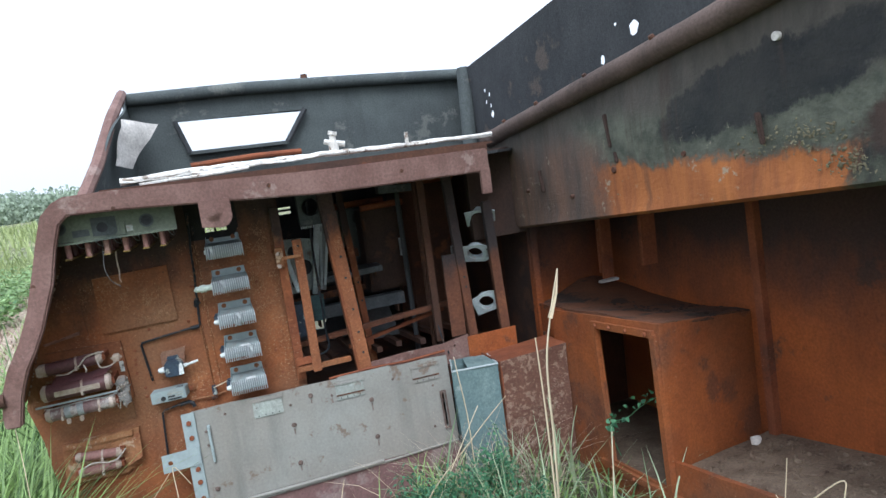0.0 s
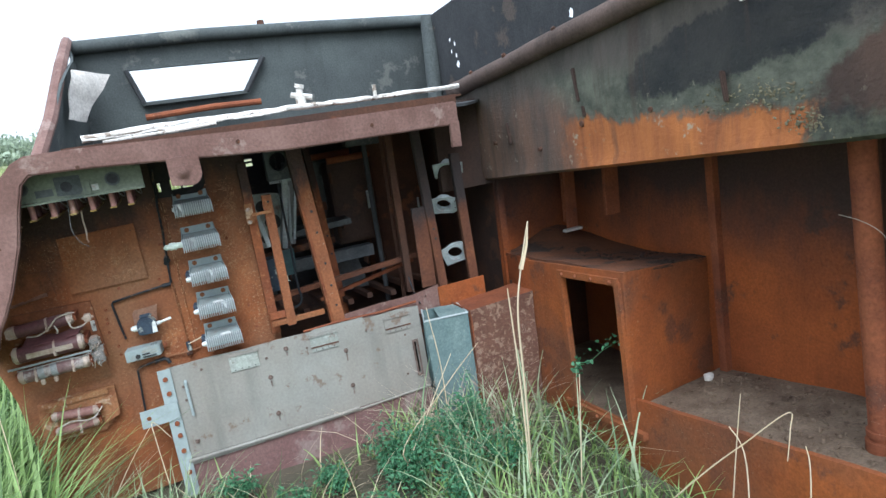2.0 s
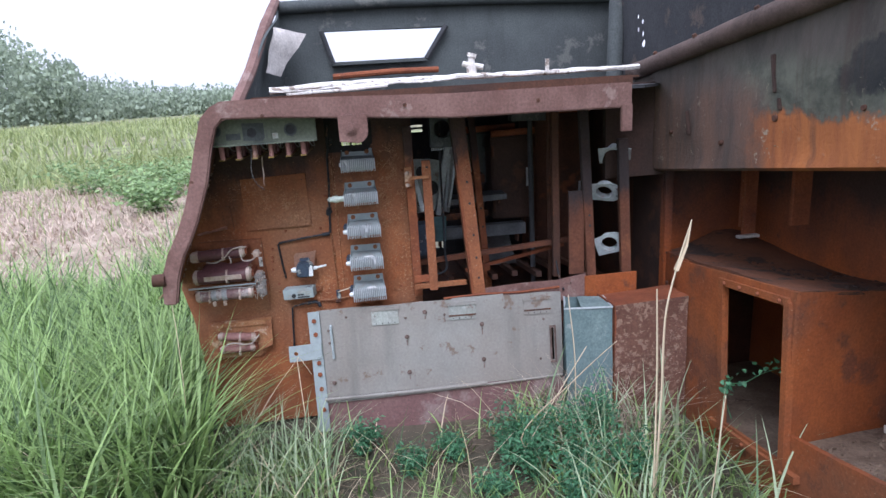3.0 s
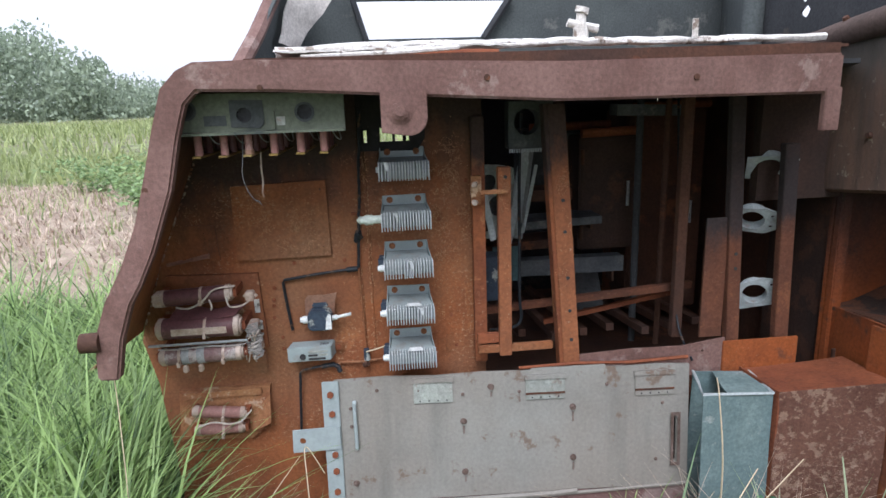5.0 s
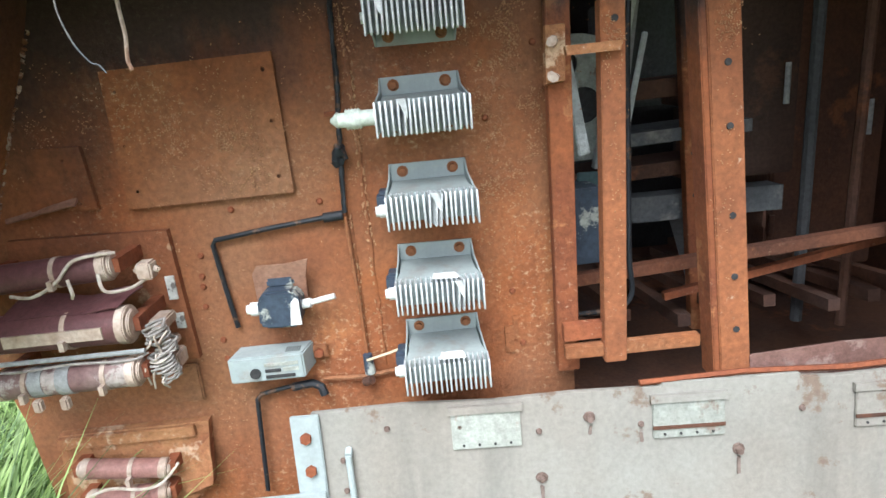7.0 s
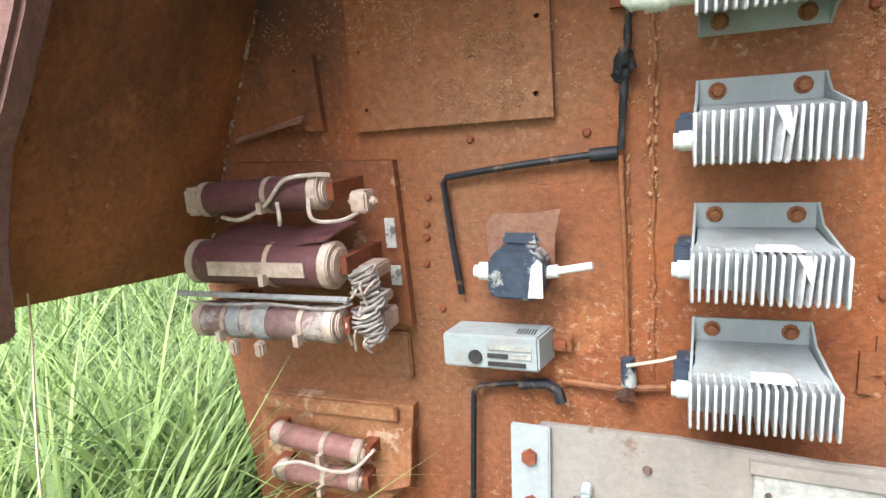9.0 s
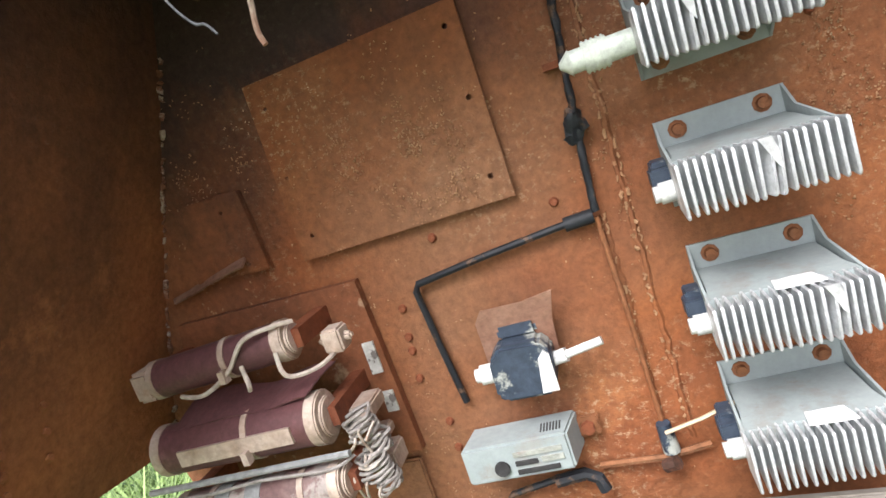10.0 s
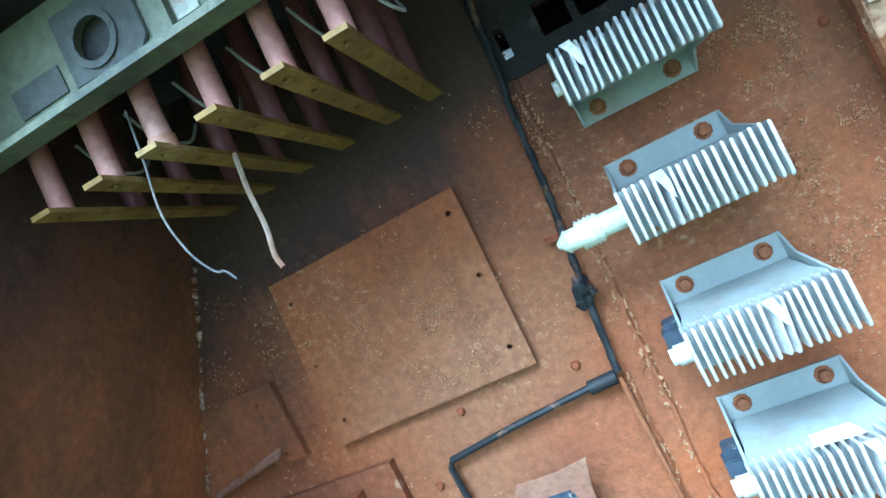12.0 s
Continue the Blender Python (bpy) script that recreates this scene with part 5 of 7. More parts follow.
rk = random.Random(5)
wires(R2, [coil(-0.488, -0.115, 0.805, 0.019, 5, 0.034, rk), coil(-0.478, -0.11, 0.775, 0.018, 4, 0.026, rk)], 0.0024, WIRE_GREY)
wires(R3, [coil(-0.486, -0.118, 0.752, 0.020, 5, 0.034, rk), coil(-0.478, -0.112, 0.726, 0.016, 4, 0.022, rk)], 0.0024, WIRE_GREY)
loose = []
for k in range(9):
    x, z = -0.50 + rk.uniform(-0.01, 0.03), rk.uniform(0.725, 0.82)
    loose.append([(x, -0.10, z), (x + rk.uniform(-0.01, 0.02), -0.135, z + rk.uniform(-0.02, 0.02)), (x + rk.uniform(-0.02, 0.03), -0.12, z + rk.uniform(-0.035, 0.03))])
wires(R3, loose, 0.0018)
# torn wrapper above the large tube, and bands on the silvered one
bm = fine_sheet(bmesh.new(), (-0.73, -0.135, 0.862), (-0.53, -0.135, 0.860), (-0.715, -0.075, 0.876), (-0.505, -0.085, 0.880), 14, 4, 0.002, 0.012, 16)
part("torn_wrapper", bm, MAROON, R2, "torn maroon wrapper")
for x in (-0.685, -0.64):
    part("band", cyls(((x - 0.011, -0.13, 0.7425), (x + 0.011, -0.13, 0.743), 0.0272), n=20), BOARD, R3, "grey metal band")
    part("lug", boxes((x - 0.007, x + 0.007, -0.165, -0.15, 0.700, 0.722)), CERAMIC, R3, bevel=0.003)
part("bare_wire", sweep(bmesh.new(), curve_pts([(-0.76, -0.15, 0.775), (-0.70, -0.152, 0.772), (-0.62, -0.15, 0.776), (-0.53, -0.145, 0.770), (-0.50, -0.13, 0.775)]), 0.0022, 6), WIRE_GREY, R3)
part("square_cap", boxes((-0.768, -0.738, -0.125, -0.075, 0.897, 0.938)), CERAMIC, R1, "square white ceramic end", bevel=0.005)
for q in ((-0.505, -0.47, -0.095, -0.05, 0.72, 0.75), (-0.50, -0.475, -0.10, -0.05, 0.76, 0.775), (-0.505, -0.475, -0.10, -0.05, 0.80, 0.82)):
    part("terminal_block", boxes(q), CERAMIC, R3, bevel=0.003)
R4 = resistor((-0.70, -0.055, 0.515), (-0.57, -0.05, 0.498), 0.019, MAROON_PALE, "faded small tubular resistor", rings=1)
R5 = resistor((-0.70, -0.055, 0.448), (-0.58, -0.05, 0.445), 0.018, MAROON_PALE, "faded small tubular resistor with a curled lead", rings=1)
wires(R5, [[(-0.71, -0.08, 0.45), (-0.695, -0.095, 0.478), (-0.65, -0.09, 0.49), (-0.60, -0.08, 0.475), (-0.565, -0.07, 0.478), (-0.535, -0.05, 0.505)]])
random.seed(3)
label_mat = weathered("small_label", (0.62, 0.62, 0.58), (0.5, 0.5, 0.46), patch=(0.15, 0.13, 0.12), scale=60, patch_scale=60, patch_at=0.52, streak=False)
for x, z, h in ((-0.487, 0.85, 0.045), (-0.484, 0.785, 0.03)):
    TAG = thing("small_label", (x, -0.01, z), "tiny worn maker's label on the bulkhead", "label")
    part("sheet", boxes((x - 0.008, x + 0.008, -0.0205, -0.0165, z - h / 2, z + h / 2)), label_mat, TAG)

# pressure switch with its bracket
SW = thing("pressure_switch", (-0.28, 0, 0.81), "dark blue pressure switch with peeling paint and a white stem", "switch")
bm = plate(bmesh.new(), [(-0.338, 0.80), (-0.245, 0.80), (-0.240, 0.85), (-0.230, 0.886), (-0.27, 0.880), (-0.322, 0.881), (-0.333, 0.866)], [], (0, -0.012, 0), (1, 0, 0), (0, 0, 1), 0.004)
for q in bm.verts:
    q.co.y -= max(0, q.co.z - 0.80) * 0.32
part("bracket", bm, TANBRACKET, SW, "bent rusty bracket")
bm = bmesh.new()
prof = [(-0.328, 0.776), (-0.318, 0.768), (-0.26, 0.766), (-0.252, 0.778), (-0.250, 0.82), (-0.262, 0.835), (-0.31, 0.838), (-0.326, 0.822)]
part("body", plate(bm, prof, [], (0, -0.015, 0), (1, 0, 0), (0, 0, 1), 0.05), NAVY, SW, bevel=0.004)
part("yoke", boxes((-0.312, -0.262, -0.035, -0.015, 0.835, 0.857)), NAVY, SW, bevel=0.004)
part("face", plate(bmesh.new(), [(-0.272, 0.772), (-0.252, 0.772), (-0.252, 0.818), (-0.258, 0.824), (-0.266, 0.815)], [], (0, -0.064, 0), (1, 0, 0), (0, 0, 1), 0.004), WHITEPLASTIC, SW, "white chipped face")
part("nub", cyls(((-0.328, -0.04, 0.80), (-0.345, -0.04, 0.80), 0.013), ((-0.345, -0.04, 0.80), (-0.352, -0.04, 0.80), 0.009), n=10), WHITEPLASTIC, SW)
part("stem", cyls(((-0.252, -0.04, 0.80), (-0.235, -0.042, 0.803), 0.009), ((-0.235, -0.042, 0.803), (-0.19, -0.046, 0.812), 0.0055), n=10), WHITEPLASTIC, SW, "white stem")
for x in (-0.322, -0.262):
    part("bolt", cyls(((x, -0.015, 0.862), (x, -0.024, 0.862), 0.008), n=6), RUST_RED, SW)

# small grey terminal box
TB = thing("terminal_box", (-0.33, 0, 0.69), "small grey metal terminal box with a worn label", "box")
bm = plate(bmesh.new(), rect(-0.40, -0.262, -0.062, -0.006), [], (0, 0, 0.664), (1, 0, 0), (0, 1, 0), 0.05)
for q in bm.verts:
    if q.co.y > -0.03:
        q.co.x += 0.012 * (1 if q.co.x > -0.33 else 0.8)
part("case", bm, BLUEGREY, TB, bevel=0.003)
part("cable_hole", cyls(((-0.352, -0.0615, 0.682), (-0.352, -0.066, 0.682), 0.010), n=12), INK, TB)
for i, (a, b, c, d) in enumerate(((-0.334, -0.272, 0.694, 0.70), (-0.334, -0.305, 0.682, 0.688), (-0.30, -0.272, 0.682, 0.689), (-0.334, -0.28, 0.67, 0.676))):
    part("label_line", boxes((a, b, -0.0642, -0.0618, c, d)), INK if i % 2 else FADED_LABEL, TB)
part("tab", boxes((-0.262, -0.225, -0.014, -0.008, 0.676, 0.705)), RUST, TB, bevel=0.002)
part("tab_bolt", cyls(((-0.24, -0.014, 0.69), (-0.24, -0.022, 0.69), 0.009), n=6), RUST_RED, TB)
for k in range(7):
    part("vent_slot", boxes((-0.295 + 0.004 * k, -0.293 + 0.004 * k, -0.05, -0.03, 0.7138, 0.7148)), INK, TB)

# cables on the bulkhead
CB = thing("black_cable", (-0.155, 0, 1.4), "tar-black cable run clipped to the bulkhead", "cable")
pts = [(-0.150 + 0.07 * (0.39 - 0.05 * k) + random.uniform(-0.0015, 0.0015), -0.014 + random.uniform(-0.002, 0.002), 1.45 - 0.05 * k) for k in range(10)] + [(-0.156, -0.014, 0.957)]
part("drop", dented(sweep(bmesh.new(), curve_pts(pts, 8), 0.0046, 8), 0.0022, 90), BLACK, CB)
part("drop", sweep(bmesh.new(), [(-0.172, -0.014, 0.952), (-0.20, -0.014, 0.951), (-0.30, -0.013, 0.941), (-0.395, -0.013, 0.929), (-0.40, -0.013, 0.92), (-0.393, -0.013, 0.84), (-0.384, -0.012, 0.757)], 0.0047, 8), BLACK, CB)
part("sleeve", cyls(((-0.16, -0.014, 0.953), (-0.195, -0.014, 0.951), 0.009), n=10), BLACK, CB)
bm = bmesh.new()
bmesh.ops.create_icosphere(bm, subdivisions=4, radius=0.015, matrix=Matrix.Translation((-0.152, -0.016, 1.06)) @ Matrix.Diagonal((0.9, 0.9, 1.5, 1)))
part("tar_lump", dented(dented(bm, 0.012, 55), 0.005, 140), BLACK, CB)
part("clip", boxes((-0.168, -0.135, -0.016, -0.002, 1.128, 1.136)), RUST_RED, CB)
CB2 = thing("black_cable", (-0.37, 0, 0.6), "bent black cable with a taped end beside the panel", "cable")
part("run", sweep(bmesh.new(), [(-0.255, -0.02, 0.628), (-0.30, -0.02, 0.628), (-0.362, -0.02, 0.617), (-0.372, -0.02, 0.606), (-0.376, -0.02, 0.55), (-0.386, -0.02, 0.40)], 0.0046, 8), BLACK, CB2)
part("taped_end", sweep(bmesh.new(), [(-0.30, -0.022, 0.626), (-0.26, -0.022, 0.63), (-0.245, -0.024, 0.622), (-0.24, -0.026, 0.605)], 0.0085, 8), BLACK, CB2)
RP = thing("conduit", (-0.15, 0, 0.64), "thin rusted conduit ending in a cut fitting", "pipe")
part("tube", sweep(bmesh.new(), [(-0.157, -0.012, 0.95), (-0.152, -0.012, 0.80), (-0.15, -0.006, 0.665)], 0.0032, 8), RUST, RP)
part("fitting", cyls(((-0.15, -0.014, 0.675), (-0.148, -0.014, 0.635), 0.009, 0.011), n=10), NAVY, RP)
part("cross_tube", sweep(bmesh.new(), [(-0.24, -0.012, 0.632), (-0.16, -0.016, 0.63), (-0.10, -0.012, 0.635)], 0.0045, 6), RUST, RP)
part("stub", cyls(((-0.16, -0.02, 0.62), (-0.145, -0.03, 0.628), 0.009), n=8), RUST_DARK, RP)
TW = thing("twig", (-0.12, -0.03, 0.67), "dry twig stuck behind a heat sink", "twig")
part("stem", sweep(bmesh.new(), [(-0.15, -0.03, 0.67), (-0.105, -0.035, 0.683), (-0.06, -0.04, 0.70)], 0.0028, 5), STRAW, TW)

# lock clamp left over on the edge of the bulkhead
CL = thing("hinge_clamp", (0.21, -0.05, 1.2), "corroded flaking hinge clamp on the bulkhead edge", "clamp")
part("plate", dented(boxes((0.205, 0.235, -0.075, -0.06, 1.15, 1.24), (0.225, 0.31, -0.135, -0.123, 1.19, 1.204)), 0.006, 50), PEELORANGE, CL)
for z in (1.215, 1.16):
    part("bolt", dented(cyls(((0.22, -0.07, z), (0.215, -0.086, z), 0.009), n=8), 0.004, 70), CERAMIC, CL)

# ---------------------------------------------------------------- hinged grey panel in front
SPOT = weathered("worn_stud", (0.17, 0.125, 0.105), (0.10, 0.065, 0.05), scale=40, streak=False)
TAGPAINT = weathered("tag_paint", (0.30, 0.32, 0.285), (0.24, 0.245, 0.215), patch=(0.19, 0.14, 0.11), scale=12, patch_scale=10, rough=0.6, streak=False)
FADED_STUD = weathered("stain_under_stud", (0.21, 0.165, 0.14), (0.16, 0.12, 0.10), scale=30, streak=False)
PM = Matrix.Translation((0.003, 0.05, -0.042)) @ Matrix.Scale(1.03, 4) @ Matrix.Translation((-0.29, -0.135, 0)) @ Matrix.Rotation(radians(-3.6), 4, "Z") @ Matrix.Rotation(radians(-6.0), 4, "X") @ Matrix.Translation((0, -0.065, 0))
PN = thing("hinged_panel", label="dented light grey steel panel, faded labels, pink lower half", category="panel", m=PM)


bm = plate(bmesh.new(), [(0.035, 0.21), (1.165, 0.22), (1.167, 0.624), (1.06, 0.629), (0.955, 0.625), (0.9, 0.628), (0.895, 0.636), (0.78, 0.633), (0.66, 0.636), (0.655, 0.627), (0.5, 0.629), (0.36, 0.624), (0.2, 0.629), (0.035, 0.624)], [[(1.112, 0.3), (1.126, 0.3), (1.126, 0.46), (1.112, 0.46)]], (0, 0, 0), (1, 0, 0), (0, 0, 1), -0.012)
part("upper_sheet", bm, GREYPAINT, PN, local=True, bevel=0.002)
part("lower_sheet", fine_sheet(bmesh.new(), (0.05, 0.004, -0.06), (1.165, 0.004, -0.05), (0.05, 0.004, 0.215), (1.165, 0.004, 0.215), 16, 6, 0.01, 0.006, 4), PINKPAINT, PN, "faded pink primer sheet", local=True)
bm = sweep(bmesh.new(), [(0.04, -0.008, 0.205), (0.4, -0.010, 0.208), (0.72, -0.012, 0.215), (0.80, -0.006, 0.218)], 0.009, 6)
part("seam_lip", bm, GREYPAINT, PN, local=True)
part("seam_lip", sweep(bmesh.new(), [(0.05, 0.0, 0.188), (0.6, -0.002, 0.200), (1.16, -0.002, 0.222)], 0.006, 6), GREYPAINT, PN, local=True)
STR = part("hinge_strap", boxes((-0.0, 0.052, -0.010, -0.002, 0.05, 0.624)), LIGHTSTRAP, PN, "pale blue hinge strap", local=True, bevel=0.002)
part("latch_arm", plate(bmesh.new(), [(-0.10, 0.40), (0.05, 0.405), (0.05, 0.48), (-0.098, 0.474)], [circle(-0.068, 0.438, 0.010, 12)], (0, -0.012, 0), (1, 0, 0), (0, 0, 1), 0.006), LIGHTSTRAP, PN, "pale blue latch arm", local=True, bevel=0.001)
for x, z in ((0.026, 0.583), (0.028, 0.52), (0.03, 0.385), (0.03, 0.33), (0.03, 0.26), (0.032, 0.16)):
    part("bolt", cyls(((x, -0.010, z), (x, -0.018, z), 0.0105), n=6), RUST_RED, STR, "rusty bolt", local=True)
for x, z, big in ((0.085, 0.53, 0), (0.44, 0.47, 1), (0.79, 0.50, 1), (0.44, 0.30, 1), (0.79, 0.33, 1), (0.085, 0.47, 0), (0.09, 0.28, 1), (1.08, 0.50, 0), (1.06, 0.31, 0), (0.17, 0.585, 0), (0.30, 0.58, 0), (0.53, 0.58, 1), (0.44, 0.56, 0), (0.62, 0.56, 0), (0.9, 0.57, 0)):
    if big:
        clip = cyls(((x, -0.001, z), (x, -0.004, z), 0.011, 0.010), ((x, -0.004, z), (x, -0.013, z), 0.0065, 0.005), n=9)
        part("spot_clip", dented(clip, 0.002, 80), SPOT, PN, "worn stud", local=True)
    else:
        part("spot_rivet", cyls(((x, -0.001, z), (x, -0.006, z), 0.006, 0.004), n=8), SPOT, PN, local=True)
for x0, x1, z0, z1, mat in ((0.285, 0.408, 0.537, 0.605, FADED_LABEL), (0.64, 0.765, 0.532, 0.60, TAGPAINT), (0.99, 1.115, 0.528, 0.596, GREYPAINT)):
    lb = part("label_plate", boxes((x0, x1, -0.006, -0.001, z0, z1)), mat, PN, "small faded label plate", local=True, bevel=0.0015)
    part("label_hood", boxes((x0 - 0.004, x1 + 0.004, -0.010, -0.001, z1, z1 + 0.014)), GREYPAINT, lb, local=True)
    for k in range(4):
        part("label_hole", cyls(((x0 + 0.02 + 0.028 * k, -0.005, z0 + 0.008), (x0 + 0.02 + 0.028 * k, -0.0075, z0 + 0.008), 0.0026), n=6), INK, lb, local=True)
    if mat is not FADED_LABEL:
        part("label_edge", boxes((x0, x1, -0.0085, -0.005, z0 + 0.018, z0 + 0.024)), RUST_DARK, lb, local=True)
part("torn_edge", dented(sweep(bmesh.new(), [(0.62, 0.006, 0.634), (0.8, 0.008, 0.640), (0.98, 0.006, 0.636), (1.165, 0.010, 0.645)], 0.006, 5), 0.004, 25), RUST_RED, PN, "torn rusty edge", local=True)
part("slot_rim", plate(bmesh.new(), rect(1.104, 1.134, 0.29, 0.47), [rect(1.1125, 1.1255, 0.301, 0.459)], (0, -0.0122, 0), (1, 0, 0), (0, 0, 1), 0.002), SPOT, PN, local=True)
for x, z, h in ((0.44, 0.455, 0.045), (0.79, 0.485, 0.06), (0.44, 0.285, 0.035), (0.79, 0.315, 0.05), (0.53, 0.565, 0.03), (0.62, 0.545, 0.035)):
    part("stud_tail", dented(boxes((x - 0.0028, x + 0.0028, -0.0045, -0.001, z - h * 0.55, z)), 0.003, 60), FADED_STUD, PN, local=True, bevel=0.001)
part("handle_rod", cyls(((0.100, -0.012, 0.40), (0.098, -0.014, 0.545), 0.006), ((0.098, -0.014, 0.545), (0.098, -0.001, 0.552), 0.007), n=8), LIGHTSTRAP, PN, local=True)

# teal locker and the rusty box beside it
BX = thing("teal_locker", (0.95, -0.3, 0), "faded teal sheet-metal locker with an open side", "locker")
part("front", fine_sheet(bmesh.new(), (0.885, -0.325, 0.0), (1.10, -0.325, 0.0), (0.868, -0.32, 0.572), (1.10, -0.315, 0.555), 5, 8, 0.004, 0.008, 6), TEAL, BX)
part("right_side", fine_sheet(bmesh.new(), (1.10, -0.325, 0.0), (1.12, -0.15, 0.0), (1.10, -0.315, 0.555), (1.12, -0.15, 0.553), 3, 4, 0.004), TEAL, BX)
part("back", fine_sheet(bmesh.new(), (0.915, -0.15, 0.0), (1.12, -0.15, 0.0), (0.925, -0.15, 0.568), (1.12, -0.15, 0.553), 3, 4, 0.004), TEAL, BX)
part("top_edge", sweep(bmesh.new(), [(0.925, -0.15, 0.57), (0.90, -0.23, 0.572), (0.868, -0.32, 0.575), (1.10, -0.315, 0.558), (1.12, -0.15, 0.555)], 0.005, 5), FLANGE, BX)
part("lid", fine_sheet(bmesh.new(), (0.955, -0.318, 0.566), (1.098, -0.315, 0.557), (0.985, -0.16, 0.567), (1.115, -0.16, 0.556), 4, 4, 0.004, 0.008, 8), TEAL, BX)
RB = thing("rusty_locker", (1.2, -0.45, 0), "rusty locker with blistered peeling paint", "locker")
PEELRUST = weathered("blistered_paint", (0.16, 0.078, 0.052), (0.10, 0.046, 0.031), patch=(0.255, 0.165, 0.115), speck=(0.44, 0.34, 0.26), scale=4, patch_scale=34, patch_at=0.53, bump=1.0, speck_at=0.58)
g0, g1 = Vector((1.108, -0.33, 0)), Vector((1.432, -0.385, 0))
part("front", fine_sheet(bmesh.new(), g0, g1, g0 + Vector((0, 0, 0.568)), g1 + Vector((0, 0, 0.60)), 8, 10, 0.006, 0.01, 6), PEELRUST, RB)
part("top", fine_sheet(bmesh.new(), g0 + Vector((0, 0, 0.568)), g1 + Vector((0, 0, 0.60)), Vector((1.115, -0.13, 0.555)), Vector((1.47, -0.13, 0.57)), 6, 6, 0.006, 0.006, 6), RUST_RED, RB)
part("end", fine_sheet(bmesh.new(), Vector((1.10, -0.1, 0)), g0, Vector((1.10, -0.1, 0.56)), g0 + Vector((0, 0, 0.568)), 3, 5, 0.006), RUST_RED, RB)

# ---------------------------------------------------------------- resistor rack under the deck
RK = thing("resistor_rack", (-0.37, -0.3, 1.43), "pale green rack of hanging maroon resistors on yellow bars", "rack")
bm = plate(bmesh.new(), [(-0.60, 1.415), (-0.15, 1.405), (-0.15, 1.50), (-0.60, 1.51)], [circle(-0.40, 1.452, 0.022, 14), circle(-0.25, 1.455, 0.02, 14), circle(-0.54, 1.467, 0.02, 14)], (0, -0.315, 0), (1, 0, 0), (0, 0, 1), -0.006)
CH = part("channel", bm, GREENPAINT, RK)
part("channel_lip", boxes((-0.60, -0.15, -0.335, -0.308, 1.405, 1.412)), GREENPAINT, CH)
part("stiffener", boxes((-0.345, -0.325, -0.324, -0.314, 1.415, 1.46)), GREENPAINT, CH)
part("socket_plate", plate(bmesh.new(), [(-0.435, 1.423), (-0.362, 1.419), (-0.352, 1.43), (-0.352, 1.488), (-0.435, 1.490)], [circle(-0.40, 1.452, 0.022, 14)], (0, -0.3155, 0), (1, 0, 0), (0, 0, 1), 0.003), SOOT_GREEN, CH, "sooty plate round the socket", bevel=0.001)
part("tag", boxes((-0.322, -0.300, -0.3175, -0.3155, 1.424, 1.446)), FADED_LABEL, CH, "pale tag")
part("scorched_plate", dented(boxes((-0.50, -0.445, -0.3172, -0.3155, 1.428, 1.452)), 0.002, 60), SOOT_GREEN, CH)
for xc, zc in ((-0.40, 1.452), (-0.25, 1.455), (-0.54, 1.467)):
    ring = plate(bmesh.new(), circle(xc, zc, 0.025, 18), [circle(xc, zc, 0.019, 14)], (0, -0.3187, 0), (1, 0, 0), (0, 0, 1), 0.002)
    part("grommet", ring, SOOT_GREEN, CH, "sooty rubber grommet")
part("channel_back", boxes((-0.60, -0.15, -0.306, -0.301, 1.414, 1.505)), SOOT, CH)
for x in (-0.53, -0.465, -0.403, -0.338, -0.27, -0.21):
    bar = part("bar", plate(bmesh.new(), rect(x - 0.011, x + 0.011, -0.312, -0.02), [circle(x, y, 0.004, 8) for y in (-0.29, -0.24, -0.19, -0.14, -0.09)], (0, 0, 1.348), (1, 0, 0), (0, 1, 0), 0.005), YELLOW, RK, "perforated yellow bar")
    for y, r in ((-0.285, 0.0105), (-0.19, 0.011), (-0.09, 0.011)):
        part("resistor_tube", cyls(((x, y, 1.353), (x, y, 1.50), r), n=12), MAROON_PALE if y < -0.25 else MAROON, RK)
        part("tube_foot", cyls(((x, y, 1.3455), (x, y, 1.361), 0.0045, 0.005), n=10), YELLOW, bar)
    wires(RK, [[(x + 0.012, -0.25, 1.42), (x + 0.03, -0.24, 1.385), (x + 0.04, -0.21, 1.38), (x + 0.03, -0.17, 1.41)]], 0.0018, BOARD, "thin_lead")
part("cap", cyls(((-0.403, -0.285, 1.350), (-0.403, -0.285, 1.364), 0.0125), n=12), CERAMIC, RK)
wires(RK, [[(-0.414, -0.30, 1.395), (-0.418, -0.30, 1.35), (-0.424, -0.30, 1.30), (-0.415, -0.30, 1.26), (-0.40, -0.30, 1.235), (-0.39, -0.30, 1.23), (-0.383, -0.30, 1.220)]], 0.0011, BOARD_SOOT, "hanging_wire")
wires(RK, [[(-0.391, -0.20, 1.35), (-0.394, -0.20, 1.31), (-0.393, -0.20, 1.27), (-0.397, -0.20, 1.24), (-0.394, -0.20, 1.225)]], 0.003, CERAMIC, "frayed_cord")

# ---------------------------------------------------------------- wreckage inside the equipment room
def slab(name, label, m, size, mat, cat="board", bev=0.002):
    t = thing(name, label=label, category=cat, m=m)
    part("sheet", boxes((-size[0] / 2, size[0] / 2, -size[1] / 2, size[1] / 2, -size[2] / 2, size[2] / 2)), mat, t, local=True, bevel=bev)
    return t


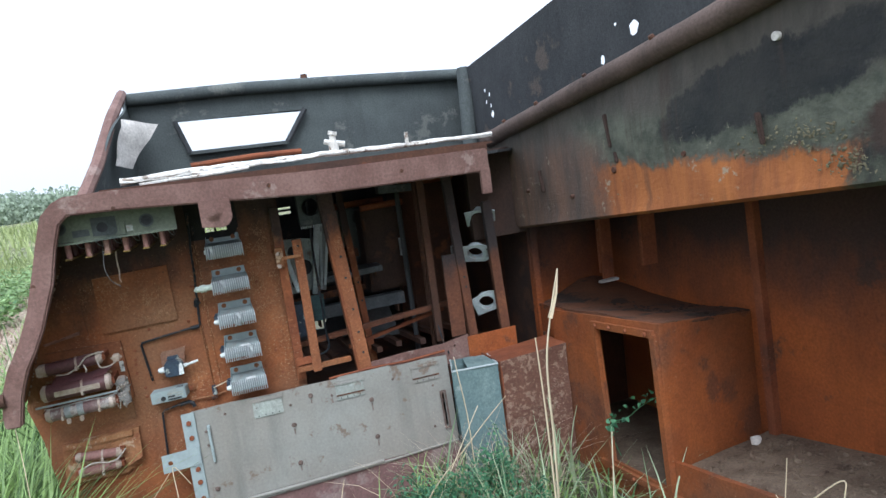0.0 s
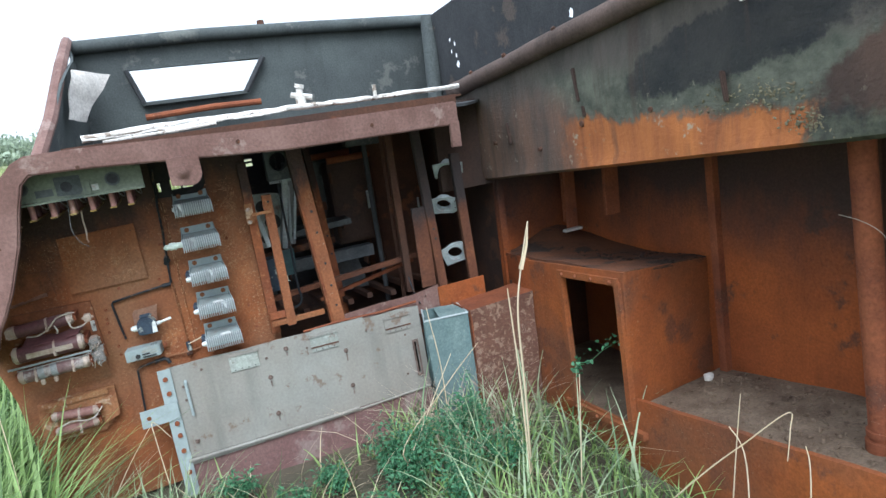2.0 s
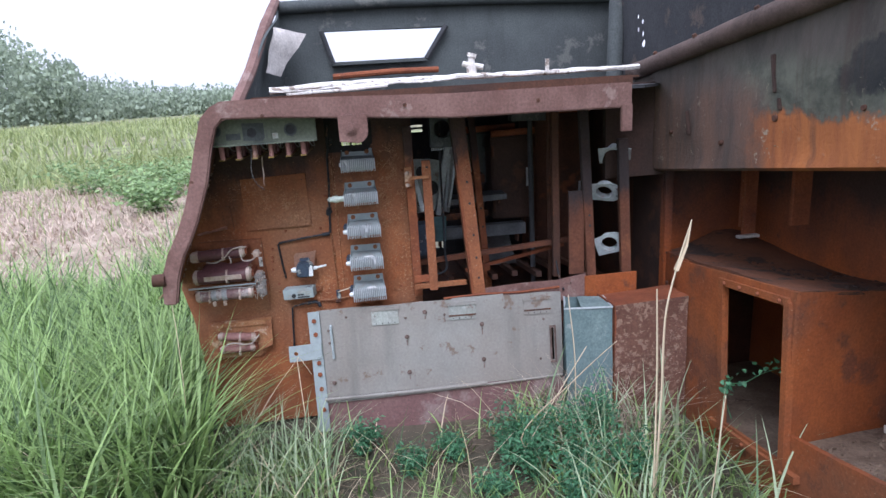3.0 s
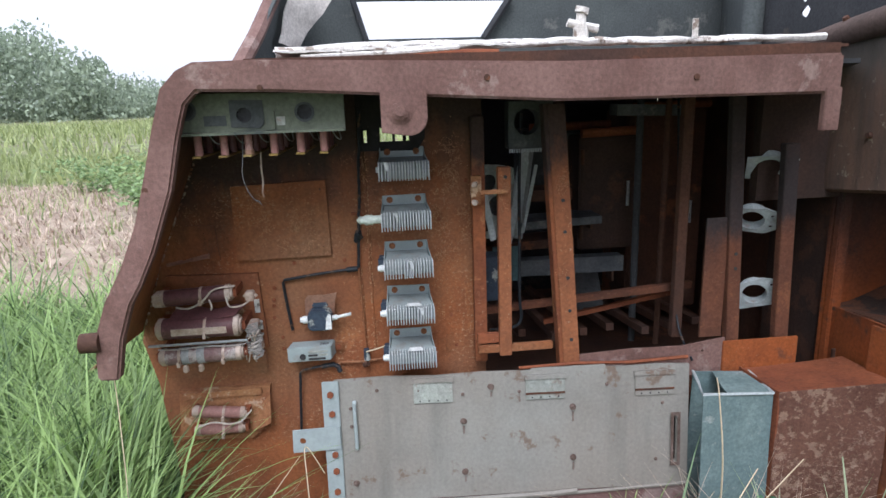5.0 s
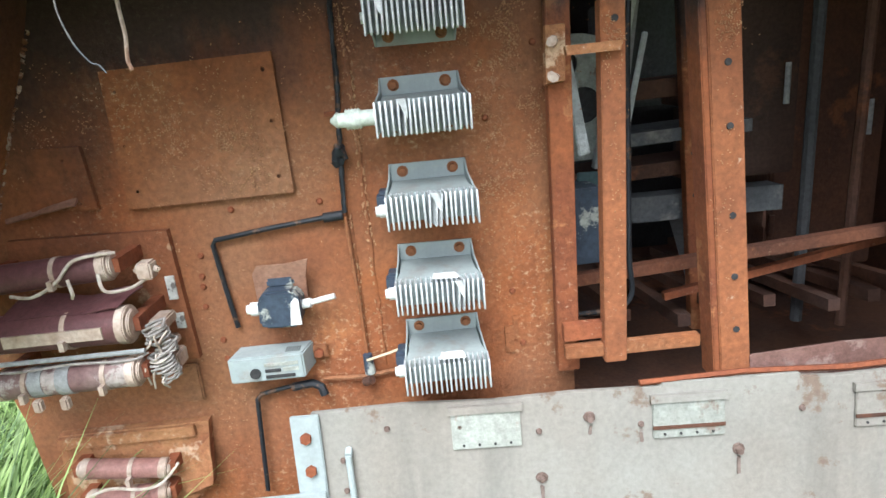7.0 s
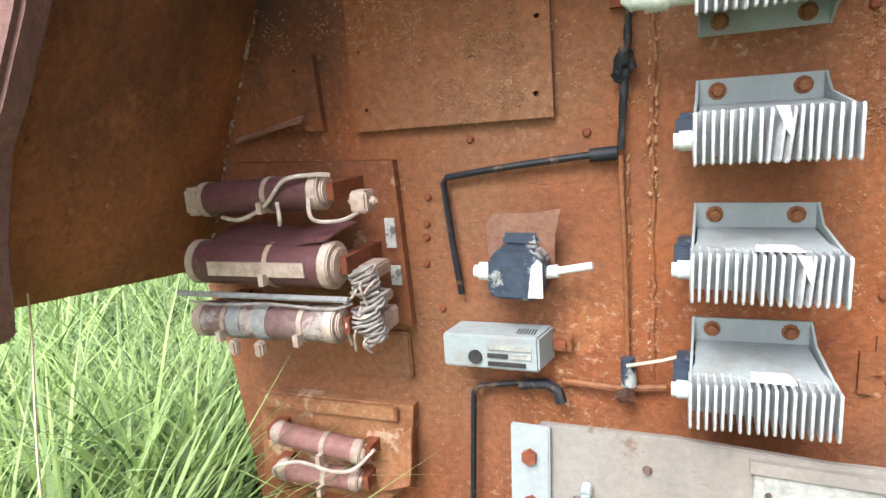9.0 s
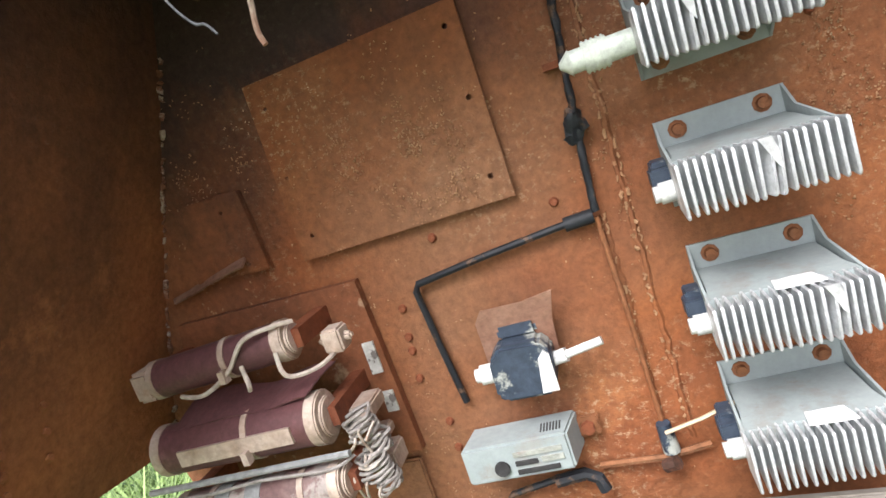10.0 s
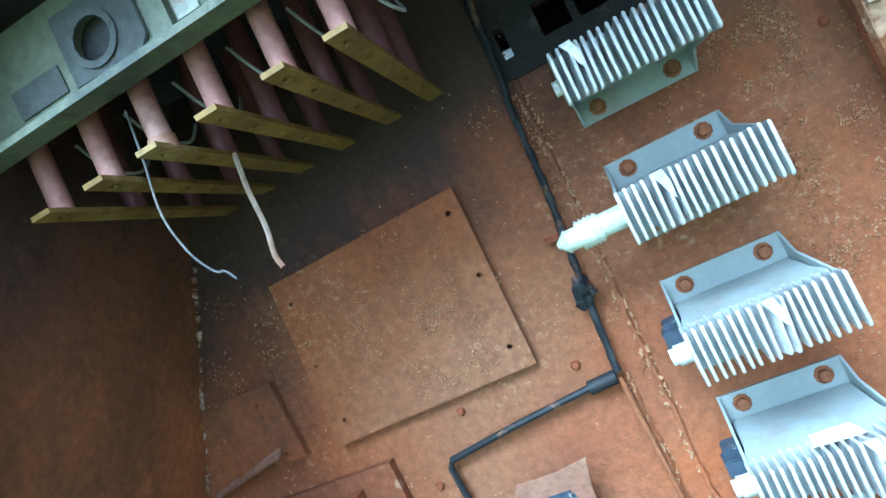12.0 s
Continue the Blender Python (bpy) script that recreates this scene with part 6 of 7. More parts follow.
PEELPLATE = weathered("chipped_pale_green", (0.36, 0.40, 0.36), (0.24, 0.27, 0.245), patch=(0.16, 0.12, 0.095), scale=14, patch_scale=13, patch_at=0.57, rough=0.6, streak=False)
TEAL_SOOT = weathered("sooty_teal", (0.07, 0.12, 0.125), (0.04, 0.07, 0.075), patch=(0.11, 0.15, 0.145), scale=9, rough=0.7, streak=False)
slab("loose_board", "pale grey board leaning behind the posts", pose(0.42, 0.25, 1.12, 4, 10, 10), (0.028, 0.02, 0.36), FLANGE)
slab("loose_board", "grey board leaning behind the posts", pose(0.47, 0.34, 1.14, -6, 8, -8), (0.035, 0.02, 0.40), BOARD)
slab("loose_board", "crumpled pale green strip behind the hinge clamp", pose(0.272, 0.0, 1.10, 0, -11, 12), (0.022, 0.006, 0.17), FLANGE)
slab("loose_board", "sooty teal sheet behind the posts", pose(0.36, 0.16, 0.89, 0, 4, 12), (0.11, 0.008, 0.13), TEAL_SOOT)
for bx, by, lean, tall in ((0.452, 0.30, 7, 0.30), (0.475, 0.28, 11, 0.26)):
    slab("loose_strip", "thin pale strip leaning behind the posts", pose(bx, by, 1.10, 3, lean, 10), (0.013, 0.008, tall), FLANGE, "strip")
IP = thing("instrument_plate", (0.345, 0.27, 0.96), "chipped pale green plate with round cut-outs, behind the posts", "plate")
bm = plate(bmesh.new(), [(0.268, 0.960), (0.42, 0.966), (0.408, 1.225), (0.36, 1.236), (0.276, 1.240)], [circle(0.318, 1.172, 0.030, 18), circle(0.358, 1.085, 0.040, 18), circle(0.305, 1.01, 0.022, 14)], (0, 0.27, 0), (1, 0, 0), (0, 0, 1), 0.005)
part("sheet", dented(bm, 0.003, 30), PEELPLATE, IP)
part("folded_edge", dented(sweep(bmesh.new(), [(0.418, 0.262, 0.968), (0.413, 0.26, 1.10), (0.406, 0.262, 1.222)], 0.008, 6), 0.003, 40), PEELPLATE, IP, "bright folded edge")
part("backing", boxes((0.275, 0.405, 0.285, 0.289, 0.97, 1.22)), SOOT, IP, "sooty backing sheet")
slab("loose_board", "dark sooty case behind the lower bars", pose(0.29, 0.12, 0.86, 0, 0, 5), (0.09, 0.08, 0.16), NAVY)


def shelf(label, m, size, mat):
    """A bent sheet shelf with a turned-down lip and a bracket."""
    t = thing("steel_shelf", label=label, category="shelf", m=m)
    w, d, h = size
    part("deck", boxes((-w / 2, w / 2, -d / 2, d / 2, -h / 2, h / 2)), mat, t, local=True, bevel=0.002)
    part("lip", boxes((-w / 2, w / 2, -d / 2 - 0.004, -d / 2, -h * 1.6, h / 2)), mat, t, local=True)
    for x in (-w * 0.42, w * 0.42):
        part("bracket", boxes((x - 0.004, x + 0.004, -d / 2, d / 2, -h * 3, -h / 2)), RUST_DARK, t, local=True)


shelf("rusted shelf in the equipment room", pose(0.45, 0.42, 1.11, 0, -1, 0), (0.42, 0.14, 0.02), RUST_DARK)
shelf("sooty grey shelf in the equipment room", pose(0.52, 0.40, 1.0, 0, -2, 0), (0.5, 0.16, 0.014), BOARD_SOOT)
shelf("rusted shelf in the equipment room", pose(0.47, 0.42, 0.915, 0, -2, 0), (0.40, 0.14, 0.016), RUST_DARK)
shelf("bent pale channel across the room", pose(0.62, 0.38, 0.83, 0, 1, 3), (0.52, 0.06, 0.03), BOARD_SOOT)


def cabinet(name, label, m, size, mat, door_mat):
    """A burnt steel cabinet with door, handle and hinges."""
    t = thing(name, label=label, category="cabinet", m=m)
    w, d, h = size
    part("body", boxes((-w / 2, w / 2, -d / 2, d / 2, -h / 2, h / 2)), mat, t, local=True, bevel=0.006)
    dr = part("door", fine_sheet(bmesh.new(), (-w * 0.45, -d / 2 - 0.006, -h * 0.46), (w * 0.45, -d / 2 - 0.006, -h * 0.46), (-w * 0.45, -d / 2 - 0.006, h * 0.46), (w * 0.45, -d / 2 - 0.006, h * 0.46), 6, 8, 0.005, 0.01, 6), door_mat, t, local=True)
    part("handle", cyls(((w * 0.32, -d / 2 - 0.02, -0.05), (w * 0.32, -d / 2 - 0.02, 0.05), 0.007), n=8), BOARD, dr, local=True)
    for z in (-h * 0.33, h * 0.33):
        part("hinge", cyls(((-w * 0.46, -d / 2 - 0.012, z - 0.03), (-w * 0.46, -d / 2 - 0.012, z + 0.03), 0.008), n=8), RUST_DARK, dr, local=True)
    part("top_pipe", cyls(((-w / 2, -d / 2 - 0.02, h / 2 + 0.015), (w / 2, -d / 2 - 0.02, h / 2 + 0.02), 0.018), n=10), RUST_RED, t, local=True)


cabinet("switch_cabinet", "dark burnt switch cabinet in the room", pose(0.72, 0.75, 1.18, 0, 0, 0), (0.34, 0.3, 0.30), SOOT, SOOT_GREEN)
cabinet("control_cabinet", "burnt dark brown control cabinet in the equipment room", pose(0.84, 0.55, 1.08, 0, 0, 0), (0.24, 0.2, 0.46), BURNT, BURNT)
cabinet("control_cabinet", "sooty rusted control cabinet at the back of the room", pose(1.18, 0.8, 0.95, 0, 0, 0), (0.34, 0.3, 0.9), RUST_DARK, RUST_DARK)
slab("pipe_cover", "sooty pale duct under the deck", pose(0.92, 0.3, 1.41, 0, 2, 0), (0.25, 0.08, 0.04), BOARD_SOOT, "duct")
HC = thing("hanging_cable", (0.39, 0.1, 1.4), "black cable hanging behind the posts", "cable")
part("run", sweep(bmesh.new(), curve_pts([(0.395, 0.06, 1.42), (0.39, 0.07, 1.2), (0.388, 0.06, 0.95), (0.385, 0.05, 0.80), (0.39, 0.05, 0.72), (0.36, 0.05, 0.69), (0.28, 0.05, 0.685)]), 0.0055, 8), BLACK, HC)
HC2 = thing("hanging_cable", (0.96, 0.1, 1.2), "thin black cable hanging beside the post", "cable")
part("run", sweep(bmesh.new(), curve_pts([(0.955, 0.12, 1.45), (0.96, 0.1, 1.2), (0.965, 0.08, 1.0), (0.94, 0.05, 0.82), (0.945, 0.0, 0.66), (0.93, -0.13, 0.60)]), 0.0042, 7), BLACK, HC2)
PL = thing("pale_duct", (0.70, 0.45, 0.5), "bent pale sheet duct fallen across the floor bars", "duct")
part("sheet", fine_sheet(bmesh.new(), (0.60, 0.42, 0.83), (0.78, 0.40, 0.82), (0.72, 0.55, 0.56), (0.86, 0.5, 0.56), 5, 6, 0.006, 0.03, 7), BOARD_SOOT, PL)


def flange(m, label):
    t = thing("fan_flange", label=label, category="flange", group="row of flanges", m=m)
    bm = plate(bmesh.new(), [(-0.075, -0.055), (0.04, -0.055), (0.075, -0.03), (0.08, 0.04), (0.03, 0.06), (-0.075, 0.045)], [circle(-0.005, 0.0, 0.04, 18), circle(0.055, -0.02, 0.006, 8), circle(0.055, 0.025, 0.006, 8)], (0, 0, 0), (1, 0, 0), (0, 0, 1), 0.006)
    part("plate", bm, FLANGE, t, local=True)
    part("collar", plate(bmesh.new(), circle(-0.005, 0, 0.047, 18), [circle(-0.005, 0, 0.04, 18)], (0, 0.001, 0), (1, 0, 0), (0, 0, 1), -0.03), FLANGE, t, local=True)
    return t


flange(pose(1.245, 0.02, 1.215, 40, 0, -28), "sooty pale flange plate between the posts")
flange(pose(1.2, 0.02, 1.035, 32, 4, -30), "pale flange plate with a round hole between the posts")
flange(pose(1.22, 0.0, 0.775, 18, -16, -30), "pale tipped flange plate between the posts")
FN = thing("blower_housing", (0.42, 0.05, 1.37), "sooty grey blower housing under the deck", "blower")
part("plate", plate(bmesh.new(), rect(0.345, 0.49, 1.31, 1.46), [circle(0.405, 1.395, 0.042, 18)], (0, 0.02, 0), (1, 0, 0), (0, 0, 1), -0.07), SOOT_GREEN, FN, bevel=0.003)
for k in range(18):
    part("comb_tooth", boxes((0.348 + 0.0078 * k, 0.351 + 0.0078 * k, 0.018, 0.03, 1.298, 1.31)), FLANGE, FN)


# ---------------------------------------------------------------- grass, weeds and straw
def blades(name, label, spots, mat, seed, seg=3, wide=0.006, kind_cat="grass"):
    """Bent tapering blades; a spot is x, y, height, lean."""
    rnd = random.Random(seed)
    verts, faces = [], []
    for x, y, h, lean in spots:
        a = rnd.uniform(0, math.tau)
        dx, dy = math.cos(a), math.sin(a)
        sx, sy = -dy, dx
        w = wide * rnd.uniform(0.6, 1.3)
        bend = lean * rnd.uniform(0.5, 1.5)
        z0 = lie(x, y) - 0.02
        base = len(verts)
        for k in range(seg + 1):
            s = k / seg
            off = bend * h * s * s
            zz = z0 + h * (s - 0.35 * bend * s * s)
            ww = w * (1 - s) if k < seg else 0
            cx, cy = x + dx * off, y + dy * off
            if k < seg:
                verts.append((cx - sx * ww, cy - sy * ww, zz))
                verts.append((cx + sx * ww, cy + sy * ww, zz))
            else:
                verts.append((cx, cy, zz))
        for k in range(seg - 1):
            i = base + 2 * k
            faces.append((i, i + 1, i + 3, i + 2))
        i = base + 2 * (seg - 1)
        faces.append((i, i + 1, i + 2))
    me = bpy.data.meshes.new(name)
    me.from_pydata(verts, [], faces)
    me.materials.append(mat)
    ob = new(name, me)
    return tagged(ob, label, kind_cat, kind="stuff")


rg = random.Random(11)


def off_patch(x, y):
    """Clear of the dry wedge of the field."""
    wob = 0.25 * noise.noise(Vector((x * 0.5, y * 0.5, 2)))
    return outside(x, y) and (rg.random() < 0.16 or not (x / (max(y, 0) + 2.9) + wob < -0.24 and 3.0 < y + 6 * wob < 12.5))


def scatter(n, x0, x1, y0, y1, h0, h1, lean, keep=lambda x, y: True, clump=0.0):
    out = []
    while len(out) < n:
        x, y = rg.uniform(x0, x1), rg.uniform(y0, y1)
        if not keep(x, y):
            continue
        c = 0.5 + 0.9 * noise.noise(Vector((x * 2.2, y * 2.2, 7)))
        if clump and rg.random() > c * clump + (1 - clump):
            continue
        out.append((x, y, rg.uniform(h0, h1) * (0.75 + 0.5 * max(0, c)), lean))
    return out


def outside(x, y):
    """Clear of the wreck."""
    if -0.9 < x < 2.0 and -0.12 < y < 1.7:
        return False
    if x > 1.02 and y > -0.45:
        return False
    if x > 1.09 and y > -0.37:
        return False
    return not (x > 1.40 and y > -3.4)


def left_bank(x, y):
    return outside(x, y) and (x < -0.86 or (y < -0.45 and x < -0.72))


def bank_fade(x, y):
    """The tall grass thins out raggedly away from the wreck."""
    if not left_bank(x, y):
        return False
    d = math.hypot((x + 1.3) / 2.5, (y - 0.4) / 1.9) - 0.45 + 0.55 * noise.noise(Vector((x * 1.3, y * 1.3, 5)))
    return rg.random() > d / 0.75


blades("tall_grass", "tall green grass beside the wreck", scatter(8200, -5.0, -0.72, -2.4, 4.2, 0.36, 0.82, 0.6, bank_fade), GRASS, 1, 5, 0.0115)
blades("tall_grass", "tall green grass beside the wreck", scatter(2500, -1.6, -0.6, -0.75, 0.3, 0.35, 0.80, 0.6, left_bank), GRASS, 2, 6, 0.0125)
def thin_front(x, y):
    """Little grows close before the panel."""
    return outside(x, y) and (rg.random() < 0.25 or not (-0.25 < x < 0.6 and y > -0.95))


blades("short_grass", "green grass in front of the panel", scatter(3200, -0.75, 1.40, -2.2, -0.26, 0.10, 0.30, 0.7, thin_front, 0.85), GRASS, 3, 4, 0.0068)
blades("reed_grass", "pale green reedy grass in front of the lockers", scatter(190, 0.62, 1.36, -1.3, -0.42, 0.24, 0.52, 0.6, outside), REED, 13, 5, 0.0068)
blades("reed_grass", "pale reedy grass at the edge of the panel", scatter(260, -0.75, -0.2, -0.75, -0.3, 0.2, 0.44, 0.6, outside), REED, 14, 5, 0.0055)
blades("short_grass", "short green grass before the wreck", scatter(5000, -3.5, 2.0, -5.0, -1.3, 0.12, 0.34, 0.6, outside, 0.4), GRASS, 4, 3, 0.006)
blades("field_grass", "yellow-green field grass", scatter(17000, -14, -0.95, 1.2, 20, 0.18, 0.42, 0.6, off_patch, 0.6), GRASS_FAR, 5, 3, 0.012)
blades("field_grass", "distant field grass", scatter(16000, -60, 4, 12, 70, 0.4, 0.9, 0.6, outside, 0.3), GRASS_FAR, 6, 2, 0.05)
blades("dead_brush", "dead beige and brown brush in the field", scatter(13000, -10, -1.2, 2.2, 13.5, 0.05, 0.24, 1.0, lambda x, y: not off_patch(x, y), 0.6), PINKSTRAW, 7, 3, 0.011)
blades("field_grass", "green grass behind the wreck", scatter(3500, 1.9, 7, -5, 6, 0.5, 1.1, 0.5, lambda x, y: x > 2.2), GRASS, 8, 3, 0.01)
blades("dry_litter", "flattened dead grass on the ground before the panel", scatter(2600, -0.5, 1.3, -1.9, -0.3, 0.05, 0.15, 2.4, outside, 0.6), LITTER, 15, 3, 0.003, "litter")
blades("straw", "dry straw blades among the grass", scatter(120, -0.75, 1.25, -1.0, -0.25, 0.15, 0.42, 1.0, outside), STRAW, 9, 4, 0.0036, "straw")
blades("straw", "dry straw blades among the tall grass", scatter(170, -1.7, -0.6, -0.9, 0.0, 0.35, 0.7, 0.8, left_bank), STRAW, 10, 4, 0.0036, "straw")
blades("straw", "tangled dry straw at the locker", scatter(170, 0.74, 1.2, -0.66, -0.38, 0.2, 0.52, 0.95, outside), PINKSTRAW, 12, 4, 0.003, "straw")


def stalk(pts, r, label="dry bent grass stalk", head=False):
    t = thing("dry_stalk", pts[0], label, "stalk", "dry stalks")
    part("stem", sweep(bmesh.new(), curve_pts(pts), r, 5, 0.5), STRAW, t)
    if head:
        a, b = Vector(pts[-2]), Vector(pts[-1])
        part("blade", sweep(bmesh.new(), [a, (a + b) / 2 + Vector((0.01, 0, 0)), b], r * 1.8, 4, 0.2), STRAW, t)


stalk([(1.02, -0.92, 0.0), (1.04, -0.91, 0.4), (1.05, -0.90, 0.72), (1.09, -0.89, 0.90), (1.142, -0.89, 1.08)], 0.0055, head=True)
stalk([(1.00, -0.95, 0.0), (1.0, -0.95, 0.5), (0.99, -0.95, 0.86)], 0.005)
stalk([(0.75, -0.7, 0.0), (0.55, -0.72, 0.2), (0.8, -0.68, 0.42), (1.0, -0.6, 0.52)], 0.003)
stalk([(0.45, -0.75, 0.0), (0.62, -0.7, 0.22), (0.86, -0.62, 0.52)], 0.003)
stalk([(1.1, -1.15, 0.0), (1.13, -1.14, 0.3), (1.16, -1.12, 0.52)], 0.003)
stalk([(1.26, -1.35, 0.0), (1.30, -1.574, 0.304), (1.30, -1.72, 0.48), (1.30, -1.862, 0.648), (1.302, -1.868, 0.60), (1.30, -1.862, 0.50)], 0.0026, "green-brown blade bent over sharply")
stalk([(1.30, -1.66, 0.0), (1.30, -1.69, 0.4), (1.30, -1.712, 0.640)], 0.0026)
stalk([(1.28, -1.76, 0.0), (1.30, -1.73, 0.415), (1.30, -1.67, 0.514)], 0.0028)
stalk([(1.29, -1.94, 0.0), (1.30, -1.93, 0.469), (1.30, -1.914, 0.574)], 0.0026)
stalk([(1.28, -2.24, 0.0), (1.30, -2.269, 0.626), (1.30, -2.302, 0.771), (1.31, -2.345, 0.772), (1.32, -2.40, 0.74)], 0.0028, "pale dry stalk bent at the tip")
stalk([(-0.35, -0.2, 0.1), (-0.36, -0.16, 0.3), (-0.36, -0.13, 0.40), (-0.30, -0.18, 0.33)], 0.0025)
stalk([(-0.62, -0.42, 0.1), (-0.48, -0.32, 0.3), (-0.37, -0.18, 0.40)], 0.0022)
stalk([(0.88, -0.43, 0.1), (0.87, -0.45, 0.4), (0.855, -0.43, 0.62), (0.86, -0.40, 0.67)], 0.003)
stalk([(-0.80, -0.42, 0.3), (-0.79, -0.40, 0.6), (-0.80, -0.36, 0.80), (-0.82, -0.34, 0.86)], 0.002)


def weed(x, y, h, spread, seed, label="bushy green weed with small lobed leaves"):
    rnd = random.Random(seed)
    t = thing("weed", (x, y, lie(x, y)), label, "plant", "weeds")
    stems, leaves = bmesh.new(), bmesh.new()
    for k in range(12 if h < 0.5 else 16):
        a = rnd.uniform(0, math.tau)
        top = Vector((x + math.cos(a) * spread * rnd.uniform(0.2, 1), y + math.sin(a) * spread * rnd.uniform(0.2, 1), lie(x, y) + h * rnd.uniform(0.5, 1)))
        base = Vector((x, y, lie(x, y)))
        mid = (base + top) / 2 + Vector((0, 0, h * 0.1))
        sweep(stems, [base, mid, top], 0.003, 5, 0.5)
        for j in range(44):
            c = base.lerp(mid, rnd.random()) if j < (6 if h < 0.5 else 18) else mid.lerp(top, rnd.random() * 1.1)
            c += Vector((rnd.gauss(0, spread * 0.16), rnd.gauss(0, spread * 0.16), rnd.gauss(0, 0.02)))
            l, w = (rnd.uniform(0.012, 0.034), rnd.uniform(0.0025, 0.007)) if h < 0.5 else (rnd.uniform(0.06, 0.12), rnd.uniform(0.02, 0.04))
            m = Matrix.Translation(c) @ Euler((rnd.uniform(-0.7, 0.7), rnd.uniform(-0.7, 0.7), rnd.uniform(0, 6.3))).to_matrix().to_4x4()
            q = [leaves.verts.new(m @ Vector(p)) for p in ((0, 0, 0), (l * 0.45, w, 0.003), (l, 0, -0.003), (l * 0.45, -w, 0.003))]
            leaves.faces.new(q)
    tagged(part("stem_growth", stems, WEED, t), kind="stuff")
    part("foliage", leaves, WEED if h < 0.5 else BUSH, t, smooth=False, kind="stuff")


for i, (x, y, h, s) in enumerate(((0.66, -0.62, 0.33, 0.16), (0.80, -0.74, 0.30, 0.16), (0.52, -0.6, 0.24, 0.13), (-0.1, -0.36, 0.16, 0.1), (0.92, -0.6, 0.36, 0.12), (0.3, -0.5, 0.13, 0.1), (0.68, -0.9, 0.24, 0.14), (0.1, -0.55, 0.1, 0.1), (0.42, -0.8, 0.14, 0.12), (0.95, -0.8, 0.25, 0.13), (0.6, -0.75, 0.28, 0.14))):
    weed(x, y, h, s, 40 + i)
for i, (x, y, h, s) in enumerate(((-4.6, 9.8, 0.62, 0.9), (-3.7, 8.6, 0.5, 0.8), (-5.6, 10.6, 0.7, 1.0), (-4.0, 10.8, 0.6, 1.0), (-3.3, 7.2, 0.5, 0.6), (-3.0, 9.4, 0.55, 0.9))):
    weed(x, y, h, s, 90 + i, "leafy green bush at the edge of the dry patch")
VINE = thing("vine", side(0.93, 0.16, 0.03), "small leafy creeper in the dark opening", "plant")
way = curve_pts([side(0.935, 0.14, 0.03), side(0.915, 0.25, 0.0), side(0.935, 0.305, -0.005), side(1.03, 0.36, 0.015), side(1.12, 0.44, 0.02), side(1.255, 0.535, 0.015)])
part("stem", sweep(bmesh.new(), way, 0.0022, 5, 0.5), WEED, VINE)
rv = random.Random(77)
bm = bmesh.new()
for k in range(46):
    c = way[min(len(way) - 1, int(len(way) * (0.28 + 0.2 * rv.random() if k < 30 else rv.uniform(0.3, 0.95))))] + Vector((rv.gauss(0, 0.012), rv.gauss(0, 0.02), rv.gauss(0.004, 0.018)))
    l, w = rv.uniform(0.018, 0.036), rv.uniform(0.007, 0.013)
    q = Matrix.Translation(c) @ Euler((rv.uniform(-0.9, 0.9), rv.uniform(-0.9, 0.9), rv.uniform(0, 6.3))).to_matrix().to_4x4()
    bm.faces.new([bm.verts.new(q @ Vector(p)) for p in ((0, 0, 0), (l * 0.3, w, 0.003), (l * 0.7, w * 0.8, 0.001), (l, 0, -0.004), (l * 0.7, -w * 0.8, 0.001), (l * 0.3, -w, 0.003))])
part("foliage", bm, WEED, VINE, smooth=False, kind="stuff")
STN = thing("pale_stone", side(1.32, floor_at(1.32), 0.40), "small pale stone on the floor plate", "stone")
bm = bmesh.new()
bmesh.ops.create_icosphere(bm, subdivisions=3, radius=0.021, matrix=Matrix.Translation(side(1.32, floor_at(1.32) + 0.012, 0.40)))
part("stone", dented(bm, 0.012, 30), STONE, STN)
rd = random.Random(21)
bm = bmesh.new()
for k in range(2600):
    s, inn = rd.uniform(1.36, 3.1), rd.uniform(0.03, 0.52)
    c = side(s, floor_at(s) + 0.006, inn)
    r = 0.0012 + 0.011 * rd.random() ** 5
    vs = bmesh.ops.create_icosphere(bm, subdivisions=1, radius=r, matrix=Matrix.Translation(c) @ Euler((rd.uniform(0, 3), rd.uniform(0, 3), 0)).to_matrix().to_4x4() @ Matrix.Diagonal((1, rd.uniform(0.5, 1.6), 0.6, 1)))["verts"]
for k in range(260):
    s, inn = rd.uniform(1.36, 3.0), rd.uniform(0.03, 0.5)
    c = side(s, floor_at(s) + 0.006, inn)
    d = Vector((rd.gauss(0, 1), rd.gauss(0, 1), rd.uniform(0, 0.25))).normalized() * rd.uniform(0.008, 0.045)
    sweep(bm, [c - d, c + Vector((0, 0, 0.004)), c + d], rd.uniform(0.0007, 0.0018), 4, 0.6)
tagged(part("gravel", bm, DEBRIS), "loose grit, crumbs and twigs on the floor plate", "debris", kind="stuff")
bm = bmesh.new()
for k in range(110):
    s, inn = rd.uniform(0.5, 1.28), rd.uniform(0.22, 0.53)
    c = side(s, box_top(s) + 0.006 - 0.07 * inn / 0.55 + 0.10 * max(0.0, 1 - (s - 0.18) / 0.62) ** 1.4, inn)
    r = rd.uniform(0.003, 0.011)
    bmesh.ops.create_icosphere(bm, subdivisions=1, radius=r, matrix=Matrix.Translation(c) @ Matrix.Diagonal((1, rd.uniform(0.6, 1.8), 0.5, 1)))
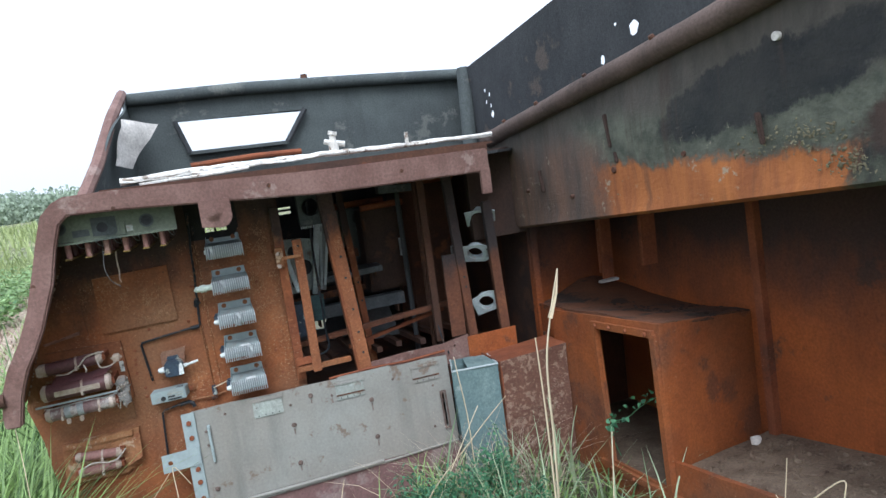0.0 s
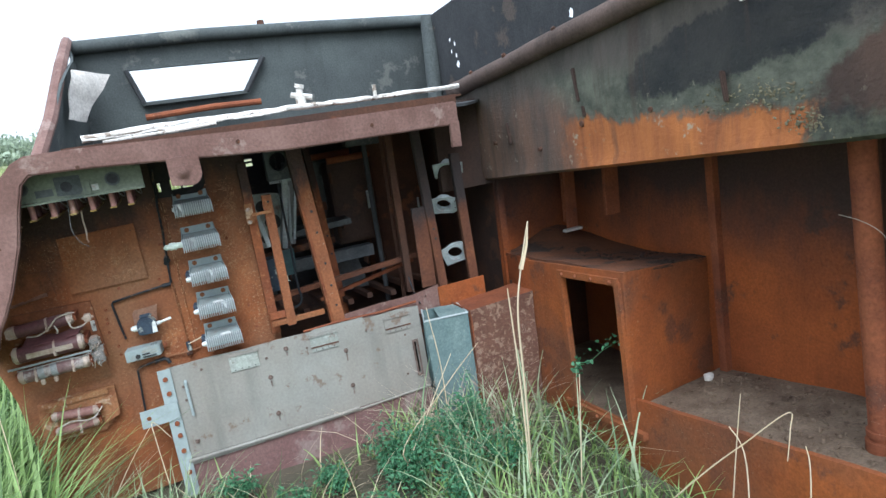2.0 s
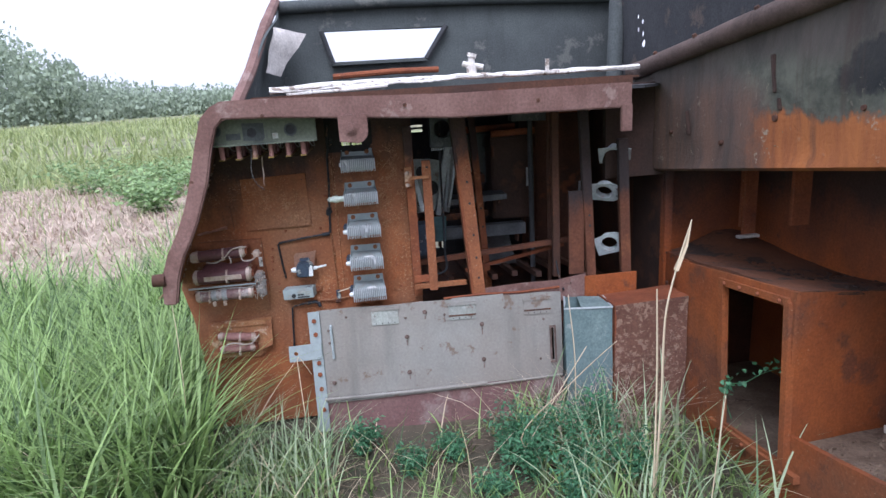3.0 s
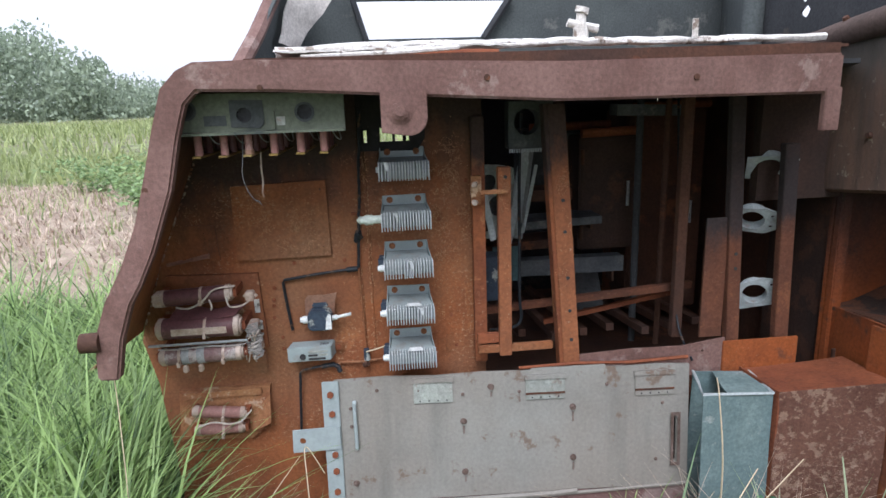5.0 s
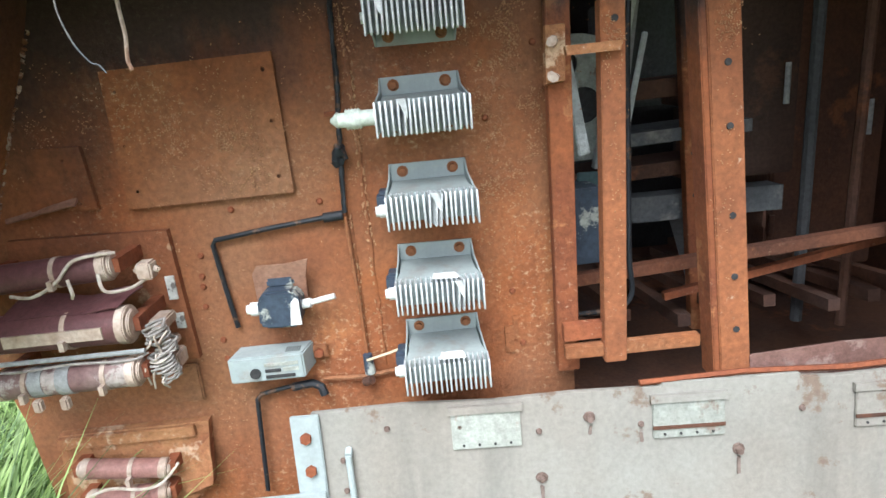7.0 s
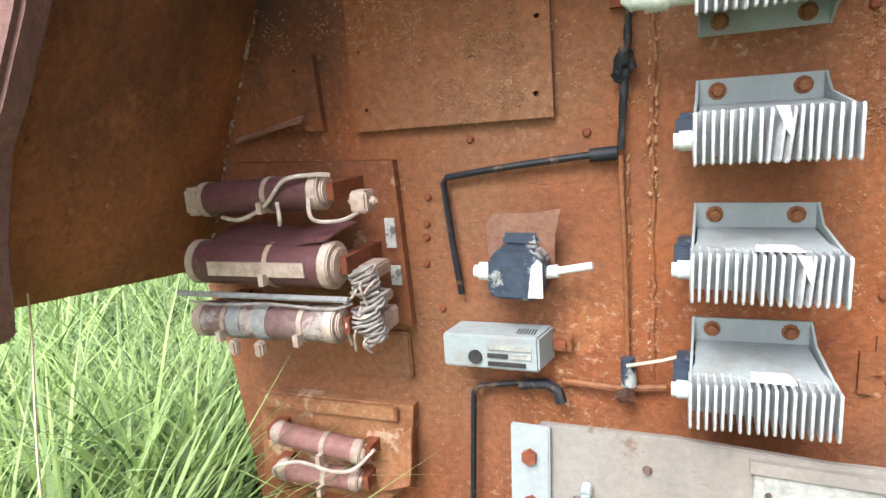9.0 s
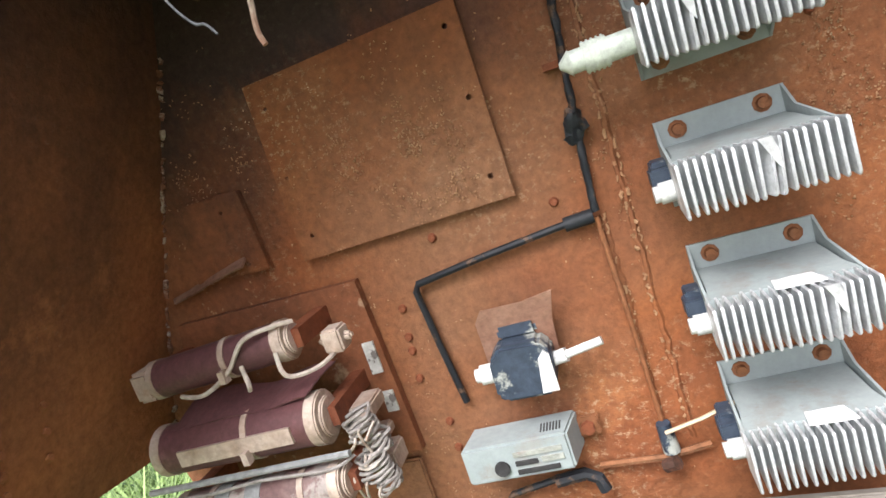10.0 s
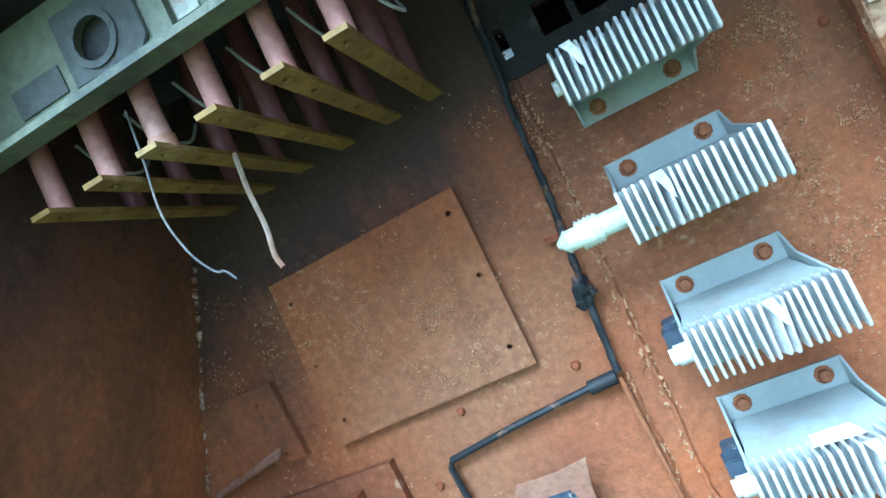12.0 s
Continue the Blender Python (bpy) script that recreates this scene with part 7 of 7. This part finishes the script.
tagged(part("rubble", bm, BURNT), "dark crumbs and soot heaped on the box", "debris", kind="stuff")


# wooded hill far behind the field
def far_woods():
    rnd = random.Random(31)
    verts, faces = [], []

    def clump(c, r, n, size):
        for _ in range(n):
            d = Vector((rnd.gauss(0, 1), rnd.gauss(0, 1), rnd.gauss(0, 0.8))).normalized() * r * rnd.uniform(0.55, 1.05)
            p = c + d
            q = Euler((rnd.uniform(0, 6), rnd.uniform(0, 6), rnd.uniform(0, 6))).to_matrix()
            s = size * rnd.uniform(0.6, 1.4)
            i = len(verts)
            verts.extend([tuple(p + q @ Vector(v)) for v in ((-s, -s * 0.5, 0), (s, -s * 0.5, 0), (s * 0.8, s * 0.5, 0.2 * s), (-s * 0.8, s * 0.6, 0))])
            faces.append((i, i + 1, i + 2, i + 3))

    for k in range(150):
        t = k / 149
        az = radians(100 + 48 * t + rnd.uniform(-1, 1))
        far = rnd.uniform(110, 150)
        hill = 15.5 * math.exp(-((az - radians(122)) / radians(8.5)) ** 2) + 2.5
        x, y = far * math.cos(az), far * math.sin(az)
        for j in range(5):
            z = hill * (j + 0.4) / 5
            clump(Vector((x + rnd.uniform(-4, 4), y + rnd.uniform(-4, 4), z)), rnd.uniform(2.0, 3.6), 110, 0.3)
    for k in range(60):
        az = radians(60 + 60 * k / 59)
        far = rnd.uniform(200, 260)
        clump(Vector((far * math.cos(az), far * math.sin(az), 2.0)), rnd.uniform(3, 5), 60, 0.9)
    me = bpy.data.meshes.new("far_woods")
    me.from_pydata(verts, [], faces)
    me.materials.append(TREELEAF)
    tagged(new("far_woods", me), "green wooded hill beyond the field, haze in its leaf colour", "woods", kind="stuff")


far_woods()
SH = thing("far_shed", (-78, 100, 0), "small pale shed at the foot of the wooded hill", "shed")
part("walls", boxes((-80, -75, 99, 102, 0, 2.2)), STONE, SH)
bm = bmesh.new()
part("roof", plate(bm, [(-2.9, 2.1), (2.9, 2.1), (0, 3.2)], [], (-77.5, 98.8, 0), (1, 0, 0), (0, 0, 1), -3.6), BOARD, SH)
